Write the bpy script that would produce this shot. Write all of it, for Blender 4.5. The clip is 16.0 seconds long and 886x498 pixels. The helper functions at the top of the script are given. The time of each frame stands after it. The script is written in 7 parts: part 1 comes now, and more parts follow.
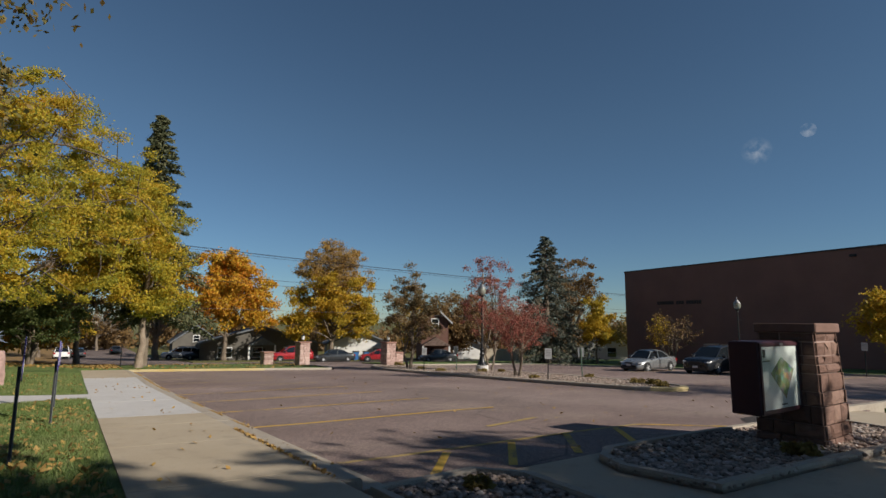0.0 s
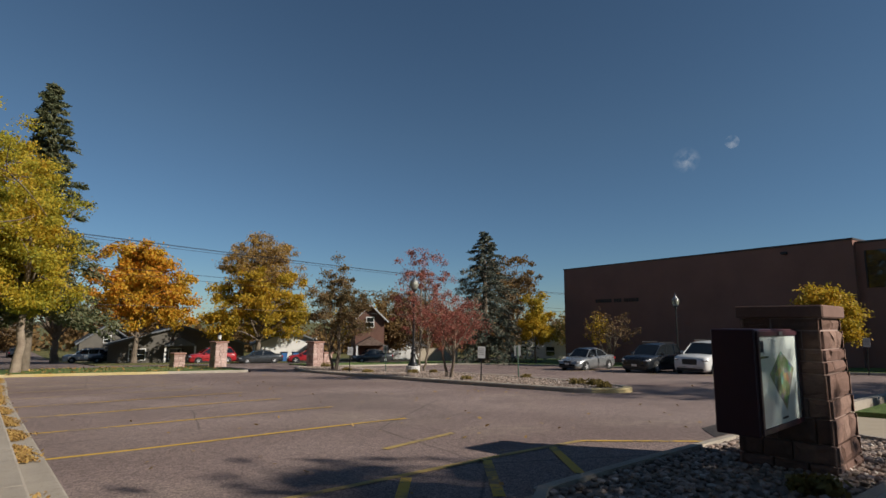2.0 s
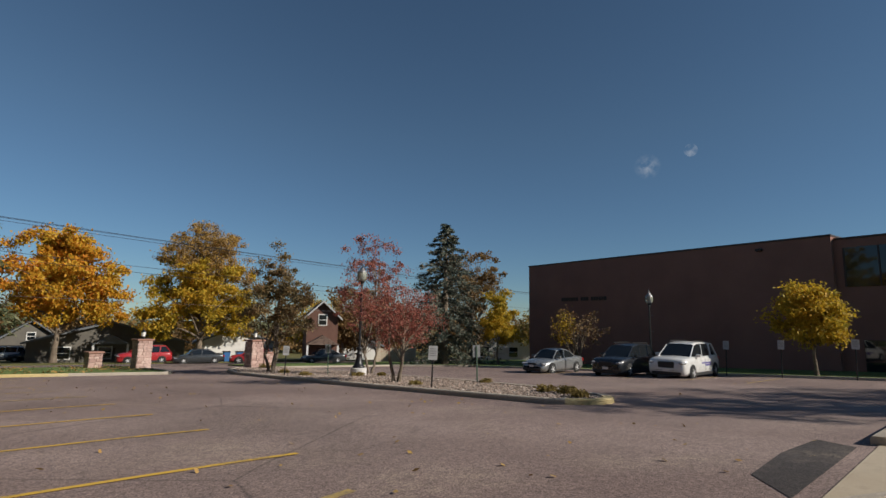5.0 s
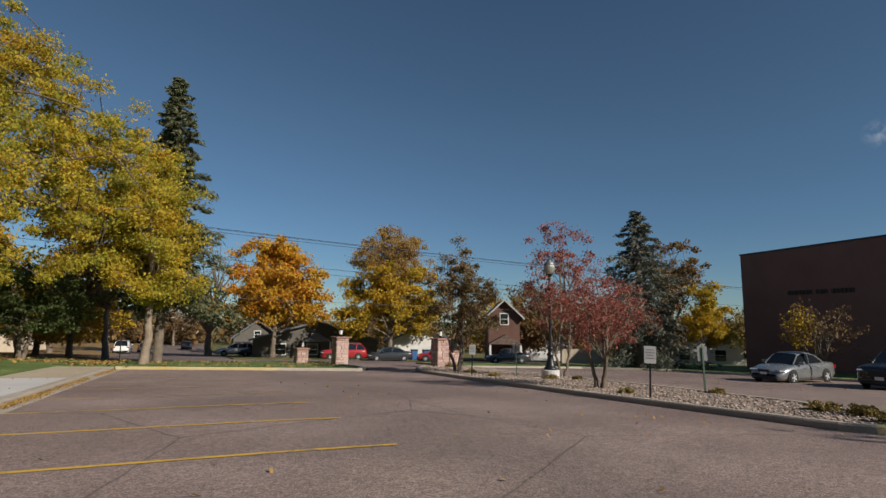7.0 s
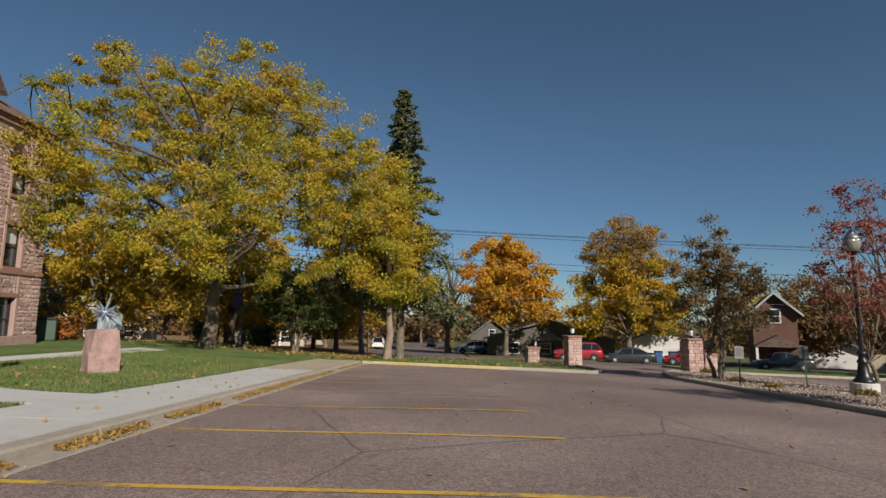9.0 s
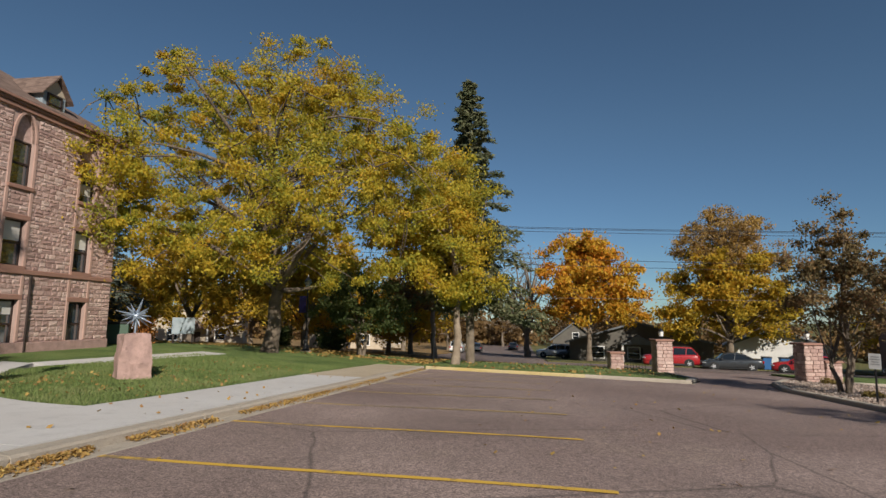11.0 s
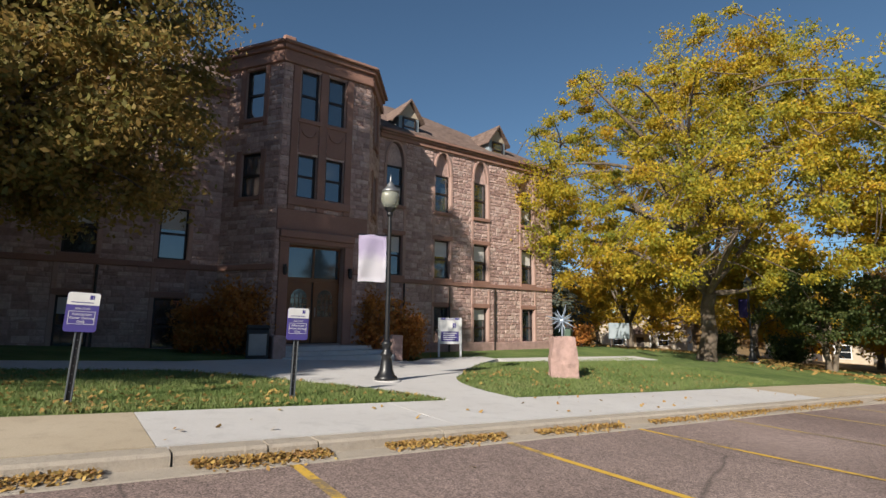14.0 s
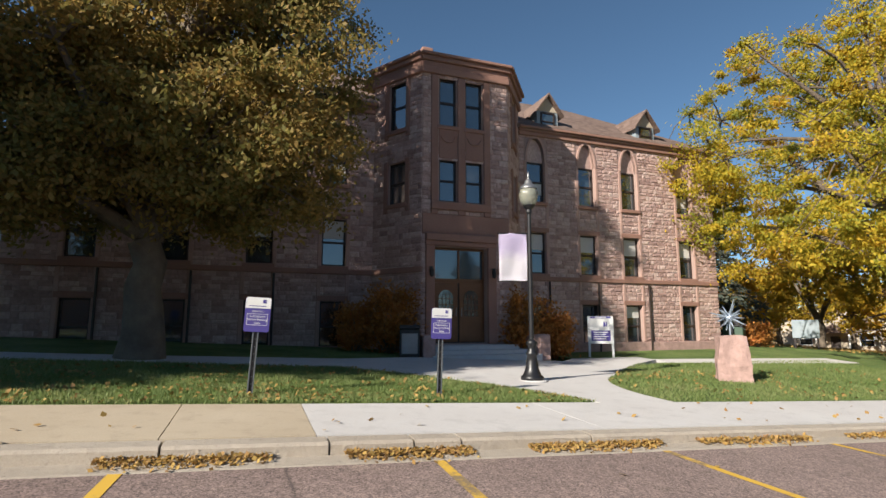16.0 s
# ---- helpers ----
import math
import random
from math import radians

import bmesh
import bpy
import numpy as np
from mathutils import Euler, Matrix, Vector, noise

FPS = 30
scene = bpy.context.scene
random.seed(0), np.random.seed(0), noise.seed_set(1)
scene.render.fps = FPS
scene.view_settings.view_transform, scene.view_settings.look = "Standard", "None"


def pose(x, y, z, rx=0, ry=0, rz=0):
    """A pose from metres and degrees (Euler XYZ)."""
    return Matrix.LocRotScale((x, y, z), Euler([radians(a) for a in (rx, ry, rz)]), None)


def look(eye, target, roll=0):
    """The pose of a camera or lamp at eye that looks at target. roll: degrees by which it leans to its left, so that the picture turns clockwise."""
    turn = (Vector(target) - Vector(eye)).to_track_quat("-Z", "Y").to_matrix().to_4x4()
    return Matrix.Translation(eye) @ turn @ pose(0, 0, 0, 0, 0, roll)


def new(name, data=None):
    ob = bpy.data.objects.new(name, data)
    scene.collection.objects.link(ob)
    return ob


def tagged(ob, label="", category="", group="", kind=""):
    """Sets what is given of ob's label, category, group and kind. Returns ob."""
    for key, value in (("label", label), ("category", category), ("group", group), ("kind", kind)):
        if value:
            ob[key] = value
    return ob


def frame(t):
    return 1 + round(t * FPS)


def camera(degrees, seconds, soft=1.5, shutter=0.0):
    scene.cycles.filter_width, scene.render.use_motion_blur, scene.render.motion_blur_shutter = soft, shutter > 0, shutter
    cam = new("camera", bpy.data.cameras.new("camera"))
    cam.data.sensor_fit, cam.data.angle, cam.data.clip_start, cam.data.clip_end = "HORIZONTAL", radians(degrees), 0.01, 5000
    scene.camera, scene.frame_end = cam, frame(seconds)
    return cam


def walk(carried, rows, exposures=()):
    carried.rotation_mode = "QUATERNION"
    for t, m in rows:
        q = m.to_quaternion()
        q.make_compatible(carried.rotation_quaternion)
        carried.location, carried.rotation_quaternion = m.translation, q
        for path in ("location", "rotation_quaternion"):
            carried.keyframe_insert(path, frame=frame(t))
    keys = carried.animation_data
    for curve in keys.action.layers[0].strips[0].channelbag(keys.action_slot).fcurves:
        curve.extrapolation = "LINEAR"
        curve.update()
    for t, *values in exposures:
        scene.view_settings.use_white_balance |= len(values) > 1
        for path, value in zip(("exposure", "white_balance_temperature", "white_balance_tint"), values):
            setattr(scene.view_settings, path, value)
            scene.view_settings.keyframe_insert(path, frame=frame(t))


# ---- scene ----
cam = camera(80.2, 16.0)
METRES, EYE, TILT, LEAN, TURN = 15.0, 1.6, 0.0, 0.0, -34.7
ROWS = [
    (0.0, 0.0, 0.0, 0.0, -0.06, 7.85, -0.47),
    (0.5, 0.0131, 0.0459, -0.0038, -0.45, 7.79, -0.48),
    (1.0, 0.0232, 0.0905, -0.0077, -1.78, 7.82, -0.48),
    (1.5, 0.0397, 0.1338, -0.0102, -4.47, 7.84, -0.43),
    (2.0, 0.0558, 0.1746, -0.0131, -6.23, 7.93, -0.42),
    (2.5, 0.0759, 0.214, -0.0139, -7.61, 7.94, -0.42),
    (3.0, 0.0949, 0.2506, -0.0151, -8.88, 8.02, -0.37),
    (5.5, 0.1212, 0.4498, -0.0293, -10.12, 8.01, -0.94),
    (6.0, 0.1116, 0.4917, -0.0323, -5.9, 7.94, -0.93),
    (6.5, 0.0997, 0.5319, -0.0334, 1.15, 7.88, -0.93),
    (7.0, 0.0925, 0.5722, -0.0363, 8.85, 7.77, -0.82),
    (7.5, 0.0823, 0.61, -0.0393, 19.01, 7.63, -0.76),
    (8.0, 0.0742, 0.6509, -0.042, 26.53, 7.53, -0.72),
    (8.5, 0.0631, 0.6904, -0.0452, 31.65, 7.46, -0.65),
    (9.0, 0.0526, 0.7319, -0.0466, 33.74, 7.44, -0.59),
    (11.5, 0.0228, 0.9079, -0.0483, 47.58, 7.92, -0.32),
    (12.0, 0.0211, 0.9253, -0.0491, 53.17, 7.99, -0.48),
    (12.5, 0.0139, 0.9363, -0.0494, 58.17, 7.77, -0.84),
    (13.0, 0.0145, 0.9397, -0.0499, 65.15, 8.16, -0.75),
    (13.5, 0.0183, 0.941, -0.0504, 76.83, 8.18, -0.57),
    (14.0, 0.0191, 0.9428, -0.0497, 88.64, 7.96, -0.59),
    (14.5, 0.0199, 0.9451, -0.0488, 96.46, 7.8, -0.46),
    (15.0, 0.0202, 0.9466, -0.0483, 100.88, 7.78, -0.36),
    (15.5, 0.0182, 0.9482, -0.0491, 103.44, 7.77, -0.24),
    (16.0, 0.0129, 0.9523, -0.0502, 104.78, 7.81, -0.09),
]
walk(cam, [(t, pose(0, 0, EYE, TILT, LEAN, TURN) @ pose(METRES * x, METRES * y, METRES * z, 90 + pitch, roll, yaw)) for t, x, y, z, yaw, pitch, roll in ROWS],
     exposures=[(0.0, 0.15), (9.2, 0.1), (12.0, 0.2), (13.0, 0.28), (14.0, 0.6), (16.0, 0.85)])

# ---- world and sun ----
SUN_TO = Vector((0.43, -0.90, 0.56)).normalized()
sky_world = bpy.data.worlds.new("sky")
scene.world = sky_world
sky_world.use_nodes = True
wn = sky_world.node_tree
sky = wn.nodes.new("ShaderNodeTexSky")
sky.sky_type, sky.sun_disc = "NISHITA", False
sky.sun_elevation = math.asin(SUN_TO.z)
sky.sun_rotation = math.atan2(SUN_TO.x, SUN_TO.y)
sky.altitude, sky.air_density, sky.dust_density, sky.ozone_density = 2500, 1.25, 0.0, 4.0
tone = wn.nodes.new("ShaderNodeMix")
tone.data_type, tone.blend_type = "RGBA", "MULTIPLY"
tone.inputs[0].default_value = 1.0
aim = wn.nodes.new("ShaderNodeSeparateXYZ")
wn.links.new(wn.nodes.new("ShaderNodeTexCoord").outputs["Generated"], aim.inputs[0])
deep = wn.nodes.new("ShaderNodeValToRGB")
deep.color_ramp.elements[0].position, deep.color_ramp.elements[0].color = 0.0, (0.69, 0.84, 0.95, 1)
deep.color_ramp.elements[1].position, deep.color_ramp.elements[1].color = 0.34, (0.92, 0.99, 0.94, 1)
wn.links.new(aim.outputs[2], deep.inputs[0])
wn.links.new(deep.outputs[0], tone.inputs[7])
wn.links.new(sky.outputs[0], tone.inputs[6])
wn.links.new(tone.outputs[2], wn.nodes["Background"].inputs[0])
wn.nodes["Background"].inputs[1].default_value = 0.06
sun_data = bpy.data.lights.new("sun", "SUN")
sun_data.energy, sun_data.angle, sun_data.color = 5.0, radians(0.6), (1.0, 0.93, 0.82)
sun = new("sun", sun_data)
sun.matrix_world = look(SUN_TO * 100, (0, 0, 0))


# ---- materials ----
def lin(c):
    return tuple((v / 12.92 if v <= 0.04045 else ((v + 0.055) / 1.055) ** 2.4) for v in c)


class Nodes:
    """Short hand for building a node material."""

    def __init__(self, name):
        self.m = bpy.data.materials.new(name)
        self.m.use_nodes = True
        self.t = self.m.node_tree
        self.b = self.t.nodes["Principled BSDF"]
        self.o = self.t.nodes["Material Output"]
        self.coord = self.t.nodes.new("ShaderNodeTexCoord").outputs["Object"]

    def n(self, kind, **inputs):
        node = self.t.nodes.new(kind)
        for k, v in inputs.items():
            sock = node.inputs[k.replace("_", " ")]
            if isinstance(v, bpy.types.NodeSocket):
                self.t.links.new(v, sock)
            else:
                sock.default_value = v
        return node

    def noise(self, scale, detail=4.0, rough=0.55, vec=None):
        return self.n("ShaderNodeTexNoise", Vector=vec or self.coord, Scale=scale, Detail=detail, Roughness=rough).outputs["Fac"]

    def ramp(self, fac, stops):
        node = self.n("ShaderNodeValToRGB", Fac=fac)
        els = node.color_ramp.elements
        while len(els) < len(stops):
            els.new(0.5)
        for e, (p, c) in zip(els, stops):
            e.position = p
            e.color = (*c, 1) if len(c) == 3 else c
        return node.outputs["Color"]

    def grey(self, fac, lo, hi, a=0.0, b=1.0):
        return self.ramp(fac, [(lo, (a, a, a)), (hi, (b, b, b))])

    def mix(self, fac, a, b, kind="MIX"):
        node = self.t.nodes.new("ShaderNodeMix")
        node.data_type, node.blend_type = "RGBA", kind
        for i, v in ((0, fac), (6, a), (7, b)):
            if isinstance(v, bpy.types.NodeSocket):
                self.t.links.new(v, node.inputs[i])
            else:
                node.inputs[i].default_value = (*v, 1) if isinstance(v, tuple) and len(v) == 3 else v
        return node.outputs[2]

    def bump(self, height, strength=0.4, distance=0.02):
        node = self.n("ShaderNodeBump", Height=height, Strength=strength, Distance=distance)
        self.t.links.new(node.outputs[0], self.b.inputs["Normal"])

    def set(self, **kw):
        for k, v in kw.items():
            sock = self.b.inputs[k.replace("_", " ")]
            if isinstance(v, bpy.types.NodeSocket):
                self.t.links.new(v, sock)
            else:
                sock.default_value = (*v, 1) if isinstance(v, tuple) and len(v) == 3 else v
        return self.m


def surface(name, c1, c2, rough=0.8, big=0.6, fine=30.0, bump=0.3, dist=0.01, metal=0.0, spec=0.4):
    """A plain weathered surface: two colours at a large scale, a grain at a small one."""
    k = Nodes(name)
    col = k.mix(k.grey(k.noise(big, 5), 0.3, 0.7), c1, c2)
    grain = k.noise(fine, 5, 0.65)
    col = k.mix(0.35, col, k.mix(k.grey(grain, 0.25, 0.75), (0.35, 0.35, 0.35), (0.65, 0.65, 0.65)), "OVERLAY")
    k.bump(grain, bump, dist)
    return k.set(Base_Color=col, Roughness=rough, Metallic=metal, Specular_IOR_Level=spec)


def paint(name, c, rough=0.4, metal=0.0, coat=0.0):
    k = Nodes(name)
    n1 = k.noise(3.0, 5)
    col = k.mix(k.grey(n1, 0.35, 0.75), c, tuple(v * 0.82 for v in c))
    k.set(Base_Color=col, Metallic=metal, Coat_Weight=coat)
    return k.set(Roughness=k.grey(k.noise(14, 4), 0.3, 0.8, max(rough - 0.08, 0.03), rough + 0.1))


def glass_dark(name, c=(0.02, 0.025, 0.03), rough=0.05, ior=1.5):
    k = Nodes(name)
    k.bump(k.noise(1.3, 2), 0.03, 0.02)
    return k.set(Base_Color=c, Roughness=rough, Specular_IOR_Level=0.6, IOR=ior)


def leaves_mat(name, stops, patch=0.5, trans=0.35, own=0.55):
    """Foliage: colour by leaf, drifting over the crown."""
    k = Nodes(name)
    isl = k.n("ShaderNodeNewGeometry").outputs["Random Per Island"]
    drift = k.noise(patch, 3)
    fac = k.n("ShaderNodeMath", Value=isl)
    fac.operation = "MULTIPLY_ADD"
    fac.inputs[1].default_value = own
    shift = k.n("ShaderNodeMapRange", Value=drift)
    shift.inputs[1].default_value, shift.inputs[2].default_value, shift.inputs[3].default_value, shift.inputs[4].default_value = 0.32, 0.68, 0.0, 1.0 - own
    k.t.links.new(shift.outputs[0], fac.inputs[2])
    col = k.ramp(fac.outputs[0], stops)
    k.set(Base_Color=col, Roughness=0.6, Specular_IOR_Level=0.25)
    tr = k.n("ShaderNodeBsdfTranslucent", Color=col)
    mx = k.t.nodes.new("ShaderNodeMixShader")
    mx.inputs[0].default_value = trans
    k.t.links.new(k.b.outputs[0], mx.inputs[1])
    k.t.links.new(tr.outputs[0], mx.inputs[2])
    k.t.links.new(mx.outputs[0], k.o.inputs[0])
    return k.m


def asphalt_mat(name, tint):
    k = Nodes(name)
    big = k.noise(0.25, 6, 0.6)
    mid = k.noise(2.2, 5, 0.6)
    fine = k.n("ShaderNodeTexVoronoi", Vector=k.coord, Scale=70.0).outputs["Color"]
    speck = k.n("ShaderNodeSeparateColor", Color=fine).outputs[0]
    col = k.mix(k.grey(big, 0.35, 0.65), tuple(v * 0.8 for v in tint), tuple(v * 1.22 for v in tint))
    col = k.mix(k.grey(mid, 0.55, 0.8, 0.0, 0.55), col, (0.21, 0.175, 0.15))
    col = k.mix(k.grey(k.noise(0.11, 4, 0.6), 0.4, 0.66), col, tuple(v * f for v, f in zip(tint, (0.74, 0.7, 0.7))))
    dust = k.mix(1.0, k.grey(k.noise(0.4, 3), 0.55, 0.72), k.grey(k.noise(4.5, 6, 0.75), 0.4, 0.65), "MULTIPLY")
    col = k.mix(k.mix(1.0, dust, (0.6, 0.6, 0.6), "MULTIPLY"), col, (0.36, 0.3, 0.24))
    col = k.mix(0.75, col, k.mix(speck, (0.15, 0.14, 0.14), (0.85, 0.8, 0.77)), "OVERLAY")
    col = k.mix(0.45, col, k.mix(k.grey(k.noise(11, 5, 0.7), 0.3, 0.7), (0.25, 0.24, 0.24), (0.75, 0.73, 0.7)), "OVERLAY")
    crack = k.n("ShaderNodeTexVoronoi", Vector=k.n("ShaderNodeVectorMath", Vector=k.coord).outputs[0], Scale=0.16)
    crack.feature = "DISTANCE_TO_EDGE"
    wob = k.t.nodes.new("ShaderNodeMix")
    wob.data_type = "VECTOR"
    wob.inputs[0].default_value = 0.12
    k.t.links.new(k.coord, wob.inputs[4])
    k.t.links.new(k.n("ShaderNodeTexNoise", Vector=k.coord, Scale=0.9, Detail=5.0).outputs["Color"], wob.inputs[5])
    k.t.links.new(wob.outputs[1], crack.inputs["Vector"])
    col = k.mix(k.grey(crack.outputs["Distance"], 0.0, 0.0035, 0.55, 0.0), col, (0.03, 0.028, 0.027))
    k.bump(speck, 0.5, 0.006)
    return k.set(Base_Color=col, Roughness=0.88, Specular_IOR_Level=0.3)


def worn_line_mat(name, c):
    k = Nodes(name)
    wear = k.mix(0.5, k.noise(9, 6, 0.75), k.noise(1.1, 3), "MIX")
    col = k.mix(k.grey(wear, 0.5, 0.6, 0.0, 0.8), c, (0.13, 0.11, 0.1))
    k.bump(k.noise(70, 3), 0.4, 0.004)
    return k.set(Base_Color=col, Roughness=0.8)


def stone_mat(name, stops, rough=0.9, scale=9.0, bump=0.8, dist=0.03):
    """Quarried stone: each block its own shade."""
    k = Nodes(name)
    ri = k.n("ShaderNodeNewGeometry").outputs["Random Per Island"]
    ro = k.n("ShaderNodeObjectInfo").outputs["Random"]
    add = k.n("ShaderNodeMath", Value=ri)
    add.operation = "ADD"
    k.t.links.new(ro, add.inputs[1])
    frac = k.n("ShaderNodeMath", Value=add.outputs[0])
    frac.operation = "FRACT"
    col = k.ramp(frac.outputs[0], stops)
    g = k.noise(scale, 6, 0.65)
    g2 = k.noise(scale * 7, 4, 0.6)
    col = k.mix(0.55, col, k.mix(k.grey(g, 0.3, 0.7), (0.3, 0.3, 0.3), (0.68, 0.67, 0.66)), "OVERLAY")
    col = k.mix(k.grey(g2, 0.55, 0.75, 0, 0.35), col, (0.12, 0.09, 0.08))
    k.bump(k.mix(0.4, g, g2), bump, dist)
    return k.set(Base_Color=col, Roughness=rough, Specular_IOR_Level=0.25)


def grass_mat(name, a=(0.1, 0.16, 0.045), b=(0.185, 0.245, 0.08), dry=(0.28, 0.25, 0.12)):
    k = Nodes(name)
    col = k.mix(k.grey(k.noise(0.7, 5), 0.35, 0.65), a, b)
    col = k.mix(k.grey(k.noise(6, 4, 0.7), 0.52, 0.75, 0, 0.7), col, dry)
    f = k.noise(60, 4, 0.7)
    col = k.mix(0.5, col, k.mix(k.grey(f, 0.3, 0.7), (0.2, 0.22, 0.2), (0.75, 0.75, 0.7)), "OVERLAY")
    k.bump(f, 1.0, 0.05)
    return k.set(Base_Color=col, Roughness=0.85, Specular_IOR_Level=0.2)


def concrete_mat(name, c1, c2, chipped=False):
    k = Nodes(name)
    col = k.mix(k.grey(k.noise(0.5, 6, 0.6), 0.3, 0.7), c1, c2)
    col = k.mix(k.grey(k.noise(3.2, 6, 0.7), 0.52, 0.8, 0, 0.55), col, tuple(v * 0.62 for v in c1))
    f = k.noise(90, 4, 0.7)
    col = k.mix(0.3, col, k.mix(k.grey(f, 0.3, 0.7), (0.3, 0.3, 0.3), (0.7, 0.7, 0.7)), "OVERLAY")
    if chipped:
        pits = k.noise(16, 6, 0.7)
        col = k.mix(k.grey(pits, 0.56, 0.7, 0, 0.5), col, tuple(v * 0.55 for v in c1))
        k.bump(k.mix(0.7, f, pits), 0.9, 0.03)
    else:
        k.bump(f, 0.3, 0.004)
    return k.set(Base_Color=col, Roughness=0.85, Specular_IOR_Level=0.3)


M_ASPHALT = asphalt_mat("lot asphalt", (0.252, 0.2, 0.186))
M_PATCH = asphalt_mat("fresh asphalt patch", (0.06, 0.055, 0.055))
M_STREET = asphalt_mat("street asphalt", (0.17, 0.14, 0.13))
M_LINE = worn_line_mat("yellow line paint", (0.62, 0.38, 0.05))
M_LINE_OLD = worn_line_mat("faded line paint", (0.42, 0.29, 0.09))
M_CONC_NEW = concrete_mat("new concrete", (0.5, 0.475, 0.46), (0.56, 0.54, 0.525))
M_CONC_OLD = concrete_mat("old tan concrete", (0.4, 0.325, 0.235), (0.46, 0.385, 0.29))
M_CURB = concrete_mat("kerb concrete", (0.38, 0.325, 0.265), (0.46, 0.4, 0.33), True)
M_CURB_Y = concrete_mat("kerb in worn yellow paint", (0.5, 0.36, 0.12), (0.52, 0.44, 0.27), True)
M_GRASS = grass_mat("lawn")
M_GROUND = grass_mat("far grass", (0.09, 0.1, 0.04), (0.17, 0.15, 0.06), (0.28, 0.2, 0.08))
M_SOIL = surface("soil and leaf litter", (0.16, 0.1, 0.045), (0.3, 0.18, 0.06), 0.95, 1.5, 25, 0.8, 0.03)
M_GRAVEL = surface("bed of gravel", (0.26, 0.2, 0.16), (0.34, 0.27, 0.22), 0.9, 2.0, 40, 0.8, 0.02)
M_PEBBLE = stone_mat("pebbles", [(0.0, (0.14, 0.11, 0.09)), (0.4, (0.3, 0.24, 0.2)), (0.75, (0.4, 0.3, 0.25)), (1.0, (0.5, 0.44, 0.4))], 0.8, 20, 0.3, 0.004)
M_STONE = stone_mat("pink quartzite block", [(0.0, (0.33, 0.215, 0.19)), (0.35, (0.42, 0.285, 0.25)), (0.7, (0.48, 0.34, 0.3)), (1.0, (0.53, 0.395, 0.35))])
M_MORTAR = surface("mortar", (0.38, 0.27, 0.235), (0.32, 0.22, 0.19), 0.95, 1.0, 30)
M_JAMB = surface("smooth pink sandstone", (0.43, 0.28, 0.235), (0.36, 0.23, 0.19), 0.85, 1.2, 22, 0.3, 0.008)
M_TRIM = surface("red sandstone trim", (0.3, 0.165, 0.125), (0.25, 0.135, 0.102), 0.85, 0.9, 18, 0.3, 0.01)
M_PINK = stone_mat("pink rough granite", [(0.0, (0.38, 0.25, 0.22)), (1.0, (0.42, 0.28, 0.25))], 0.9, 5, 1.0, 0.05)
def shingle_mat(name, c1, c2):
    k = Nodes(name)
    rows = k.n("ShaderNodeTexWave", Vector=k.coord, Scale=2.6, Distortion=0.6, Detail=2.0)
    rows.bands_direction, rows.wave_profile = "Z", "SAW"
    chips = k.n("ShaderNodeTexVoronoi", Vector=k.n("ShaderNodeMapping", Vector=k.coord, Scale=(3.0, 3.0, 8.0)).outputs[0], Scale=1.2).outputs["Color"]
    tab = k.n("ShaderNodeSeparateColor", Color=chips).outputs[0]
    col = k.mix(tab, c1, c2)
    col = k.mix(k.grey(rows.outputs["Fac"], 0.0, 0.25, 0.6, 0.0), col, tuple(v * 0.45 for v in c1))
    col = k.mix(k.grey(k.noise(0.8, 5), 0.4, 0.7, 0, 0.4), col, tuple(v * 1.25 for v in c2))
    k.bump(rows.outputs["Fac"], 0.6, 0.03)
    return k.set(Base_Color=col, Roughness=0.92, Specular_IOR_Level=0.25)


M_ROOF = shingle_mat("brown roof shingle", (0.11, 0.075, 0.062), (0.2, 0.14, 0.115))
M_BRICK = surface("dark brown brick", (0.215, 0.11, 0.086), (0.262, 0.135, 0.104), 0.9, 0.4, 26, 0.4, 0.01)
M_FRAME = paint("dark brown window frame", (0.03, 0.018, 0.014), 0.5)
M_GLASS = glass_dark("window glass", (0.035, 0.05, 0.06), 0.05, 2.3)
M_BLIND = surface("pale blind behind the glass", (0.5, 0.48, 0.44), (0.55, 0.53, 0.5), 0.8)
M_BLACK = paint("black metal", (0.012, 0.012, 0.014), 0.4)
M_DARKBOX = paint("dark maroon metal", (0.055, 0.014, 0.022), 0.45)
M_WOOD = surface("brown door wood", (0.2, 0.085, 0.03), (0.15, 0.06, 0.022), 0.45, 2, 40, 0.2, 0.004)
M_BARK = surface("grey brown bark", (0.13, 0.1, 0.075), (0.22, 0.175, 0.13), 0.95, 3, 22, 1.0, 0.06)
M_BARK_D = surface("dark furrowed bark", (0.1, 0.076, 0.056), (0.2, 0.155, 0.115), 0.95, 3, 20, 1.0, 0.08)
M_BARK_L = surface("pale bark", (0.3, 0.24, 0.18), (0.2, 0.15, 0.11), 0.95, 3, 22, 1.0, 0.04)
M_WHITE = paint("white paint", (0.72, 0.71, 0.69), 0.5)
M_PURPLE = paint("purple sign face", (0.07, 0.055, 0.24), 0.45)
M_STEEL = paint("galvanised steel", (0.3, 0.3, 0.3), 0.45, 0.8)
M_CHROME = paint("pale brushed steel", (0.36, 0.42, 0.5), 0.35, 0.5)
M_SIDING_W = surface("white siding", (0.62, 0.61, 0.58), (0.7, 0.68, 0.66), 0.7, 1, 12)
M_SIDING_G = surface("grey brown siding", (0.1, 0.09, 0.08), (0.13, 0.12, 0.1), 0.8, 1, 12)
M_SIDING_R = surface("red brown shingle wall", (0.11, 0.055, 0.042), (0.15, 0.078, 0.058), 0.85, 1, 14)
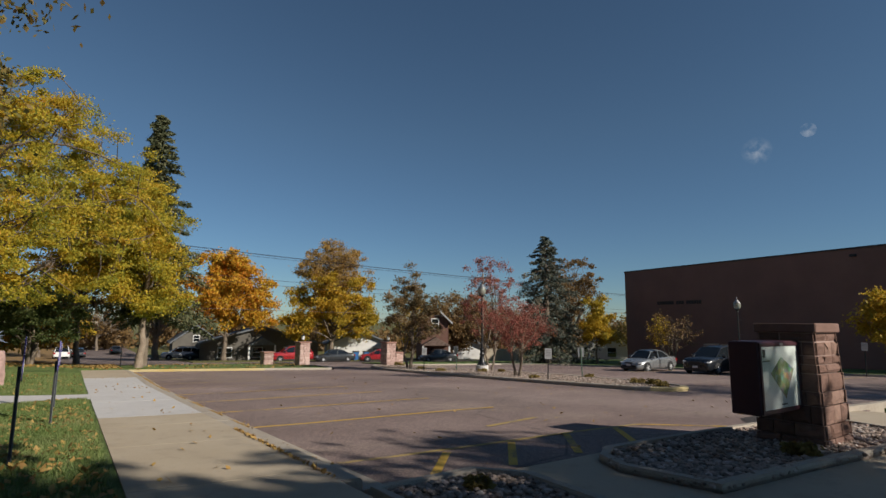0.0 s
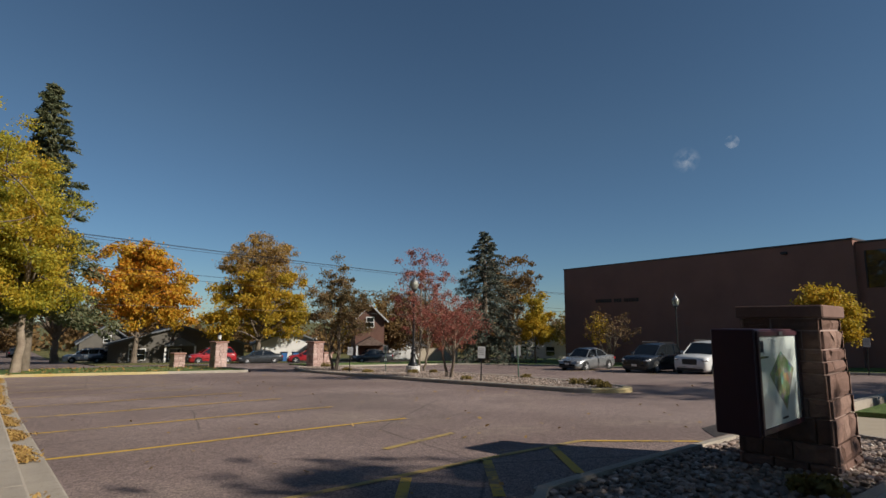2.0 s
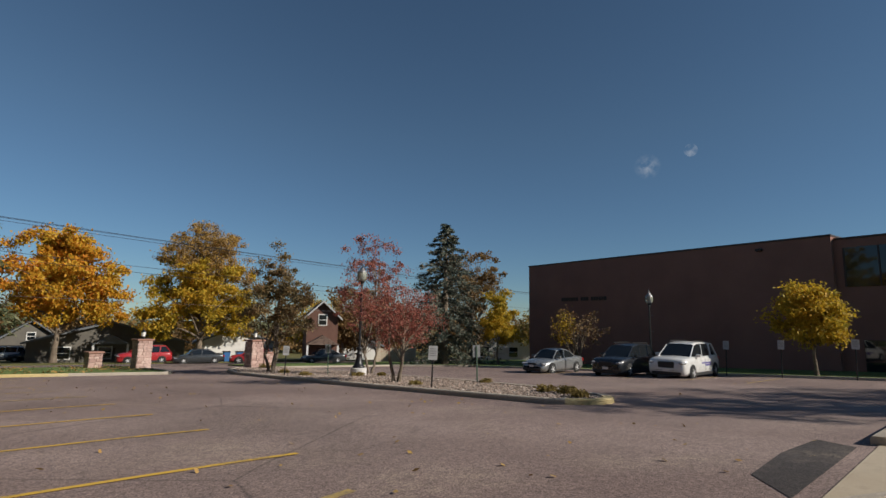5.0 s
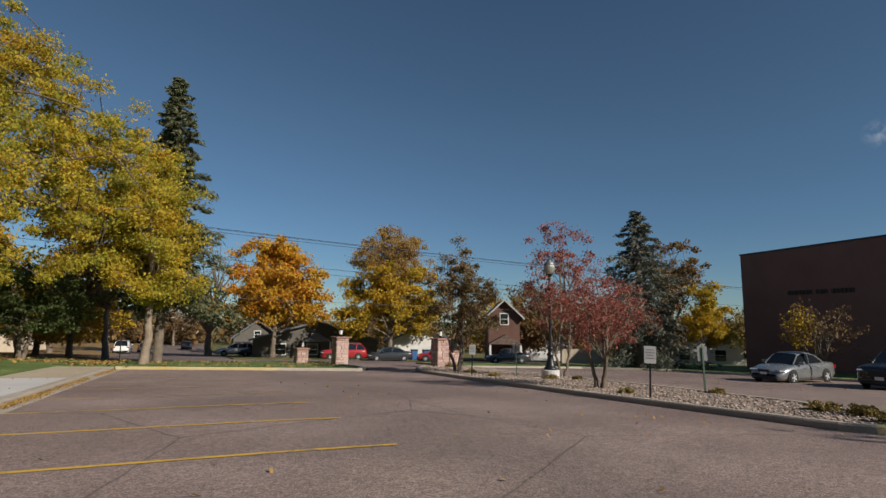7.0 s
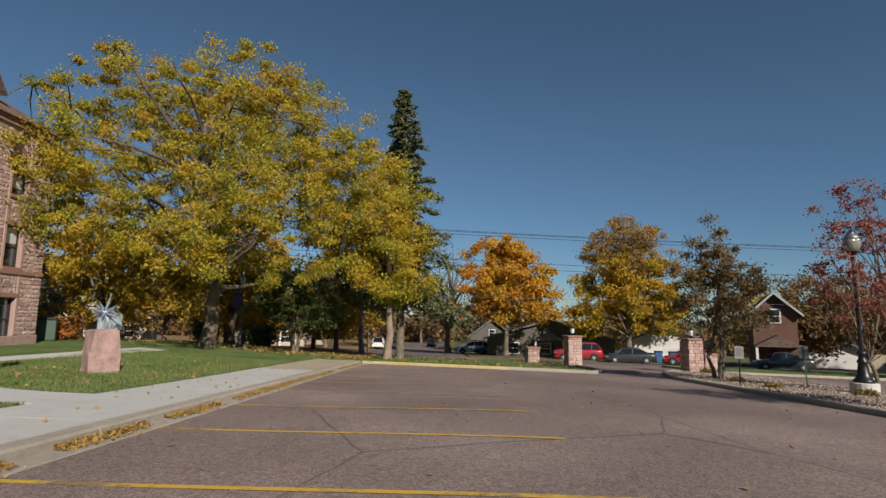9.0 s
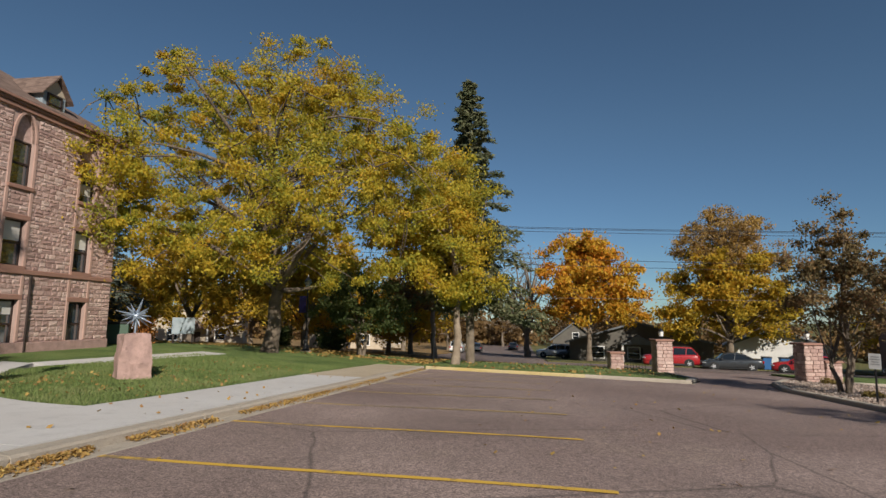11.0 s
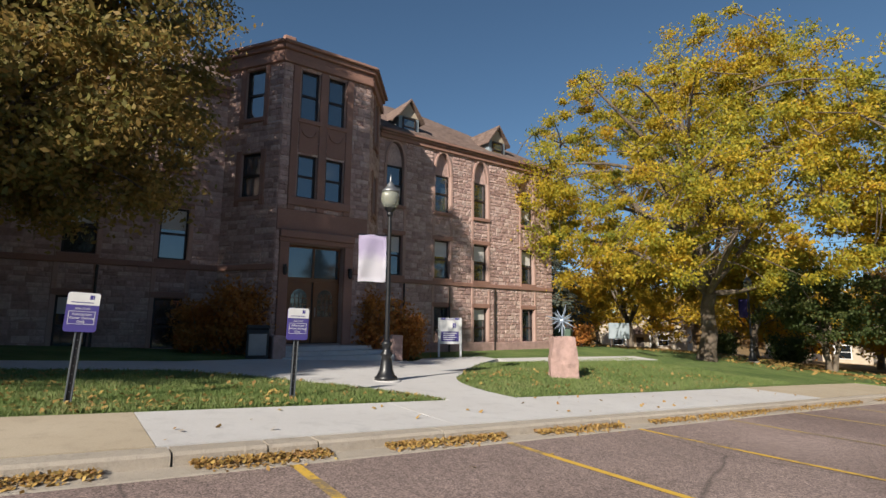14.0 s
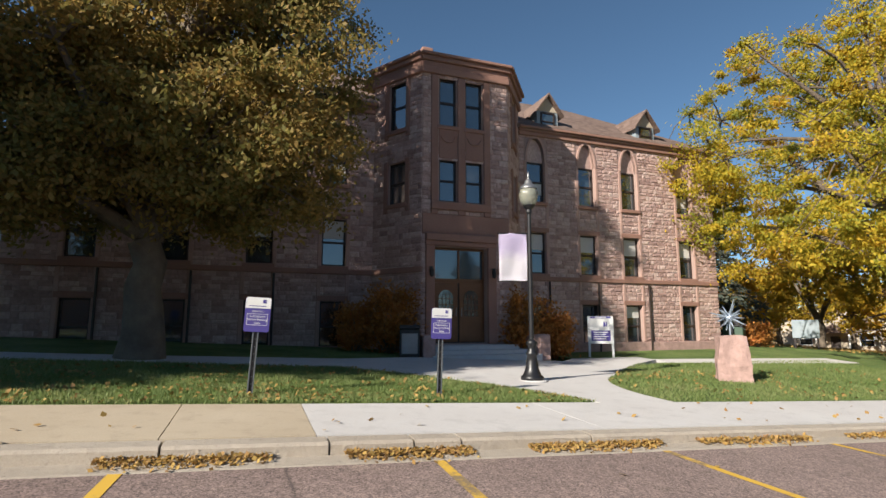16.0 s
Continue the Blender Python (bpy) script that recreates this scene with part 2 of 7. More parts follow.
M_SIDING_T = surface("tan siding", (0.4, 0.33, 0.25), (0.46, 0.39, 0.3), 0.8, 1, 12)
M_ROOF_G = surface("grey roof shingle", (0.12, 0.13, 0.14), (0.17, 0.18, 0.19), 0.9, 1, 14)
M_TYRE = paint("tyre rubber", (0.015, 0.015, 0.016), 0.8)
M_RIM = paint("alloy rim", (0.5, 0.5, 0.51), 0.4, 0.1)
M_CARGLASS = glass_dark("car glass", (0.012, 0.015, 0.018), 0.03)
M_HEADLAMP = glass_dark("headlamp lens", (0.3, 0.31, 0.33), 0.1)
M_TAIL = glass_dark("red tail lamp", (0.3, 0.01, 0.01), 0.15)
M_PLASTIC = paint("black plastic", (0.02, 0.02, 0.021), 0.6)
M_SLATE = surface("grey dormer slate", (0.22, 0.27, 0.3), (0.3, 0.34, 0.37), 0.6, 2, 14)


# ---- building helpers ----
def mesh_of(bm, name, material, smooth=False):
    me = bpy.data.meshes.new(name)
    bm.normal_update()
    bm.to_mesh(me)
    bm.free()
    for mat in (material if isinstance(material, (list, tuple)) else [material]):
        me.materials.append(mat)
    if smooth:
        me.polygons.foreach_set("use_smooth", [True] * len(me.polygons))
    return me


def part(name, bm, material, parent=None, label="", at=None, smooth=False):
    """Links a bmesh as one mesh object under a thing or a part."""
    ob = new(name, mesh_of(bm, name, material, smooth))
    ob.parent = parent
    if at is not None:
        ob.matrix_basis = at
    return tagged(ob, label)


def thing(name, at, label, category, group="", kind=""):
    ob = new(name)
    ob.empty_display_size = 0.2
    ob.matrix_basis = at if isinstance(at, Matrix) else pose(*at)
    return tagged(ob, label, category, group, kind)


def solid(name, bm, material, label, category, group="", kind="", at=None, smooth=False):
    """A thing that is one mesh."""
    return tagged(part(name, bm, material, None, "", at, smooth), label, category, group, kind)


def raw(name, verts, faces, material, parent=None, smooth=False):
    me = bpy.data.meshes.new(name)
    me.from_pydata([tuple(v) for v in verts], [], [tuple(f) for f in faces])
    me.materials.append(material)
    if smooth:
        me.polygons.foreach_set("use_smooth", [True] * len(me.polygons))
    ob = new(name, me)
    ob.parent = parent
    return ob


def box(bm, x0, x1, y0, y1, z0, z1, bevel=0.0, m=None):
    r = bmesh.ops.create_cube(bm, size=1.0)
    vs = r["verts"]
    bmesh.ops.scale(bm, vec=(x1 - x0, y1 - y0, z1 - z0), verts=vs)
    bmesh.ops.translate(bm, vec=((x0 + x1) / 2, (y0 + y1) / 2, (z0 + z1) / 2), verts=vs)
    if m is not None:
        bmesh.ops.transform(bm, matrix=m, verts=vs)
    if bevel:
        es = list({e for v in vs for e in v.link_edges})
        bmesh.ops.bevel(bm, geom=es, offset=bevel, segments=1, affect="EDGES")
    return bm


def boxed(*a, **k):
    return box(bmesh.new(), *a, **k)


def lathe(bm, profile, seg=16, at=(0, 0, 0)):
    """Turns (radius, height) points round the z axis."""
    rings = []
    for r, z in profile:
        rings.append([bm.verts.new((at[0] + r * math.cos(6.28318 * i / seg), at[1] + r * math.sin(6.28318 * i / seg), at[2] + z)) for i in range(seg)])
    for a, b in zip(rings, rings[1:]):
        for i in range(seg):
            bm.faces.new((a[i], a[(i + 1) % seg], b[(i + 1) % seg], b[i]))
    bm.faces.new(rings[0][::-1])
    bm.faces.new(rings[-1])
    return bm


def rod(bm, p, q, r0, r1=None, seg=8):
    p, q = Vector(p), Vector(q)
    m = Matrix.Translation((p + q) / 2) @ (q - p).to_track_quat("Z", "Y").to_matrix().to_4x4()
    bmesh.ops.create_cone(bm, cap_ends=True, segments=seg, radius1=r0, radius2=r0 if r1 is None else r1, depth=(q - p).length, matrix=m)
    return bm


def prism(bm, pts, z0, z1, m=None):
    """An upright prism over a flat outline; m may turn it."""
    lo = [bm.verts.new((x, y, z0)) for x, y in pts]
    hi = [bm.verts.new((x, y, z1)) for x, y in pts]
    n = len(pts)
    fs = [bm.faces.new(lo[::-1]), bm.faces.new(hi)]
    fs += [bm.faces.new((lo[i], lo[(i + 1) % n], hi[(i + 1) % n], hi[i])) for i in range(n)]
    if m is not None:
        bmesh.ops.transform(bm, matrix=m, verts=lo + hi)
    bmesh.ops.recalc_face_normals(bm, faces=fs)
    return bm


def smooth01(v):
    v = min(1.0, max(0.0, v))
    return v * v * (3 - 2 * v)


# ---- the lie of the land ----
def lot_z(x, y):
    """The lot and the streets fall away to the north and east."""
    xs = max(-70.0, min(90.0, x))
    ys = y if y < 100 else 100 + 0.25 * (min(y, 160) - 100)
    ys = max(-40.0, ys)
    hollow = 0.072 * smooth01((8.7 - x) / 5.8) * smooth01((x + 4) / 6) * (1 - smooth01((y - 20) / 14))
    return 0.1926 - 0.02566 * xs - 0.04562 * ys - hollow


def kerb_x(y):
    """The face of the kerb along the footpath."""
    return 2.66 + 0.3 * smooth01((y - 20) / 17)


def lawn_z(x, y):
    rise = smooth01((3 - x) / 13) * min(0.6, max(0.0, (y - 22) * 0.047)) * (1 - smooth01((y - 44) / 14))
    return lot_z(x, y) + 0.14 + rise


def drape(bm, outline, height, thick, step=2.0, lift=0.0):
    """A slab over a flat outline, its top following the land."""
    f = bm.faces.new([bm.verts.new((x, y, 0)) for x, y in outline])
    if f.normal.z < 0 or sum((outline[i - 1][0] * outline[i][1] - outline[i][0] * outline[i - 1][1]) for i in range(len(outline))) < 0:
        f.normal_flip()
    for ax in (0, 1):
        lo, hi = min(p[ax] for p in outline), max(p[ax] for p in outline)
        c = math.ceil(lo / step) * step
        while c < hi:
            n = Vector((1, 0, 0)) if ax == 0 else Vector((0, 1, 0))
            if c - lo > 0.02 and hi - c > 0.02:
                bmesh.ops.bisect_plane(bm, geom=bm.verts[:] + bm.edges[:] + bm.faces[:], plane_co=n * c, plane_no=n, dist=1e-4)
            c += step
    bmesh.ops.triangulate(bm, faces=[f for f in bm.faces if len(f.verts) > 4])
    top = bm.faces[:]
    for v in bm.verts:
        v.co.z = height(v.co.x, v.co.y) + lift
    if thick:
        bmesh.ops.extrude_face_region(bm, geom=top)
        low = {v for f in top for v in f.verts}
        for v in low:
            v.co.z -= thick
        for f in top:
            f.normal_flip()
    bmesh.ops.recalc_face_normals(bm, faces=bm.faces[:])
    return bm


def slab(name, outline, height, thick, material, label, category, step=2.0, lift=0.0, parent=None):
    bm = drape(bmesh.new(), outline, height, thick, step, lift)
    if parent:
        return part(name, bm, material, parent, label)
    return solid(name, bm, material, label, category, kind="structure")


def ribbon(bm, line, width, height, thick, lift=0.0, step=0.9):
    """A band of that width to the left of a line, following the land (kerbs, painted lines)."""
    pts = []
    for (x0, y0), (x1, y1) in zip(line, line[1:]):
        n = max(1, int(math.hypot(x1 - x0, y1 - y0) / step))
        pts += [(x0 + (x1 - x0) * i / n, y0 + (y1 - y0) * i / n) for i in range(n)]
    pts.append(line[-1])
    rows = []
    for i, (x, y) in enumerate(pts):
        a, b = pts[max(0, i - 1)], pts[min(len(pts) - 1, i + 1)]
        d = Vector((b[0] - a[0], b[1] - a[1])).normalized()
        nx, ny = -d.y * width, d.x * width
        z0, z1 = height(x, y) + lift, height(x + nx, y + ny) + lift
        soft = min(0.03, thick * 0.3)
        rows.append([bm.verts.new(p) for p in ((x, y, z0 - thick), (x, y, z0 - soft), (x + nx * 0.12, y + ny * 0.12, z0), (x + nx, y + ny, z1), (x + nx, y + ny, z1 - thick))])
    for a, b in zip(rows, rows[1:]):
        for i in range(4):
            bm.faces.new((a[i], b[i], b[i + 1], a[i + 1]))
    bm.faces.new(rows[0])
    bm.faces.new(rows[-1][::-1])
    bmesh.ops.recalc_face_normals(bm, faces=bm.faces[:])
    return bm


# ground sheet out to the horizon, under everything
gv, gf = [], []
gxs = [-2500, -900, -400, -200, -120] + list(range(-80, 101, 6)) + [130, 200, 400, 900, 2500]
gys = [-2500, -900, -400, -200, -100] + list(range(-50, 161, 6)) + [200, 300, 500, 900, 2500]
for gy in gys:
    for gx in gxs:
        near = (-40 < gx < 60) and (-30 < gy < 47)
        gv.append((gx, gy, lot_z(gx, gy) - (0.5 if near else 0.06)))
for j in range(len(gys) - 1):
    for i in range(len(gxs) - 1):
        k0 = j * len(gxs) + i
        gf.append((k0, k0 + 1, k0 + 1 + len(gxs), k0 + len(gxs)))
tagged(raw("ground", gv, gf, M_GROUND, smooth=True), "rough autumn grass reaching to the horizon", "ground", kind="structure")

# the parking lot, with its exit to the street
slab("parking_lot", [(2.82, 5.2), (36.4, 4.6), (38.2, 34), (34, 39.2), (24.6, 41), (24.2, 50), (16.9, 50), (16.4, 38), (15.2, 35.2), (10.8, 36.4), (3.1, 37.9), (3.0, 30), (2.85, 24)],
     lot_z, 0.2, M_ASPHALT, "weathered reddish asphalt parking lot with yellow bay lines", "parking lot", 2.5)
slab("street", [(-60, 50.02), (90, 50.02), (90, 59.5), (10.2, 59.5), (10.2, 150), (-1.2, 150), (-1.2, 59.5), (-60, 59.5)], lot_z, 0.1, M_STREET,
     "worn grey asphalt street crossing behind the lot", "street", 6.0, 0.01)
solid("asphalt_patch", drape(bmesh.new(), [(10.9, 5.3), (14.6, 5.3), (15.0, 5.85), (13.4, 5.95), (11.7, 5.85)], lot_z, 0.0, 1.5, 0.006), M_PATCH,
      "dark fresh asphalt patch in the lot", "road patch", kind="structure")


def strip_line(x0, y0, x1, y1, width, material, name="bay_line", label="worn yellow painted parking bay line"):
    d = Vector((x1 - x0, y1 - y0)).normalized()
    nx, ny = -d.y * width / 2, d.x * width / 2
    bm = drape(bmesh.new(), [(x0 - nx, y0 - ny), (x1 - nx, y1 - ny), (x1 + nx, y1 + ny), (x0 + nx, y0 + ny)], lot_z, 0.0, 1.0, 0.007)
    return solid(name, bm, material, label, "road marking", "bay lines of the lot", "structure")


for i in range(9):
    strip_line(2.98 + 0.03 * max(0, i - 3), 10.62 + 2.9 * i, 8.76, 10.37 + 2.94 * i, 0.11, M_LINE if i < 4 else M_LINE_OLD)
strip_line(3.0, 6.72, 9.1, 6.5, 0.11, M_LINE_OLD)
strip_line(6.6, 8.0, 8.2, 8.35, 0.12, M_LINE_OLD)
strip_line(9.1, 6.5, 10.4, 5.25, 0.11, M_LINE)
for hx in (4.6, 5.85, 7.1, 8.4):
    strip_line(hx - 1.05, 5.3, hx, 6.5, 0.12, M_LINE)
for i in range(5):
    strip_line(30.0, 11.0 + 2.75 * i, 35.5, 11.0 + 2.75 * i, 0.11, M_LINE_OLD)

# footpaths
WALK_X0, WALK_X1 = 0.52, 2.38
for i, (ya, yb) in enumerate([(-8, -4.4), (-4.4, -0.8), (-0.8, 2.6), (2.6, 5.9), (5.9, 8.6), (8.6, 10.85), (10.85, 12.35)]):
    slab("pavement", [(WALK_X0, ya + 0.006), (WALK_X1, ya + 0.006), (WALK_X1, yb - 0.006), (WALK_X0, yb - 0.006)], lot_z, 0.16, M_CONC_OLD,
         "old tan concrete footpath slab", "pavement", 1.5, 0.15)
for ya, yb in ((12.35, 16.0), (22.6, 28.2)):  # old and new lengths
    slab("pavement", [(WALK_X0, ya + 0.004), (WALK_X1, ya + 0.004), (kerb_x(yb) - 0.28, yb - 0.004), (WALK_X0, yb - 0.004)], lot_z, 0.16, M_CONC_NEW,
         "clean pale new concrete footpath slab", "pavement", 1.5, 0.15)
slab("pavement", [(WALK_X0, 28.2), (WALK_X1 + 0.16, 28.2), (WALK_X1 + 0.3, 37.6), (WALK_X0, 37.6)], lot_z, 0.16, M_CONC_OLD, "old tan concrete footpath slab", "pavement", 1.5, 0.15)


def arc(x0, y0, x1, y1, bulge, n=10):
    """Points on a bowed line between two points; bulge: the bow's depth to the left."""
    d = Vector((x1 - x0, y1 - y0))
    nrm = Vector((-d.y, d.x)).normalized()
    return [(x0 + d.x * t + nrm.x * bulge * 4 * t * (1 - t), y0 + d.y * t + nrm.y * bulge * 4 * t * (1 - t)) for t in (i / n for i in range(n + 1))]


# branch path from the footpath to the door, with rounded grass corners
near_edge = arc(WALK_X0, 17.3, -3.9, 13.6, -0.35)
far_edge = arc(-3.1, 20.4, WALK_X0, 18.9, -0.55)
BRANCH = [(WALK_X1, 16.0), (WALK_X1, 22.6), (WALK_X0, 22.6)] + far_edge[::-1] + arc(-3.1, 20.4, -7.0, 25.2, 0.3)[1:] + [(-8.0, 25.2), (-8.0, 22.4), (-7.0, 21.4), (-7.0, 16.2), (-6.0, 14.0)] + near_edge[::-1] + [(WALK_X0, 16.0)]
slab("pavement", BRANCH, lawn_z, 0.16, M_CONC_NEW, "clean pale new concrete path to the entrance", "pavement", 1.0, 0.012)
slab("pavement", [(-6.0, 14.0), (-3.9, 13.6), (-4.2, 9), (-4.6, -8), (-5.9, -8), (-5.6, 9)], lawn_z, 0.16, M_CONC_NEW, "pale concrete path along the stone building", "pavement", 1.5, 0.012)
slab("pavement", [(-7.2, 25.3), (-6.2, 25.0), (-5.6, 28.0), (-5.2, 33), (-6.4, 33), (-6.9, 28.2)], lawn_z, 0.16, M_CONC_NEW, "pale concrete path past the wing", "pavement", 1.5, 0.012)

# lawns
slab("lawn", [(WALK_X0 - 0.004, -8), (WALK_X0 - 0.004, 17.28)] + [(x - 0.004, y - 0.004) for x, y in near_edge] + [(-4.2, 9), (-4.6, -8)], lawn_z, 0.4, M_GRASS, "mown lawn with scattered yellow leaves", "lawn", 1.5)
slab("lawn", [(-5.6, 9), (-6.0, 14.0), (-7.0, 16.2), (-12, 16.2), (-12, -8), (-5.9, -8)], lawn_z, 0.4, M_GRASS, "shaded strip of lawn before the building", "lawn", 2.0)
slab("lawn", [(WALK_X0 - 0.004, 18.9), (WALK_X0 - 0.004, 37.6), (2.9, 38.1), (2.9, 49.9), (-40, 49.9), (-40, 33), (-5.2, 33), (-5.6, 28.0), (-6.2, 25.0)] + arc(-3.1, 20.4, -6.2, 24.6, 0.3)[::-1] + far_edge[1:],
     lawn_z, 0.4, M_GRASS, "green lawn with fallen leaves round the rock", "lawn", 2.0)
slab("lawn", [(-7.2, 25.3), (-6.9, 28.2), (-6.4, 33), (-12, 33), (-12, 22.4), (-8.0, 22.4), (-8.0, 25.2)], lawn_z, 0.4, M_GRASS, "lawn along the foot of the stone wing", "lawn", 2.0)
slab("verge", [(2.9, 38.2), (10.8, 36.75), (15.0, 35.55), (16.1, 38.0), (16.6, 49.9), (2.9, 49.9)], lot_z, 0.4, M_GRASS, "grass verge with leaves between lot and street", "verge", 2.0, 0.1)
slab("verge", [(24.9, 41.2), (34.2, 39.5), (38.5, 34.3), (37, 4.7), (62, 2), (62, 49.9), (24.6, 49.9)], lot_z, 0.4, M_GRASS, "grass strip beside the brick building", "verge", 3.0, 0.1)
slab("verge", [(15.6, 4.5), (37, 4.2), (37, -12), (16.5, -12)], lot_z, 0.4, M_GRASS, "lawn beside the drive", "verge", 2.5, 0.1)
slab("verge", [(-60, 59.52), (-1.3, 59.52), (-1.3, 150), (-60, 150)], lot_z, 0.2, M_SOIL, "bank covered with brown fallen leaves", "verge", 8.0, 0.08)
slab("verge", [(10.3, 59.52), (90, 59.52), (90, 66), (10.3, 66)], lot_z, 0.2, M_GROUND, "dry grass verge across the street", "verge", 6.0, 0.08)
slab("pavement", [(2.4, -8), (15.5, -8), (15.5, 5.1), (2.4, 5.1)], lot_z, 0.2, M_CONC_OLD, "shaded concrete apron between the planting beds", "pavement", 1.5, 0.012)

# kerbs
def kerb(line, material, label, high=0.14, width=0.26):
    return solid("kerb", ribbon(bmesh.new(), line, width, lot_z, high + 0.15, high), material, label, "kerb", "kerbs of the lot", "structure")


for ya, yb in ((5.3, 8.4), (8.4, 10.9), (10.9, 12.45), (12.45, 13.35), (13.35, 13.9), (13.9, 15.6), (15.6, 19), (19, 22.5), (22.5, 26), (26, 30), (30, 34), (34, 37.7)):
    kerb([(kerb_x(ya), ya + 0.012), (kerb_x(yb), yb - 0.012)], M_CURB, "rough tan concrete kerb length with chipped top")
solid("gutter", ribbon(bmesh.new(), [(kerb_x(y) + 0.34, y) for y in (5.3, 12, 20, 24, 28, 32, 37.6)], 0.34, lot_z, 0.05, 0.012), M_CURB, "narrow concrete gutter along the kerb", "gutter", kind="structure")
kerb([(2.98, 38.02), (10.8, 36.55)], M_CURB_Y, "kerb with flaking yellow paint", 0.14, 0.18)
kerb([(10.8, 36.55), (15.1, 35.4), (16.2, 38.0), (16.7, 48)], M_CURB, "kerb round the gate pier verge")
ISLAND = arc(16.58, 11.9, 19.0, 11.5, -1.0, 8) + [(20.6, 15), (21.8, 20), (22.9, 28), (24.6, 40.6), (23.4, 42.0), (21.6, 41.5), (19.3, 37.5), (17.75, 33), (17.2, 26), (16.75, 19)]
kerb(ISLAND[7:] + ISLAND[:2], M_CURB, "weathered concrete kerb round the gravel island")
kerb(ISLAND[1:8], M_CURB_Y, "island nose kerb with flaking yellow paint")
slab("gravel_island", arc(16.8, 11.95, 18.8, 11.6, -0.82, 8) + [(20.4, 15), (21.6, 20), (22.7, 28), (24.4, 40.5), (23.3, 41.7), (21.8, 41.3), (19.5, 37.4), (17.95, 33), (17.4, 26), (16.95, 19)],
     lot_z, 0.2, M_GRAVEL, "island bed filled with pale gravel", "planting bed", 1.5, 0.1)
kerb([(36.4, 4.7), (38.0, 34), (33.9, 39.0), (24.7, 41.0)][::-1], M_CURB, "pale kerb along the grass strip", 0.13, 0.2)
kerb([(15.0, 5.2), (36.4, 4.5)][::-1], M_CURB, "pale kerb along the lawn", 0.13, 0.2)
BED2 = [(5.55, 3.0), (5.5, 4.2), (5.8, 4.75), (6.3, 5.05), (10.6, 5.0), (12.4, 4.2), (11.6, 2.75), (9.4, 2.7)]
BED1 = [(2.75, 2.2), (2.7, 4.95), (4.0, 5.05), (4.3, 4.6), (4.15, 3.5), (3.4, 1.9)]
for bed, lab in ((BED2, "sign pillar bed filled with grey river stones"), (BED1, "corner bed filled with grey river stones")):
    kerb((bed + bed[:1])[::-1] if bed is BED2 else bed + bed[:1], M_CURB, "low concrete edging of a planting bed", 0.11, 0.13)
    slab("stone_bed", bed, lot_z, 0.15, M_GRAVEL, lab, "planting bed", 1.0, 0.045)


# ---- the stone college building ----
WX, BASE_Z, CORN_Z = -10.5, -0.62, 8.62
building = thing("stone_building", (WX, 18.8, 0.06), "three storey pink quartzite college building with red sandstone trim", "building")


def cells(ys, zs, holes):
    """The rectangles of a wall round its openings."""
    ys = sorted(set(ys + [v for h in holes for v in h[:2]]))
    zs = sorted(set(zs + [v for h in holes for v in h[2:]]))
    out = []
    for a, b in zip(zs, zs[1:]):
        run = None
        for c, d in zip(ys, ys[1:]):
            hole = any(h[0] <= (c + d) / 2 <= h[1] and h[2] <= (a + b) / 2 <= h[3] for h in holes)
            if hole:
                if run:
                    out.append((*run, a, b))
                run = None
            else:
                run = (run[0], d) if run else (c, d)
        if run:
            out.append((*run, a, b))
    return out


rng = random.Random(5)


def stone_courses(y0, y1, z0, z1, holes, course=0.175):
    """Rock-faced blocks in courses, as (y0, y1, z0, z1), cut at the openings."""
    out, z = [], z0
    while z < z1 - 0.1:
        h = min(course * rng.choice((0.75, 1.0, 1.0, 1.2)), z1 - z)
        if z1 - z - h < 0.12:
            h = z1 - z
        spans = [(y0, y1)]
        for a, b, c, d in holes:
            if c < z + h * 0.6 and d > z + h * 0.4:
                nxt = []
                for s, e in spans:
                    if b <= s or a >= e:
                        nxt.append((s, e))
                    else:
                        nxt += [q for q in ((s, a), (b, e)) if q[1] - q[0] > 0.06]
                spans = nxt
        for s, e in spans:
            y = s
            while y < e - 1e-3:
                w = rng.uniform(0.16, 0.46)
                if e - y - w < 0.16:
                    w = e - y
                out.append((y, y + w, z, z + h))
                y += w
        z += h
    return out


def block_geo(y0, y1, z0, z1, deep=0.034):
    """A rock-faced block that bulges outward: verts and faces. Local x is outward."""
    g = 0.007
    y0, y1, z0, z1 = y0 + g, y1 - g, z0 + g, z1 - g
    c = min(0.06, (y1 - y0) * 0.22, (z1 - z0) * 0.3)
    j = lambda s: rng.uniform(-s, s)
    v = [(0, y0, z0), (0, y1, z0), (0, y1, z1), (0, y0, z1)]
    v += [(0.02, y0, z0), (0.02, y1, z0), (0.02, y1, z1), (0.02, y0, z1)]
    v += [(deep + j(0.014), y0 + c + j(0.02), z0 + c + j(0.02)), (deep + j(0.014), y1 - c + j(0.02), z0 + c + j(0.02)),
          (deep + j(0.014), y1 - c + j(0.02), z1 - c + j(0.02)), (deep + j(0.014), y0 + c + j(0.02), z1 - c + j(0.02))]
    f = [(4, 5, 1, 0), (5, 6, 2, 1), (6, 7, 3, 2), (7, 4, 0, 3), (8, 9, 5, 4), (9, 10, 6, 5), (10, 11, 7, 6), (11, 8, 4, 7), (8, 10, 9), (8, 11, 10)]
    return v, [q[::-1] for q in f]


def frame_of(p0, p1):
    """Matrix of a wall from p0 to p1 seen from outside with p1 on the right: local y along it, local x outward."""
    d = Vector((p1[0] - p0[0], p1[1] - p0[1], 0)).normalized()
    out = Vector((d.y, -d.x, 0))
    return Matrix(((out.x, d.x, 0, p0[0]), (out.y, d.y, 0, p0[1]), (0, 0, 1, 0), (0, 0, 0, 1)))


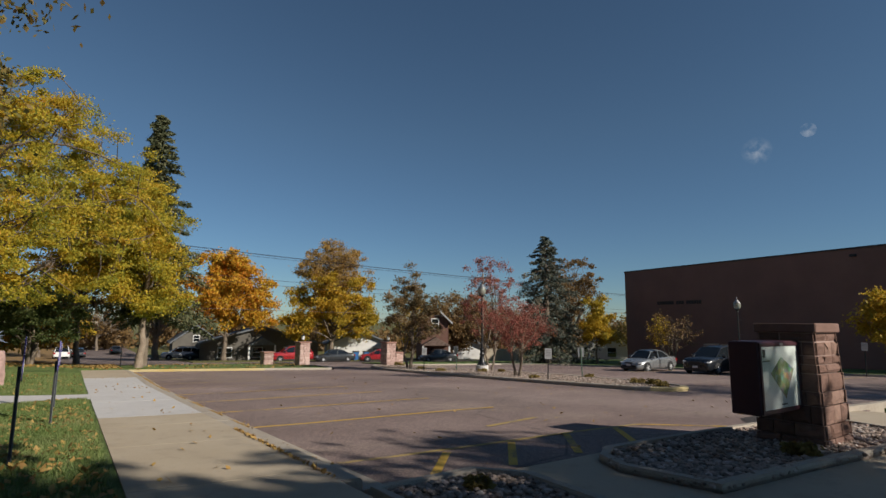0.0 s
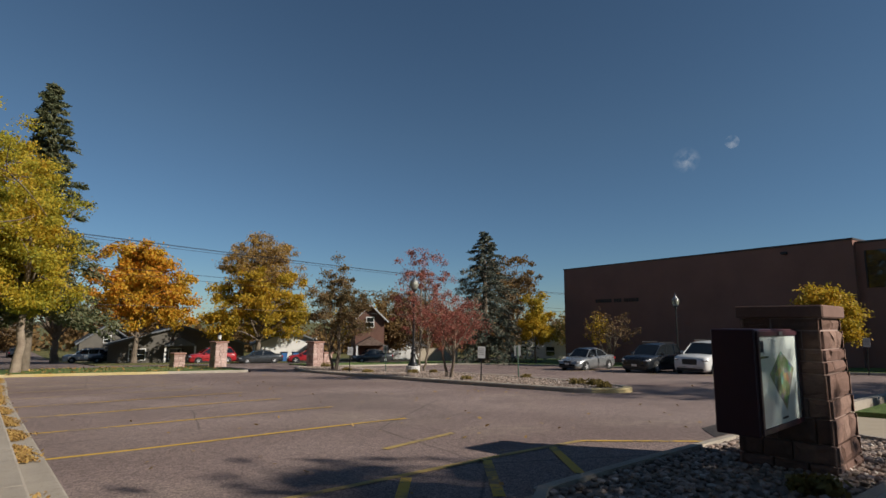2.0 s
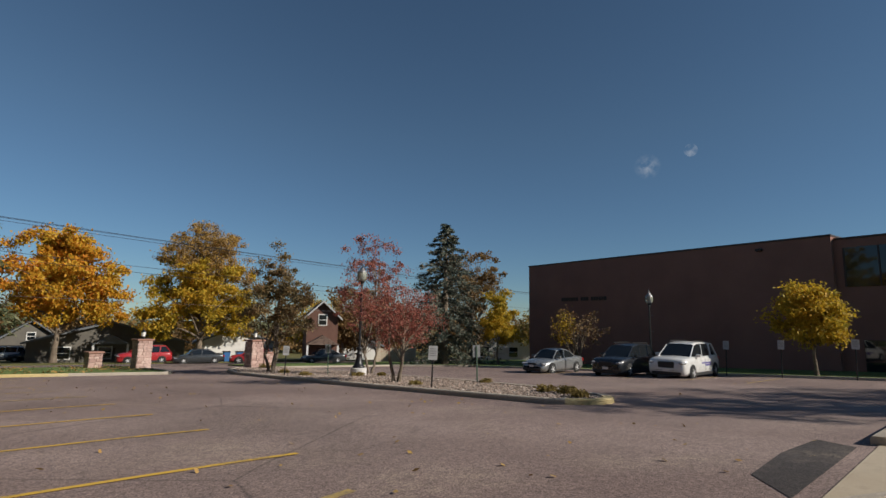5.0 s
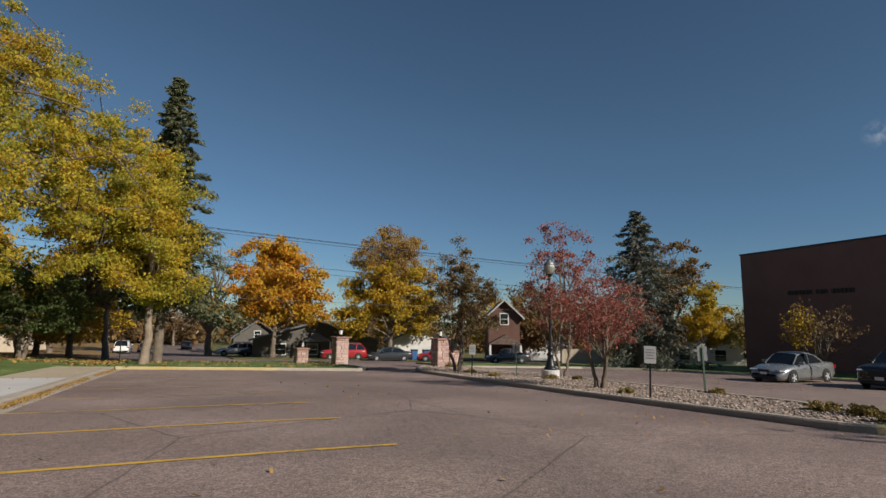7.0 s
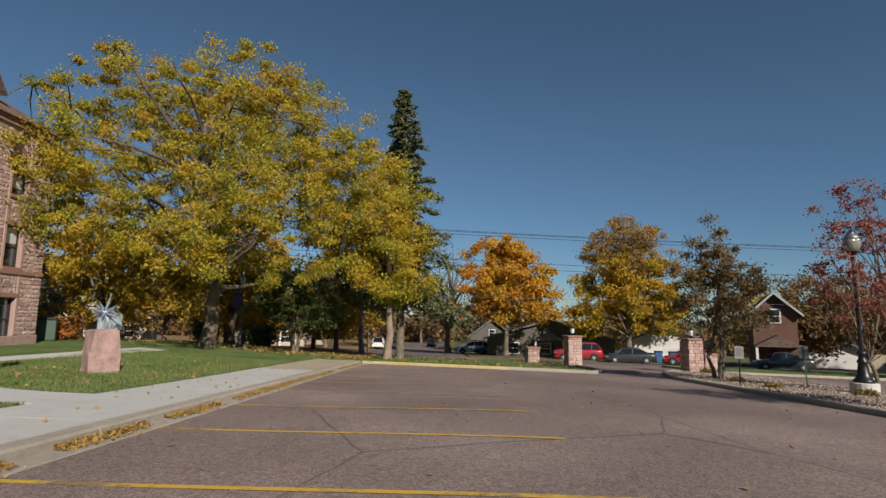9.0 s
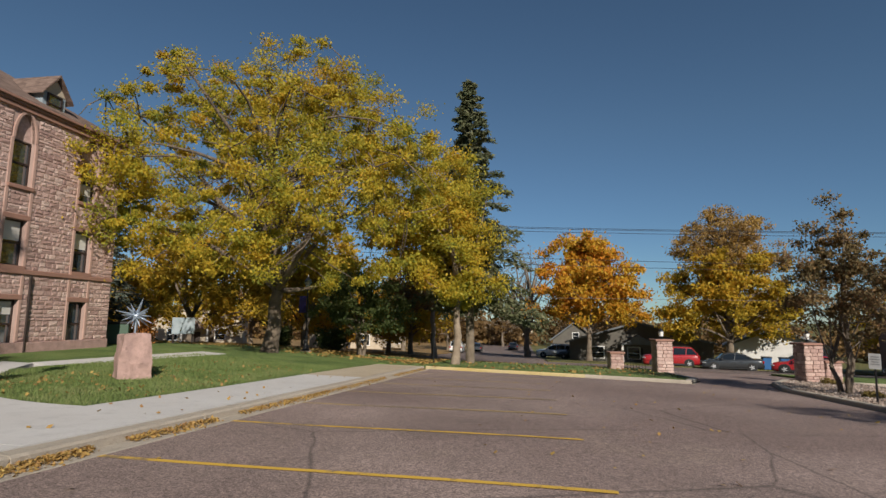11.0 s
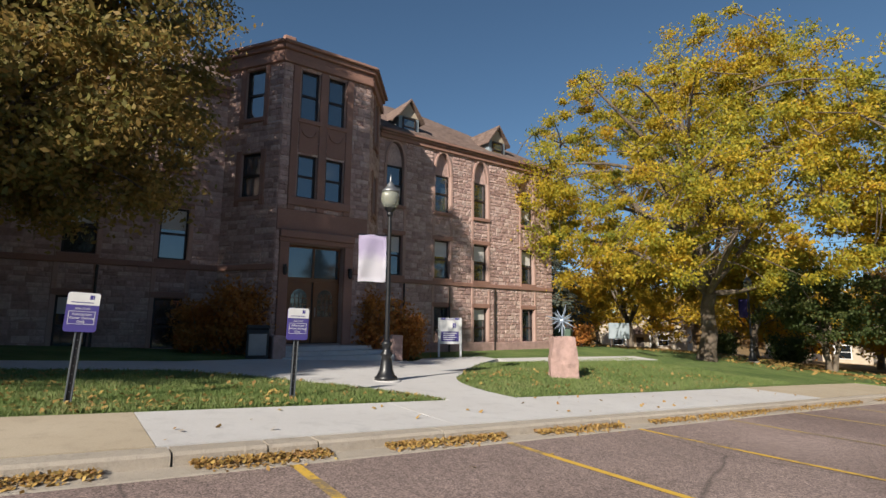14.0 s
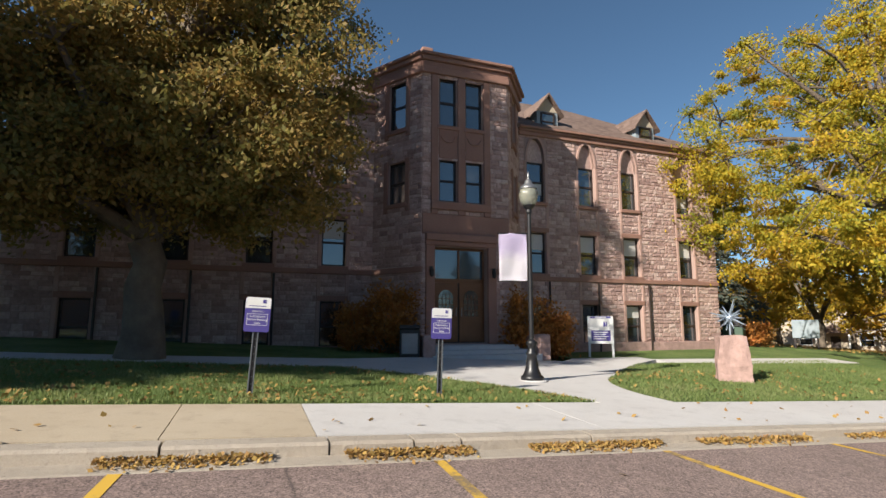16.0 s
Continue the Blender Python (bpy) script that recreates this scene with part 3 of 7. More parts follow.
BLOCKS = []  # (matrix, block) waiting to be laid at the end of the file


def stone_wall(p0, p1, z0, z1, holes, thick=0.45, blocks=True):
    m = frame_of(p0, p1)
    length = math.hypot(p1[0] - p0[0], p1[1] - p0[1])
    bm = bmesh.new()
    for a, b, c, d in cells([0.0, length], [z0, z1], holes):
        box(bm, -thick, 0, a, b, c, d, 0, m)
    bmesh.ops.translate(bm, vec=(-WX, -18.8, 0), verts=bm.verts[:])
    part("wall", bm, M_MORTAR, building, "wall of pink quartzite blocks")
    if blocks:
        for blk in stone_courses(0.0, length, z0 + 0.55, z1, [(a - 0.12, b + 0.12, c - 0.16, d) for a, b, c, d in holes]):
            BLOCKS.append((m, blk))
    return m


IN_B = Matrix.Translation((-WX, -18.8, 0))


def window(m, a, b, c, d, blind=0.0, depth=0.2, sill=True, name="window"):
    """A sash window in a wall's frame: a..b along it, c..d upward."""
    w = part(name, boxed(-depth - 0.05, -depth, a, b, c, d, 0, m), M_FRAME, building, "dark framed sash window")
    w.data.transform(IN_B)
    bm = bmesh.new()
    t = 0.06
    for q in ((a, a + t, c, d), (b - t, b, c, d), (a + t, b - t, c, c + t), (a + t, b - t, d - t, d), (a + t, b - t, (c + d) / 2 - 0.035, (c + d) / 2 + 0.035)):
        box(bm, -depth, -depth + 0.07, *q, 0, m)
    fr = part("frame", bm, M_FRAME, w)
    fr.data.transform(IN_B)
    mid = (c + d) / 2
    for lo, hi in ((c + t, mid - 0.035), (mid + 0.035, d - t)):
        pn = part("pane", boxed(-depth + 0.004, -depth + 0.02, a + t, b - t, lo, hi, 0, m), M_GLASS, w)
        pn.data.transform(IN_B)
    if blind > 0:
        lo = d - (d - c) * blind
        bl = part("blind", boxed(-depth + 0.021, -depth + 0.026, a + t, b - t, max(lo, c + t), min(mid - 0.04, d - t) if blind > 0.5 else d - t, 0, m), M_BLIND, w, "pale roller blind")
        bl.data.transform(IN_B)
    if sill:
        sl = part("sill", boxed(-0.2, 0.1, a - 0.1, b + 0.1, c - 0.15, c, 0.015, m), M_TRIM, w, "red sandstone sill")
        sl.data.transform(IN_B)
    return w


def trim_band(m, a, b, z0, z1, out=0.09, name="trim", label="red sandstone band", mat=None):
    ob = part(name, boxed(-0.02, out, a, b, z0, z1, 0.02, m), mat or M_TRIM, building, label)
    ob.data.transform(IN_B)
    return ob


def arch_head(m, a, b, z0, apex):
    """Pointed blind arch over a window: red hood and a recessed panel."""
    mid, n = (a + b) / 2, 7
    def edge(grow):
        left = []
        for i in range(n + 1):
            t = i / n
            left.append((a - grow + (mid - a + grow) * (1 - math.cos(t * 1.5708)) ** 0.9 * 1.0, z0 + (apex + grow - z0) * math.sin(t * 1.5708) ** 0.8))
        return left + [(2 * mid - y, z) for y, z in left[:-1][::-1]]
    inner, outer = edge(0.0), edge(0.09)
    bm = bmesh.new()
    turn = m @ Matrix(((0, 0, 1, 0), (1, 0, 0, 0), (0, 1, 0, 0), (0, 0, 0, 1)))
    rings = [[turn @ Vector((*p, d)) for p, d in ((a_, -0.12), (b_, -0.12), (b_, 0.06), (a_, 0.06))] for a_, b_ in zip(inner, outer)]
    rv = [[bm.verts.new(p) for p in ring] for ring in rings]
    for ra, rb in zip(rv, rv[1:]):
        for q in range(4):
            bm.faces.new((ra[q], ra[(q + 1) % 4], rb[(q + 1) % 4], rb[q]))
    bm.faces.new(rv[0])
    bm.faces.new(rv[-1][::-1])
    bmesh.ops.recalc_face_normals(bm, faces=bm.faces[:])
    ob = part("arch", bm, M_JAMB, building, "pointed sandstone arch over a window")
    ob.data.transform(IN_B)
    bm = bmesh.new()
    spandrel_l = [p for p in inner[: n + 1]] + [(a, apex)]
    prism(bm, spandrel_l[::-1], -0.3, 0.0, turn)
    prism(bm, [(2 * mid - y, z) for y, z in spandrel_l], -0.3, 0.0, turn)
    ob = part("spandrel", bm, M_MORTAR, building)
    ob.data.transform(IN_B)
    ob = part("tympanum", boxed(-0.25, -0.17, a, b, z0, apex, 0, m), M_STONE, building, "recessed stone panel")
    ob.data.transform(IN_B)


def wing(y0, y1, cols, lit):
    p0, p1 = (WX, y0), (WX, y1)
    holes, wins = [], []
    for i, yc in enumerate(cols):
        a, b = yc - 0.42 - y0, yc + 0.42 - y0
        holes += [(a, b, -0.3, 1.47), (a, b, 2.72, 4.42), (a, b, 5.7, 8.45)]
        wins += [(a, b, -0.3, 1.47), (a, b, 2.72, 4.42), (a, b, 5.7, 7.42)]
    m = stone_wall(p0, p1, BASE_Z, CORN_Z, holes)
    for k, (a, b, c, d) in enumerate(wins):
        window(m, a, b, c, d, (0.0, 0.42, 0.8, 0.0, 0.42, 0.0, 0.3, 0.45, 0.0)[k % 9], sill=c > 0)
        if c < 5:
            trim_band(m, a - 0.14, b + 0.14, d, d + 0.2, 0.06, "lintel", "sandstone lintel")
    for yc in cols:
        for a in (yc - 0.57 - y0, yc + 0.425 - y0):
            trim_band(m, a, a + 0.145, -0.08, 7.42, 0.052, "jamb", "smooth sandstone strip beside the windows", M_JAMB)
        arch_head(m, yc - 0.42 - y0, yc + 0.42 - y0, 7.42, 8.45)
    trim_band(m, 0, y1 - y0, BASE_Z, -0.08, 0.1, "plinth", "salmon painted plinth course", M_PINK)
    trim_band(m, 0, y1 - y0, 2.42, 2.6, 0.1)
    trim_band(m, 0, y1 - y0, CORN_Z - 0.12, CORN_Z + 0.06, 0.12, "cornice", "moulded red sandstone cornice")
    trim_band(m, 0, y1 - y0, CORN_Z + 0.06, CORN_Z + 0.16, 0.18, "cornice", "moulded red sandstone cornice")
    trim_band(m, 0, y1 - y0, CORN_Z + 0.16, CORN_Z + 0.27, 0.27, "cornice", "moulded red sandstone cornice")
    for yp in [(cols[i] + cols[i + 1]) / 2 - y0 - 0.75 for i in range(len(cols) - 1)]:
        ob = part("downpipe", rod(bmesh.new(), m @ Vector((0.1, yp, BASE_Z)), m @ Vector((0.1, yp, 2.4)), 0.04), M_FRAME, building, "dark rain pipe")
        ob.data.transform(IN_B)
    return m


wing(21.75, 32.1, [22.1 + 0.45, 25.05, 27.28, 30.35], True)
wing(4.6, 15.7, [6.6, 9.2, 11.8, 14.3], False)
# end walls and back, plain
for pa, pb in (((WX, 32.1), (-26, 32.1)), ((-26, 32.1), (-26, 4.6)), ((-26, 4.6), (WX, 4.6))):
    stone_wall(pa, pb, BASE_Z, CORN_Z, [], 0.45, pa[0] == WX)
# main roof, hipped
bm = bmesh.new()
zr, ze, ov = 12.4, CORN_Z + 0.3, 0.22
e = [(WX + ov, 4.4, ze), (WX + ov, 32.3, ze), (-26 - ov, 32.3, ze), (-26 - ov, 4.4, ze)]
r = [(-15.6, 9.6, zr), (-15.6, 27.1, zr), (-20.6, 27.1, zr), (-20.6, 9.6, zr)]
vs = [bm.verts.new(p) for p in e + r] + [bm.verts.new((x, y, z - 0.15)) for x, y, z in e]
for q in ((0, 1, 5, 4), (1, 2, 6, 5), (2, 3, 7, 6), (3, 0, 4, 7), (4, 5, 6, 7), (8, 9, 1, 0), (9, 10, 2, 1), (10, 11, 3, 2), (11, 8, 0, 3), (11, 10, 9, 8)):
    bm.faces.new([vs[i] for i in q])
bmesh.ops.recalc_face_normals(bm, faces=bm.faces[:])
ROOF = part("roof", bm, M_ROOF, building, "brown shingle roof")
ROOF.data.transform(IN_B)


def dormer(yc, base=CORN_Z + 0.3):
    d = part("dormer", boxed(-3.0, 0, -0.52, 0.52, base, base + 0.95, 0, Matrix.Translation((WX - 0.35, yc, 0))), M_SLATE, building, "gabled dormer with slate cheeks")
    d.data.transform(IN_B)
    t = Matrix.Translation((WX - 0.35, yc, 0))
    bm = bmesh.new()
    side = Matrix(((0, 0, 1, 0), (1, 0, 0, 0), (0, 1, 0, 0), (0, 0, 0, 1)))
    prism(bm, [(-0.5, base + 0.95), (0.5, base + 0.95), (0, base + 1.62)], -2.9, 0.02, t @ side)
    g = part("gable", bm, M_SIDING_T, d, "weathered gable board")
    g.data.transform(IN_B)
    bm = bmesh.new()
    for s in (1, -1):
        pts = [(0, base + 1.66), (s * 0.72, base + 0.72), (s * 0.72, base + 0.8), (0, base + 1.76)]
        prism(bm, pts if s > 0 else pts[::-1], -3.6, 0.22, t @ side)
    g = part("dormer_roof", bm, M_ROOF, d, "brown shingle dormer roof")
    g.data.transform(IN_B)
    bm = bmesh.new()
    for q in ((-0.34, -0.28, 0.08, 0.9), (0.28, 0.34, 0.08, 0.9), (-0.28, 0.28, 0.84, 0.9), (-0.28, 0.28, 0.08, 0.14), (-0.28, 0.28, 0.46, 0.5)):
        box(bm, 0.0, 0.06, q[0], q[1], base + q[2], base + q[3], 0, t)
    g = part("dormer_frame", bm, M_FRAME, d)
    g.data.transform(IN_B)
    g = part("pane", boxed(0.0, 0.02, -0.28, 0.28, base + 0.14, base + 0.84, 0, t), M_GLASS, d)
    g.data.transform(IN_B)


for yd in (23.4, 28.65, 8.0, 13.4):
    dormer(yd)

# the entrance tower, an octagonal bay
TX, TZ = -8.5, 9.75
T_PTS = [(WX, 15.7), (TX, 16.95), (TX, 20.23), (WX, 21.75)]
f_len = 20.23 - 16.95
front_holes = [(0.45, 2.4, 0.05, 3.32)]
tw = [(0.62, 1.27), (1.62, 2.27)]
for a, b in tw:
    front_holes += [(a, b, 4.9, 6.42), (a, b, 7.64, 9.42)]
TF = stone_wall(T_PTS[1], T_PTS[2], BASE_Z, TZ, front_holes)
for i, (a, b) in enumerate(tw):
    window(TF, a, b, 4.9, 6.42, 0.0, 0.16)
    window(TF, a, b, 7.64, 9.42, 0.0, 0.16)
for pa, pb in ((T_PTS[0], T_PTS[1]), (T_PTS[2], T_PTS[3])):
    ln = math.hypot(pb[0] - pa[0], pb[1] - pa[1])
    hs = [(ln / 2 - 0.42, ln / 2 + 0.42, 4.9, 6.42), (ln / 2 - 0.42, ln / 2 + 0.42, 7.64, 9.42)]
    TM = stone_wall(pa, pb, BASE_Z, TZ, hs)
    for a, b, c, d in hs:
        window(TM, a, b, c, d, 0.0, 0.16)
        trim_band(TM, a - 0.2, a, c - 0.3, d + 0.1, 0.07, "jamb", "sandstone jamb")
        trim_band(TM, b, b + 0.2, c - 0.3, d + 0.1, 0.07, "jamb", "sandstone jamb")
    trim_band(TM, -0.05, ln + 0.05, 2.42, 2.62, 0.09)
    trim_band(TM, -0.05, ln + 0.05, TZ - 0.25, TZ, 0.14, "cornice", "moulded red sandstone cornice")
    trim_band(TM, -0.03, ln + 0.03, TZ, TZ + 0.2, 0.1, "frieze", "plain sandstone frieze")
    trim_band(TM, -0.07, ln + 0.07, TZ + 0.2, TZ + 0.36, 0.2, "cornice", "moulded red sandstone cornice")
    trim_band(TM, -0.1, ln + 0.1, TZ + 0.36, TZ + 0.47, 0.3, "cornice", "moulded red sandstone cornice")
    trim_band(TM, 0, ln, BASE_Z, 0.0, 0.1, "plinth", "salmon plinth course", M_PINK)
# smooth red stone framing of the tower's front
for a, b in ((0.3, 0.56), (1.3, 1.59), (2.3, 2.56)):
    trim_band(TF, a, b, 4.45, TZ - 0.26, 0.08, "mullion", "smooth red sandstone mullion")
for a, b in tw:
    trim_band(TF, a - 0.03, b + 0.03, 6.45, 7.62, 0.05, "panel", "carved red sandstone panel")
    bm = bmesh.new()
    for i in range(8):
        a0, a1 = math.pi * (1 + i / 8), math.pi * (1 + (i + 1) / 8)
        rod(bm, TF @ Vector((0.06, (a + b) / 2 + 0.25 * math.cos(a0), 7.25 + 0.22 * math.sin(a0))), TF @ Vector((0.06, (a + b) / 2 + 0.25 * math.cos(a1), 7.25 + 0.22 * math.sin(a1))), 0.035, seg=6)
    ob = part("swag", bm, M_TRIM, building, "carved stone swag")
    ob.data.transform(IN_B)
trim_band(TF, 0.3, 2.56, 4.6, 4.88, 0.12, "sill", "long sandstone sill")
trim_band(TF, 0, f_len, 3.75, 4.45, 0.05, "panel", "smooth red sandstone panel over the door")
trim_band(TF, 0.1, 2.75, 3.5, 3.75, 0.2, "hood", "sandstone door hood")
trim_band(TF, 0.1, 2.75, 3.34, 3.5, 0.12, "hood", "sandstone door hood")
for a, b in ((0.12, 0.44), (2.41, 2.73)):
    trim_band(TF, a, b, BASE_Z, 3.34, 0.12, "door_jamb", "red sandstone door jamb")
trim_band(TF, 2.75, f_len, 2.42, 2.62, 0.09)
trim_band(TF, -0.05, f_len + 0.05, TZ - 0.25, TZ, 0.14, "cornice", "moulded red sandstone cornice")
trim_band(TF, -0.04, f_len + 0.04, TZ, TZ + 0.2, 0.1, "frieze", "plain sandstone frieze")
trim_band(TF, -0.08, f_len + 0.08, TZ + 0.2, TZ + 0.36, 0.2, "cornice", "moulded red sandstone cornice")
trim_band(TF, -0.12, f_len + 0.12, TZ + 0.36, TZ + 0.47, 0.3, "cornice", "moulded red sandstone cornice")
bm = bmesh.new()
base = [(WX - 0.5, 15.5), (TX + 0.2, 16.85), (TX + 0.2, 20.33), (WX - 0.5, 21.95), (-14, 21.95), (-14, 15.5)]
lo = [bm.verts.new((x, y, TZ + 0.45)) for x, y in base]
top = bm.verts.new((-11.4, 18.0, TZ + 2.15))
bm.faces.new(lo)
for i in range(6):
    bm.faces.new((lo[i], lo[(i + 1) % 6], top))
bmesh.ops.recalc_face_normals(bm, faces=bm.faces[:])
ob = part("tower_roof", bm, M_ROOF, building, "low pointed shingle roof of the tower")
ob.data.transform(IN_B)
ob = part("finial", boxed(-0.25, 0.25, -0.25, 0.25, TZ + 1.95, TZ + 2.3, 0.05, Matrix.Translation((-11.4, 18.0, 0))), M_TRIM, building)
ob.data.transform(IN_B)

# entrance doors, transom, steps
a, b = 0.47, 2.38
door = part("door_surround", boxed(-0.34, -0.29, 0.45, 2.4, 0.05, 3.32, 0, TF), M_FRAME, building, "dark recess of the entrance")
door.data.transform(IN_B)
for s, (c, d) in enumerate(((a + 0.05, (a + b) / 2 - 0.03), ((a + b) / 2 + 0.03, b - 0.05))):
    lf = part("door_leaf", boxed(-0.29, -0.24, c, d, 0.08, 2.1, 0.008, TF), M_WOOD, building, "brown wooden door leaf with arched glass")
    lf.data.transform(IN_B)
    bm = bmesh.new()
    mid, hw = (c + d) / 2, (d - c) / 2 - 0.16
    pts = [(mid - hw, 0.95), (mid + hw, 0.95)] + [(mid + hw * math.cos(i * math.pi / 8), 1.55 + hw * 1.1 * math.sin(i * math.pi / 8)) for i in range(9)]
    prism(bm, pts, -0.24, -0.228, TF @ Matrix(((0, 0, 1, 0), (1, 0, 0, 0), (0, 1, 0, 0), (0, 0, 0, 1))))
    g = part("door_glass", bm, M_GLASS, lf, "arched door window")
    g.data.transform(IN_B)
    bm = bmesh.new()
    for i in range(1, 4):
        box(bm, -0.228, -0.216, mid - hw + 2 * hw * i / 4 - 0.01, mid - hw + 2 * hw * i / 4 + 0.01, 0.95, 1.7, 0, TF)
    for zz in (1.15, 1.35, 1.55):
        box(bm, -0.226, -0.214, mid - hw, mid + hw, zz - 0.01, zz + 0.01, 0, TF)
    g = part("muntin", bm, M_WOOD, lf)
    g.data.transform(IN_B)
    bm = boxed(-0.24, -0.23, c + 0.13, d - 0.13, 0.25, 0.8, 0.004, TF)
    g = part("panel", bm, M_WOOD, lf)
    g.data.transform(IN_B)
    hy = d - 0.07 if s == 0 else c + 0.07
    g = part("handle", rod(bmesh.new(), TF @ Vector((-0.2, hy, 0.95)), TF @ Vector((-0.2, hy, 1.25)), 0.015), M_STEEL, lf, "steel pull handle")
    g.data.transform(IN_B)
    tr = part("transom", boxed(-0.285, -0.265, c, d, 2.24, 3.24, 0, TF), M_GLASS, building, "large transom light reflecting the sky")
    tr.data.transform(IN_B)
bm = bmesh.new()
for q in ((a, b, 2.1, 2.24), (a, b, 3.24, 3.3), (a, a + 0.05, 0.08, 3.24), (b - 0.05, b, 0.08, 3.24), ((a + b) / 2 - 0.03, (a + b) / 2 + 0.03, 2.24, 3.24)):
    box(bm, -0.3, -0.22, *q, 0, TF)
g = part("door_frame", bm, M_WOOD, building)
g.data.transform(IN_B)
for yy in (0.28, 2.57):
    bm = boxed(0.12, 0.3, yy - 0.03, yy + 0.03, 2.55, 2.6, 0, TF)
    lathe(bm, [(0.02, 0), (0.07, 0.05), (0.08, 0.25), (0.03, 0.32)], 8, tuple(TF @ Vector((0.25, yy, 2.25))))
    g = part("wall_lantern", bm, M_BLACK, building, "black wall lantern beside the door")
    g.data.transform(IN_B)
STEP_Z = lawn_z(-7.2, 18.5)
for i in range(3):
    solid("entrance_step", boxed(TX - 0.3, TX + 1.55 - 0.4 * i, 16.95 - 0.1, 20.4 + 0.2 - 0.2 * i, STEP_Z - 0.1 + 0.13 * i, STEP_Z + 0.13 * (i + 1), 0.015), M_CONC_NEW,
          "broad concrete entrance step", "step", "entrance steps", "structure")
for yy in (16.75, 20.75):
    solid("step_cheek", boxed(TX + 0.1, TX + 1.5, yy - 0.2, yy + 0.2, STEP_Z - 0.1, STEP_Z + 0.75, 0.03), M_PINK, "pink stone block beside the steps", "step wall", "entrance steps", "structure")


# ---- trees ----
def ramp_cols(*cols):
    n = len(cols) - 1
    return [(i / n, c) for i, c in enumerate(cols)]


L_GOLD = leaves_mat("gold and green leaves", ramp_cols((0.15, 0.19, 0.045), (0.31, 0.31, 0.045), (0.5, 0.4, 0.042), (0.59, 0.4, 0.042), (0.56, 0.29, 0.035)), 0.4, 0.5, 0.42)
L_ORANGE = leaves_mat("orange leaves", ramp_cols((0.42, 0.33, 0.04), (0.54, 0.33, 0.03), (0.57, 0.26, 0.024), (0.52, 0.15, 0.02)), 0.35)
L_YELLOW = leaves_mat("yellow leaves", ramp_cols((0.22, 0.2, 0.03), (0.44, 0.32, 0.035), (0.58, 0.37, 0.035), (0.54, 0.25, 0.03)), 0.25, 0.45)
L_CRAB = leaves_mat("dull brown olive leaves", ramp_cols((0.08, 0.07, 0.04), (0.16, 0.13, 0.06), (0.25, 0.16, 0.07), (0.28, 0.14, 0.07)), 0.6)
L_RED = leaves_mat("dusty red leaves", ramp_cols((0.18, 0.1, 0.06), (0.28, 0.1, 0.075), (0.36, 0.12, 0.095), (0.36, 0.19, 0.09)), 0.6)
L_DARK = leaves_mat("deep green brown leaves", ramp_cols((0.13, 0.13, 0.038), (0.22, 0.19, 0.055), (0.34, 0.22, 0.07), (0.46, 0.31, 0.08)), 0.35, 0.5)
L_GREEN = leaves_mat("dark green leaves", ramp_cols((0.055, 0.085, 0.03), (0.1, 0.13, 0.04), (0.18, 0.18, 0.06)), 0.6, 0.45)
L_SPRUCE = leaves_mat("spruce needles", ramp_cols((0.06, 0.075, 0.038), (0.12, 0.13, 0.065), (0.2, 0.18, 0.1)), 0.7, 0.2)
L_BLUE = leaves_mat("blue spruce needles", ramp_cols((0.05, 0.065, 0.05), (0.095, 0.115, 0.09), (0.2, 0.15, 0.1)), 0.5, 0.2)
L_BROWN = leaves_mat("brown leaves", ramp_cols((0.12, 0.08, 0.04), (0.2, 0.12, 0.05), (0.26, 0.16, 0.05)), 0.4)
L_RUST = leaves_mat("rust red leaves", ramp_cols((0.2, 0.12, 0.04), (0.36, 0.15, 0.04), (0.48, 0.2, 0.045), (0.4, 0.09, 0.035)), 0.9)
L_TOP = leaves_mat("thin purplish brown leaves", ramp_cols((0.24, 0.15, 0.06), (0.36, 0.22, 0.07), (0.46, 0.29, 0.06)), 0.4)
L_DRY = leaves_mat("dry grass tufts", ramp_cols((0.16, 0.13, 0.04), (0.26, 0.19, 0.06), (0.3, 0.22, 0.08)), 0.9)


def np_mesh(name, verts, sides, material, parent=None):
    """Many loose polygons of the same number of sides, from an array of their corners."""
    n = len(verts) // sides
    me = bpy.data.meshes.new(name)
    me.vertices.add(n * sides)
    me.vertices.foreach_set("co", np.asarray(verts, dtype=np.float32).ravel())
    me.loops.add(n * sides)
    me.loops.foreach_set("vertex_index", np.arange(n * sides, dtype=np.int32))
    me.polygons.add(n)
    me.polygons.foreach_set("loop_start", np.arange(0, n * sides, sides, dtype=np.int32))
    me.update()
    me.materials.append(material)
    ob = new(name, me)
    ob.parent = parent
    return ob


def leaf_quads(centres, size, g, droop=0.3, slim=0.55, out=None):
    """Kite-shaped leaves at the centres, in random turns, tips hanging a little."""
    n = len(centres)
    d = g.normal(size=(n, 3))
    if out is not None:
        d = d * 0.6 + out
    d[:, 2] -= droop
    d /= np.linalg.norm(d, axis=1)[:, None] + 1e-9
    s = np.cross(d, g.normal(size=(n, 3)))
    s /= np.linalg.norm(s, axis=1)[:, None] + 1e-9
    ln = (size * g.uniform(0.6, 1.3, n))[:, None]
    w = ln * slim * 0.5
    v = np.empty((n, 4, 3))
    v[:, 0] = centres - d * ln * 0.5
    v[:, 1] = centres + s * w
    v[:, 2] = centres + d * ln * 0.5
    v[:, 3] = centres - s * w
    return v.reshape(-1, 3)


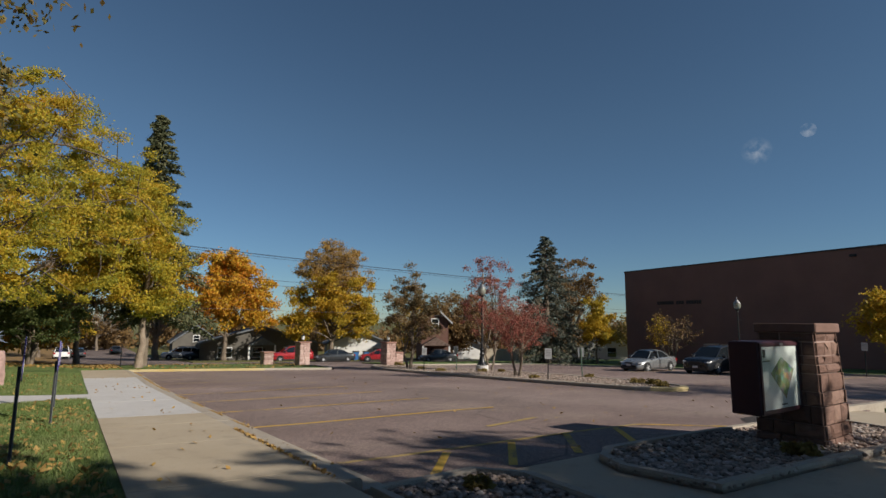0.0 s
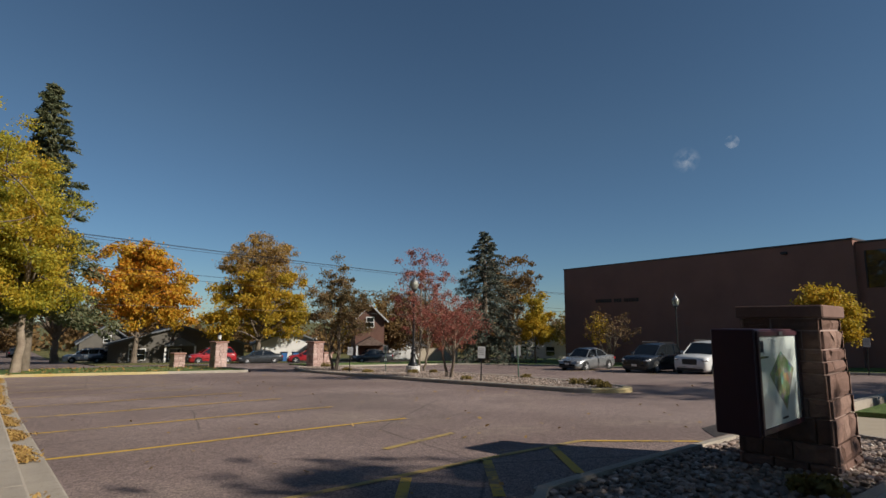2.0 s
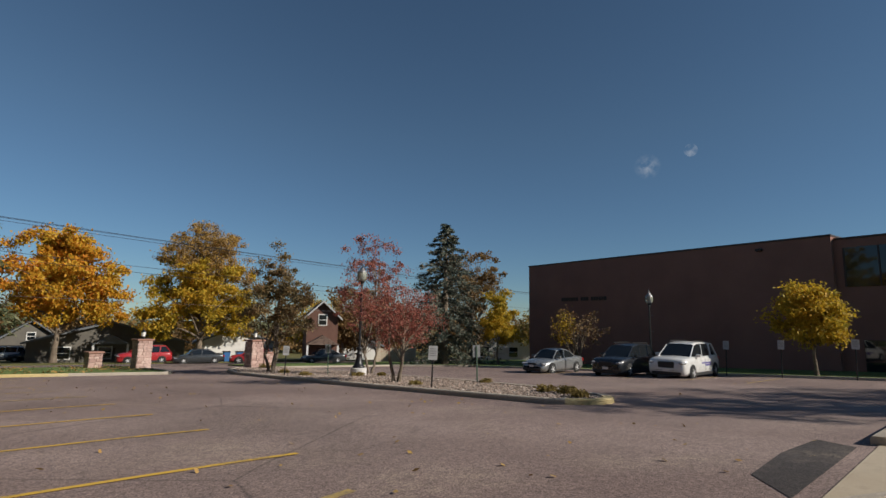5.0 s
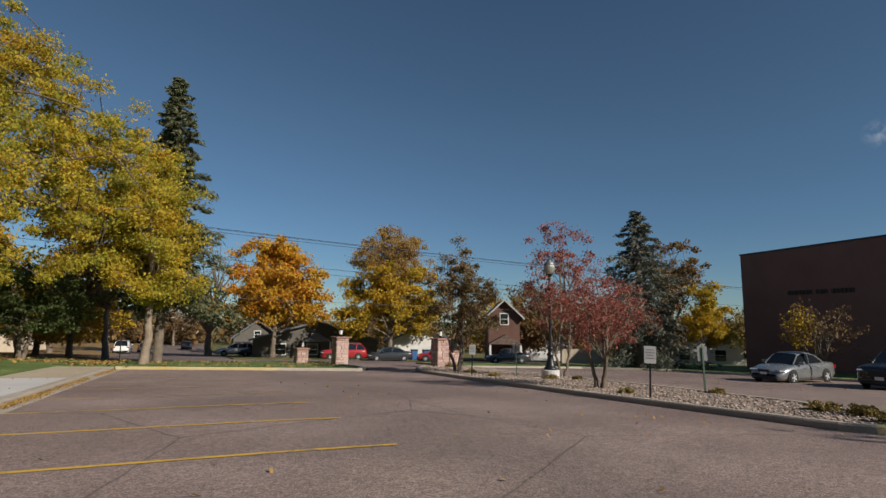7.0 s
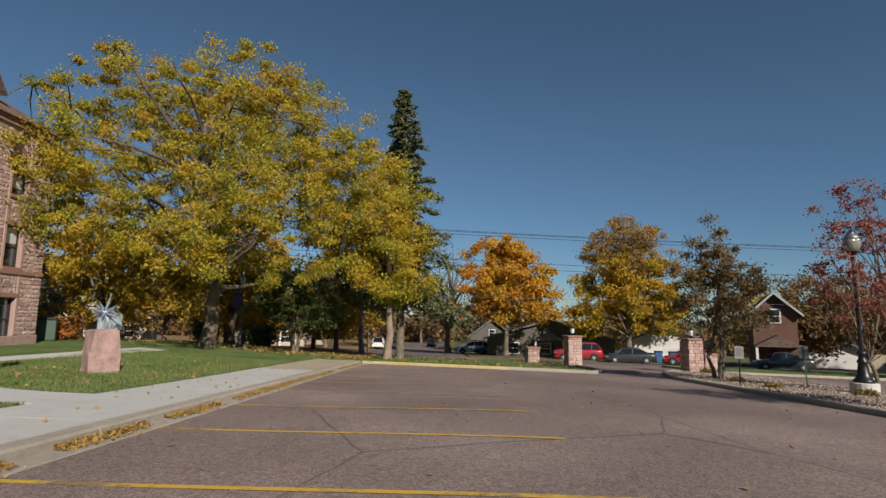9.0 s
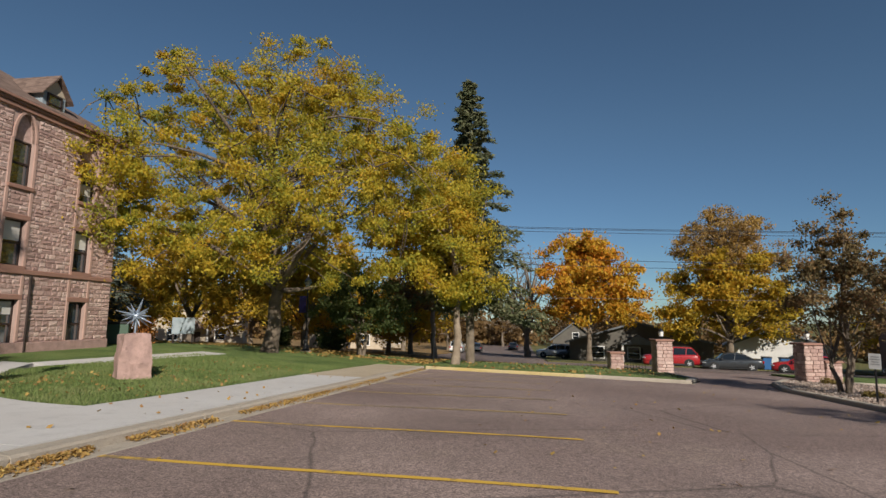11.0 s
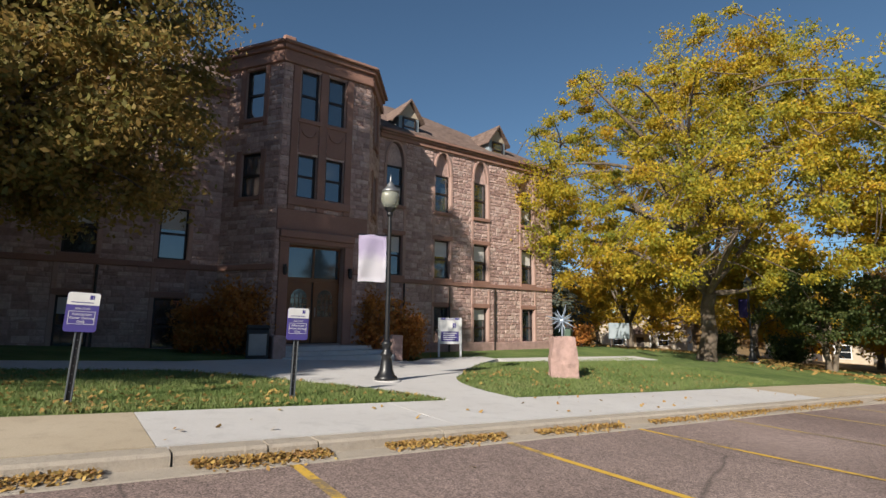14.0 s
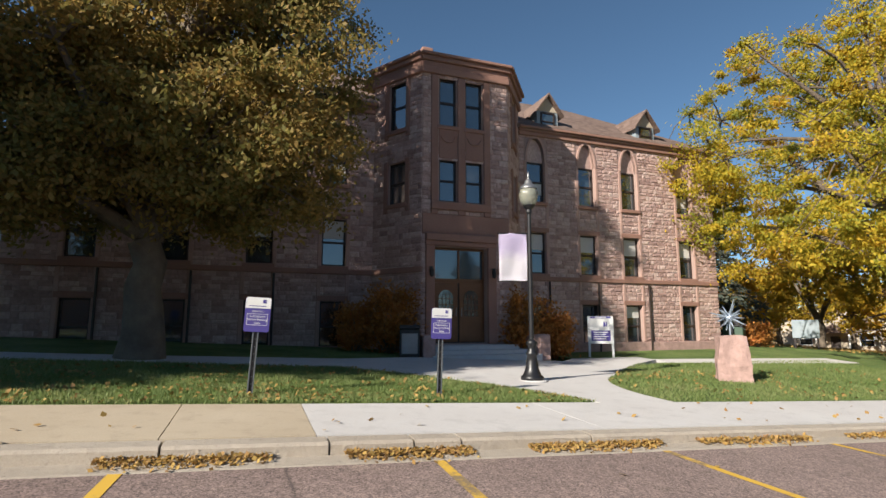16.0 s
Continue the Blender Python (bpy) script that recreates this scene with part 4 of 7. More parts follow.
def tube(verts, faces, pts, radii, sides=6):
    base = len(verts)
    pts = [Vector(p) for p in pts]
    for i, p in enumerate(pts):
        d = (pts[min(i + 1, len(pts) - 1)] - pts[max(i - 1, 0)]).normalized()
        u = d.cross(Vector((0.31, 0.95, 0.05))).normalized()
        w = d.cross(u)
        for k in range(sides):
            a = 6.28318 * k / sides
            verts.append(p + (u * math.cos(a) + w * math.sin(a)) * radii[i])
    for i in range(len(pts) - 1):
        for k in range(sides):
            faces.append((base + i * sides + k, base + i * sides + (k + 1) % sides, base + (i + 1) * sides + (k + 1) % sides, base + (i + 1) * sides + k))


def bent(p, q, sag, g, n=5):
    p, q = np.array(p), np.array(q)
    side = g.normal(size=3) * np.linalg.norm(q - p) * 0.07
    return [tuple(p + (q - p) * t + (side + np.array((0, 0, sag))) * 4 * t * (1 - t)) for t in (i / n for i in range(n + 1))]


def tree(at, label, lobes, leaf, n_leaves, leaf_size, trunk_r, fork, seed, clumps=150, clump_r=0.7, bark=None, lean=(0, 0), limbs=14, twigs=0.4, name="tree", stems=1, droop=0.3, shell=0.45, flat=0.7, fine=1.5):
    """lobes: ellipsoids (dx, dy, dz, rx, ry, rz) from the base that make the crown."""
    g = np.random.default_rng(seed)
    n_leaves, leaf_size = int(n_leaves * fine), leaf_size * fine ** -0.2
    t = thing(name, at, label, "tree")
    vol = np.array([l[3] * l[4] * l[5] for l in lobes]) ** 0.8
    pick = g.choice(len(lobes), clumps, p=vol / vol.sum())
    u = g.normal(size=(clumps, 3))
    u /= np.linalg.norm(u, axis=1)[:, None]
    r = g.uniform(0, 1, clumps) ** shell
    L = np.array(lobes)[pick]
    cen = L[:, :3] + u * r[:, None] * L[:, 3:]
    verts, faces = [], []
    top = np.array((lean[0], lean[1], fork))
    crown_mid = np.average(np.array(lobes)[:, :3], axis=0, weights=vol)
    flare = [1.45, 1.08, 1.0, 0.92, 0.85, 0.8]
    forks = []
    for s in range(stems):
        off = (0, 0, 0) if stems == 1 else (math.cos(s * 2.4) * trunk_r * 1.2, math.sin(s * 2.4) * trunk_r * 1.2, 0)
        tip = top if stems == 1 else top + np.array((math.cos(s * 2.4), math.sin(s * 2.4), 0)) * fork * 0.35
        pts = [tuple(np.array(off) + (np.array(tip) - np.array(off)) * k / 5 + g.normal(size=3) * (0.02 * fork, 0.02 * fork, 0)) for k in range(6)]
        pts[0] = (pts[0][0], pts[0][1], -0.3)
        tube(verts, faces, pts, [trunk_r * f for f in flare], 10)
        lead = crown_mid + np.array((0, 0, max(l[2] + l[5] * 0.55 for l in lobes) - crown_mid[2]))
        more = bent(tip, tip + (lead - top) * 0.9, 0, g)
        tube(verts, faces, more, [trunk_r * 0.8 * (1 - 0.85 * i / 5) for i in range(6)], 8)
        forks += [np.array(p) for p in more[:4]]
    ends = cen[g.choice(clumps, min(limbs, clumps), replace=False)]
    nodes = []
    for e in ends:
        low = [f for f in forks if f[2] < e[2] + 0.6] or forks[:1]
        st = low[int(g.integers(len(low)))]
        pts = bent(st, e, np.linalg.norm(e - st) * 0.06, g)
        r0 = trunk_r * g.uniform(0.28, 0.5)
        tube(verts, faces, pts, [r0 * (1 - 0.85 * i / 5) for i in range(6)], 6)
        nodes += [np.array(p) for p in pts[1:]]
    nodes = np.array(nodes) if nodes else np.array(forks)
    for c in cen[: int(clumps * twigs)]:
        k = int(np.argmin(np.linalg.norm(nodes - c, axis=1)))
        tube(verts, faces, bent(nodes[k], c, 0.1, g, 3), [trunk_r * 0.1 * (1 - 0.8 * i / 3) + 0.004 for i in range(4)], 4)
    raw("trunk", verts, faces, bark or M_BARK, t, True)
    which = g.integers(0, clumps, n_leaves)
    size = clump_r * g.uniform(0.45, 1.15, clumps)
    p = g.normal(size=(n_leaves, 3)) * (size[which] * 0.62)[:, None] * np.array((1, 1, flat)) + cen[which]
    np_mesh("crown", leaf_quads(p, leaf_size, g, droop), 4, leaf, t)
    return t


def conifer(at, label, height, radius, leaf, seed, bare=0.06, n=9000, power=0.9, name="conifer_tree", size=0.42):
    g = np.random.default_rng(seed)
    t = thing(name, at, label, "tree")
    verts, faces = [], []
    tube(verts, faces, [(0, 0, -0.3), (0, 0, height * 0.5), (0, 0, height)], [radius * 0.07 + 0.05, radius * 0.04 + 0.03, 0.01], 8)
    boughs = int(height * 11)
    pts, outs = [], []
    per = n // boughs
    for b in range(boughs):
        h = height * (bare + (1 - bare) * (b / boughs))
        ln = radius * (1 - (h / height - bare) / (1 - bare)) ** power * g.uniform(0.3, 1.3) + 0.35
        a = b * 2.4 + g.uniform(-0.4, 0.4)
        d = np.array((math.cos(a), math.sin(a), -0.22 + 0.35 * h / height))
        tube(verts, faces, [(0, 0, h), tuple(np.array((0, 0, h)) + d * ln)], [0.035, 0.008], 4)
        k = max(6, int(per * (0.35 + ln / radius)))
        s = g.uniform(0.15, 1.05, k) ** 0.8
        q = np.array((0, 0, h)) + d * (s * ln)[:, None] + g.normal(size=(k, 3)) * np.array((0.14, 0.14, 0.1)) * (0.4 + ln * 0.28)
        q[:, 2] -= (s ** 2) * ln * 0.16
        pts.append(q)
        outs.append(np.tile(d * 0.9, (k, 1)))
    raw("trunk", verts, faces, M_BARK, t, True)
    np_mesh("crown", leaf_quads(np.concatenate(pts), size, g, 0.35, 0.34, np.concatenate(outs)), 4, leaf, t)
    return t


def shrub(at, label, rx, rz, leaf, n, size, seed, name="bush", stems=7, twiggy=0.0, category="bush"):
    g = np.random.default_rng(seed)
    t = thing(name, at, label, category)
    verts, faces = [], []
    cen = []
    for i in range(stems * 3):
        a = g.uniform(0, 6.283)
        q = np.array((math.cos(a) * rx * g.uniform(0.2, 0.85), math.sin(a) * rx * g.uniform(0.2, 0.85), rz * 2 * g.uniform(0.35, 0.92)))
        tube(verts, faces, bent((math.cos(a) * 0.08 * rx, math.sin(a) * 0.08 * rx, -0.1), q, 0.1, g, 3), [0.03 * rx ** 0.5, 0.02 * rx ** 0.5, 0.012, 0.005], 4)
        cen.append(q * (1, 1, 0.95))
        cen.append(q * (0.9, 0.9, 0.45))
    raw("stem", verts, faces, M_BARK, t, True)
    cen = np.array(cen)
    w = g.integers(0, len(cen), n)
    p = cen[w] + g.normal(size=(n, 3)) * np.array((rx * 0.22, rx * 0.22, rz * 0.2))
    p[:, 2] = np.abs(p[:, 2])
    np_mesh("foliage", leaf_quads(p, size, g, 0.0), 4, leaf, t)
    return t


def grd(x, y, f=lot_z, lift=0.0):
    return (x, y, f(x, y) + lift)


# the big locust on the lawn
tree(grd(-5.0, 36.9, lawn_z), "broad golden-green locust tree on the lawn", [(-1, 0, 9.5, 8.2, 8.2, 5.6), (-6.2, -3.2, 7.6, 4.6, 4.6, 3.2), (5.2, -1.5, 7.8, 4.6, 4.6, 4.2), (1.5, 0.5, 13.8, 4.6, 4.6, 2.9), (2.8, 0, 14.4, 3.0, 3.0, 1.9), (6.0, 1.5, 12.0, 2.6, 2.6, 2.2), (-4.4, -1, 13.2, 4.6, 4.6, 3.0), (-8.0, -2, 10.6, 3.4, 3.4, 2.8), (-1.2, 0.2, 13.9, 4.6, 4.6, 2.5), (6.6, 2.4, 10.2, 3.2, 3.2, 2.9), (3.4, -1.2, 4.4, 3.4, 3.0, 1.5), (2, -5, 6.5, 4, 4, 2.8), (4.6, 0, 11.9, 3.6, 3.6, 3.2), (-8.4, -4.4, 7.0, 3.0, 3.0, 2.4), (-3, -6, 7.5, 3.6, 3.6, 2.6), (1, -5.5, 4.6, 3.4, 3, 1.4), (-5, -5, 4.8, 3.2, 3, 1.4)],
     L_GOLD, 104000, 0.165, 0.36, 3.2, 11, 740, 0.54, M_BARK_D, limbs=50, twigs=0.6, droop=0.5, lean=(0.2, 0), name="locust_tree", shell=0.5, flat=0.55)
tree(grd(4.0, 42.95, lot_z, 0.1), "slender yellow-green street tree with a pale trunk", [(-1.3, -0.4, 8.2, 3.8, 3.8, 4.2), (-2.2, -1, 6.2, 3.4, 3.4, 2.6), (0.2, -0.4, 6.3, 3.1, 3.1, 3.0), (0.0, 0, 11.3, 2.6, 2.6, 2.8), (-3.0, -0.5, 9.2, 3.0, 3.0, 3.0), (0.8, -0.6, 4.4, 2.4, 2.4, 1.5)],
     L_GOLD, 36000, 0.21, 0.23, 4.2, 12, 210, 0.7, M_BARK_L, limbs=16, droop=0.5, name="street_tree", flat=0.55)
conifer(grd(4.5, 46.4, lot_z, 0.1), "tall narrow dark spruce behind the verge", 19.8, 4.0, L_SPRUCE, 13, 0.19, 42000, 0.95, size=0.36)
tree(grd(-2.3, 43.8, lawn_z), "small dark green multi-stemmed tree on the lawn", [(0, 0, 3.4, 2.6, 2.6, 2.3), (-1.6, 0, 2.6, 1.8, 1.8, 1.6), (1.7, 0, 2.9, 1.8, 1.8, 1.7)], L_GREEN, 9000, 0.2, 0.12, 1.2, 14, 90, 0.5, limbs=12, stems=3)
tree(grd(-19, 51, lawn_z, -0.2), "orange-yellow maple behind the lawn", [(0, 0, 7.4, 5.6, 5, 4.0), (4, -2, 6.0, 4.4, 4, 2.6), (-4, 0, 6.2, 4, 4, 2.8)], L_YELLOW, 14000, 0.34, 0.3, 2.2, 15, 140, 0.8, name="maple_tree")
tree(grd(-9.5, 52, lawn_z, -0.3), "brown-orange maple behind the lawn", [(0, 0, 7.4, 5, 5, 3.6), (3, 0, 6.0, 3.6, 3.6, 2.2)], L_YELLOW, 11000, 0.34, 0.28, 2.2, 16, 120, 0.8, name="maple_tree")
conifer(grd(-21, 43, lawn_z), "dark blue-green spruce by the building's end", 12.5, 3.6, L_BLUE, 17, 0.03, 9000)
tree(grd(0.3, 56.7, lot_z, 0.05), "tree with a pale trunk beside the street", [(0, 0, 7.5, 4.4, 4.4, 3.4), (-2, 2, 6, 3, 3, 2)], L_BROWN, 7000, 0.32, 0.22, 4, 18, 90, 0.8, M_BARK_L)
tree(grd(8.6, 76), "leafless tree by the far street", [(0, 0, 9, 5.5, 5.5, 5.6)], L_BROWN, 900, 0.22, 0.38, 2.6, 19, 170, 0.5, limbs=46, twigs=1.0)
tree(grd(14.7, 66.2, lot_z, 0.4), "bright orange maple across the street", [(0, 0, 7.2, 5.6, 5.6, 3.9), (-1.0, 0, 10.2, 3.6, 3.6, 2.6), (2.6, 0, 5.2, 3.6, 3.6, 2.3), (-3, 0, 5.2, 3.2, 3.2, 2.2), (0.6, 0, 11.0, 2.8, 2.8, 2.2), (4.4, 0, 6.6, 2.6, 2.6, 2.0)], L_ORANGE, 22000, 0.36, 0.26, 2.4, 20, 170, 0.75, limbs=20, name="maple_tree")
tree(grd(28.3, 66.7, lot_z, 0.1), "large yellow tree, thin at the top, across the street", [(0, 0, 6.2, 6.4, 6.4, 3.6), (0, 0, 8.8, 5.8, 5.8, 3.4), (3.6, 0, 4.8, 3.4, 3.4, 2.6), (-3.8, 0, 5.0, 3.4, 3.4, 2.6)], L_YELLOW, 22000, 0.36, 0.34, 2.4, 21, 195, 0.75, limbs=26, name="linden_tree")
tree(grd(28.3, 67.0, lot_z, 0.1), "thinning crown top of a tall tree", [(0, 0, 11.6, 5.2, 5.2, 4.2), (0, 0, 13.4, 3.4, 3.4, 2.8)], L_TOP, 15000, 0.24, 0.26, 5.5, 22, 260, 0.6, limbs=40, twigs=1.0)
tree(grd(19.6, 32.4, lot_z, 0.1), "brown-olive crab apple with upright shoots on the island", [(0, 0, 3.4, 2.7, 2.7, 2.0), (-0.8, 0, 4.8, 1.4, 1.4, 1.8), (0.9, 0.2, 4.5, 1.5, 1.5, 1.8), (0, 0, 5.7, 1.0, 1.0, 1.7), (1.8, 0.6, 3.6, 1.5, 1.5, 1.6)], L_CRAB, 11000, 0.15, 0.085, 1.0, 23, 130, 0.34, limbs=30, twigs=0.9, stems=3, droop=-0.4, name="crab_apple_tree")
tree(grd(18.65, 20.2, lot_z, 0.1), "dusty red crab apple on the gravel island", [(0, 0, 2.35, 1.75, 1.75, 1.1), (0.9, 0.2, 2.6, 1.2, 1.2, 1.0), (-0.8, -0.2, 2.9, 1.2, 1.2, 1.1)], L_RED, 6500, 0.09, 0.07, 0.8, 24, 120, 0.3, limbs=28, twigs=0.9, stems=3, droop=-0.1, name="crab_apple_tree")
tree(grd(22.3, 26.7, lot_z, 0.1), "tall sparse red crab apple on the gravel island", [(0, 0, 3.6, 2.2, 2.2, 1.8), (-0.2, 0, 6.2, 1.7, 1.7, 1.7), (0.9, 0.2, 5.4, 1.6, 1.6, 1.8), (-1.0, 0, 5.0, 1.4, 1.4, 1.4)], L_RED, 5200, 0.12, 0.07, 1.0, 25, 110, 0.3, limbs=30, twigs=0.95, stems=2, droop=-0.1, name="crab_apple_tree")
conifer(grd(39.5, 38.4, lot_z, 0.1), "tall blue spruce with a brown top", 12.9, 4.9, L_BLUE, 26, 0.02, 26000, 0.85, size=0.3)
tree(grd(50, 45), "bare-topped brown tree behind the spruce", [(0, 0, 9, 4.4, 4.4, 4.4), (2.6, 0, 9, 2.2, 2.2, 2.4)], L_BROWN, 6500, 0.3, 0.3, 3, 27, 130, 0.6, limbs=36, twigs=0.9)
tree(grd(42.4, 34.6, lot_z, 0.1), "small bright yellow tree on the grass strip", [(0, 0, 4.6, 1.7, 1.7, 2.3), (0.4, 0, 3.2, 1.8, 1.8, 1.5)], L_YELLOW, 6500, 0.24, 0.1, 1.8, 28, 70, 0.5)
tree(grd(38.3, 10.05, lot_z, 0.1), "round golden maple before the brick wall", [(-0.2, 0.2, 3.1, 1.75, 1.75, 1.35), (-0.2, 0.2, 3.8, 1.3, 1.3, 1.0), (0.0, -0.4, 2.3, 1.4, 1.4, 0.8)], L_YELLOW, 9000, 0.2, 0.09, 1.4, 29, 90, 0.45, name="maple_tree")
tree(grd(40.5, 25.4, lot_z, 0.1), "half-bare orange shrub tree before the brick wall", [(-0.3, 0.8, 2.9, 1.2, 1.2, 1.5), (0.3, -1.0, 2.9, 1.3, 1.3, 1.4)], L_BROWN, 700, 0.2, 0.07, 0.7, 30, 90, 0.35, limbs=30, twigs=1.0, stems=3)
tree(grd(40.3, 26.3, lot_z, 0.1), "half-bare shrub with orange leaves before the brick wall", [(0, 0, 2.9, 0.9, 0.9, 1.3)], L_YELLOW, 550, 0.18, 0.05, 0.7, 31, 40, 0.35, limbs=8)
# the large shade tree before the left wing
# upper lobes, mostly out of view, are placed to shade the tower
tree(grd(-4.9, 9.4, lawn_z), "large dark shade tree with dense drooping crown", [(0, 0.3, 6.6, 3.9, 4.6, 3.0), (1.0, 1.4, 4.7, 2.7, 3.0, 1.9), (-0.6, 2.8, 5.6, 2.6, 2.4, 2.4), (-0.4, -2.4, 6.0, 3.2, 3.2, 2.6), (-0.6, 0.1, 9.4, 3.2, 3.8, 2.3), (1.0, -2.2, 5.4, 2.5, 2.8, 2.2), (0.8, 1.4, 3.8, 2.4, 2.8, 1.1), (0.4, -2.2, 4.0, 2.6, 2.8, 1.2), (-2, 1, 4.4, 2.4, 2.4, 1.4), (-1.2, 0.3, 11.8, 2.6, 3.5, 2.3), (-1.3, 2.0, 10.8, 2.0, 2.4, 2.1), (-1.5, 2.6, 9.0, 2.6, 2.6, 2.4), (-1.3, 0.8, 13.6, 2.3, 3.0, 1.8), (0.1, 2.5, 12.3, 1.6, 1.6, 1.9), (0.1, 2.4, 9.8, 1.5, 1.6, 1.6), (0.6, 0.2, 3.5, 2.6, 3.6, 0.9), (0, -3, 3.6, 2.6, 2.6, 1.0)],
     L_DARK, 100000, 0.15, 0.4, 2.6, 32, 700, 0.58, limbs=30, twigs=0.5, name="shade_tree", flat=0.6, fine=2.2)
# unseen trees added south of the walk to shade its start and the building
tree(grd(4.5, -15.5), "unseen tall tree added behind the start of the walk to shade it", [(0, 0, 9, 5.2, 5.2, 4.6), (5.0, 0, 10.4, 2.6, 2.4, 2.0), (3, 0, 7, 4, 4, 3), (-3.5, 0, 8, 4, 4, 3.4)], L_DARK, 34000, 0.5, 0.45, 3.5, 33, 220, 0.9, name="shade_tree", fine=1.0)
tree(grd(13.0, -12.5), "unseen tall tree added beside the drive to cast shade", [(0, 0, 7.6, 4.4, 4.4, 3.4), (-3, 0, 6.4, 3.4, 3.4, 2.4)], L_DARK, 11000, 0.4, 0.4, 3, 34, 130, 0.9, name="shade_tree", fine=1.0)
tree(grd(0.2, -4.4, lawn_z), "unseen tree added near the path to shade lawn and building", [(1.2, 0, 9.5, 4.8, 4.8, 4.2), (-3, 0, 8, 3.6, 3.6, 3)], L_DARK, 24000, 0.42, 0.4, 4.5, 35, 140, 0.85, name="shade_tree", fine=1.0)
tree(grd(-3.6, -9, lawn_z), "unseen broad tree added on the lawn to cast shade", [(0, 0, 10, 5.6, 5.6, 5)], L_DARK, 22000, 0.5, 0.45, 4, 36, 130, 1.0, name="shade_tree", fine=1.0)
tree(grd(-6.5, -1.0, lawn_z), "unseen dense tree added to shade the left wing of the building", [(0, 0, 9.5, 4.4, 4.4, 5.2), (2.5, 0, 8, 3.4, 3.4, 3.6)], L_DARK, 24000, 0.42, 0.42, 3.5, 39, 160, 0.9, name="shade_tree", fine=1.0)
# two more out of view, added for streaks of shade on the asphalt
tree(grd(27, -6.5), "thin half-bare tree on the lawn beside the drive", [(0, 0, 8, 3.6, 3.6, 3.6)], L_BROWN, 2500, 0.3, 0.3, 3, 37, 110, 0.7, limbs=40, twigs=1.0)
tree(grd(33, -8.5), "half-bare tree on the lawn beside the drive", [(0, 0, 8, 4, 4, 3.6)], L_BROWN, 3000, 0.3, 0.3, 3, 38, 110, 0.7, limbs=40, twigs=1.0)
for i, (bx, by, hh, rr, lf) in enumerate([(-13, 60, 9, 6, L_YELLOW), (-3, 63, 8, 5, L_YELLOW), (-27, 67, 9, 6.5, L_YELLOW), (-19, 69, 8.5, 6, L_YELLOW), (-30, 56, 8, 5, L_YELLOW), (-12, 67, 7, 5, L_ORANGE), (-6, 66, 7, 4.5, L_YELLOW), (-34, 66, 9, 6, L_YELLOW), (-26, 74, 10, 6, L_BROWN), (-15, 70, 9, 5.5, L_DARK), (-8, 82, 11, 6, L_YELLOW), (-4, 98, 12, 6, L_BROWN), (15, 96, 11, 6, L_BROWN), (4, 128, 12, 9, L_BROWN), (22, 92, 9, 6, L_BROWN), (36, 84, 9, 6, L_BROWN),
                                          (46, 72, 9.5, 5.5, L_YELLOW), (52, 64, 9, 6, L_BROWN), (53, 68, 11, 6, L_BROWN), (46, 63, 10.5, 5, L_BROWN), (41, 57, 6, 3, L_BROWN), (58, 54, 8, 5, L_BROWN), (66, 46, 7, 5, L_DARK), (62, 70, 9, 6, L_BROWN), (-46, 56, 10, 7, L_YELLOW), (-32, 50, 8, 5, L_YELLOW), (-25, 44, 6.5, 4, L_YELLOW), (-38, 44, 8, 5, L_YELLOW), (74, 60, 8, 7, L_BROWN), (-20, 92, 11, 8, L_BROWN)]):
    tree(grd(bx, by), ("bare brown tree among the houses" if lf is L_BROWN else "dark green tree among the houses" if lf is L_DARK else "yellow maple among the houses"),
         [(0, 0, hh * 0.58, rr * 0.9, rr * 0.9, hh * 0.4), (rr * 0.4, 0, hh * 0.45, rr * 0.6, rr * 0.6, hh * 0.28)], lf, 3800, 0.4, 0.26, hh * 0.22, 60 + i, 80, 0.85, limbs=22, twigs=0.6)


# far woods closing the view beyond the houses
gw = np.random.default_rng(91)
pts = []
for i in range(420):
    ang = gw.uniform(-1.25, 1.9)
    dd = gw.uniform(118, 165)
    wx, wy = 8 + dd * math.sin(ang), 12 + dd * math.cos(ang)
    hh = gw.uniform(4, 9.5) * (0.75 + 0.3 * math.sin(i * 0.7))
    k = 130
    q = gw.normal(size=(k, 3)) * np.array((2.2, 2.2, hh * 0.26)) + np.array((wx, wy, lot_z(wx, wy) + hh * 0.5))
    pts.append(q)
fw = np_mesh("far_woods", leaf_quads(np.concatenate(pts), 1.25, gw, 0.1, 0.8), 4, L_BROWN)
tagged(fw, "brown autumn woods far beyond the houses", "woods", kind="stuff")


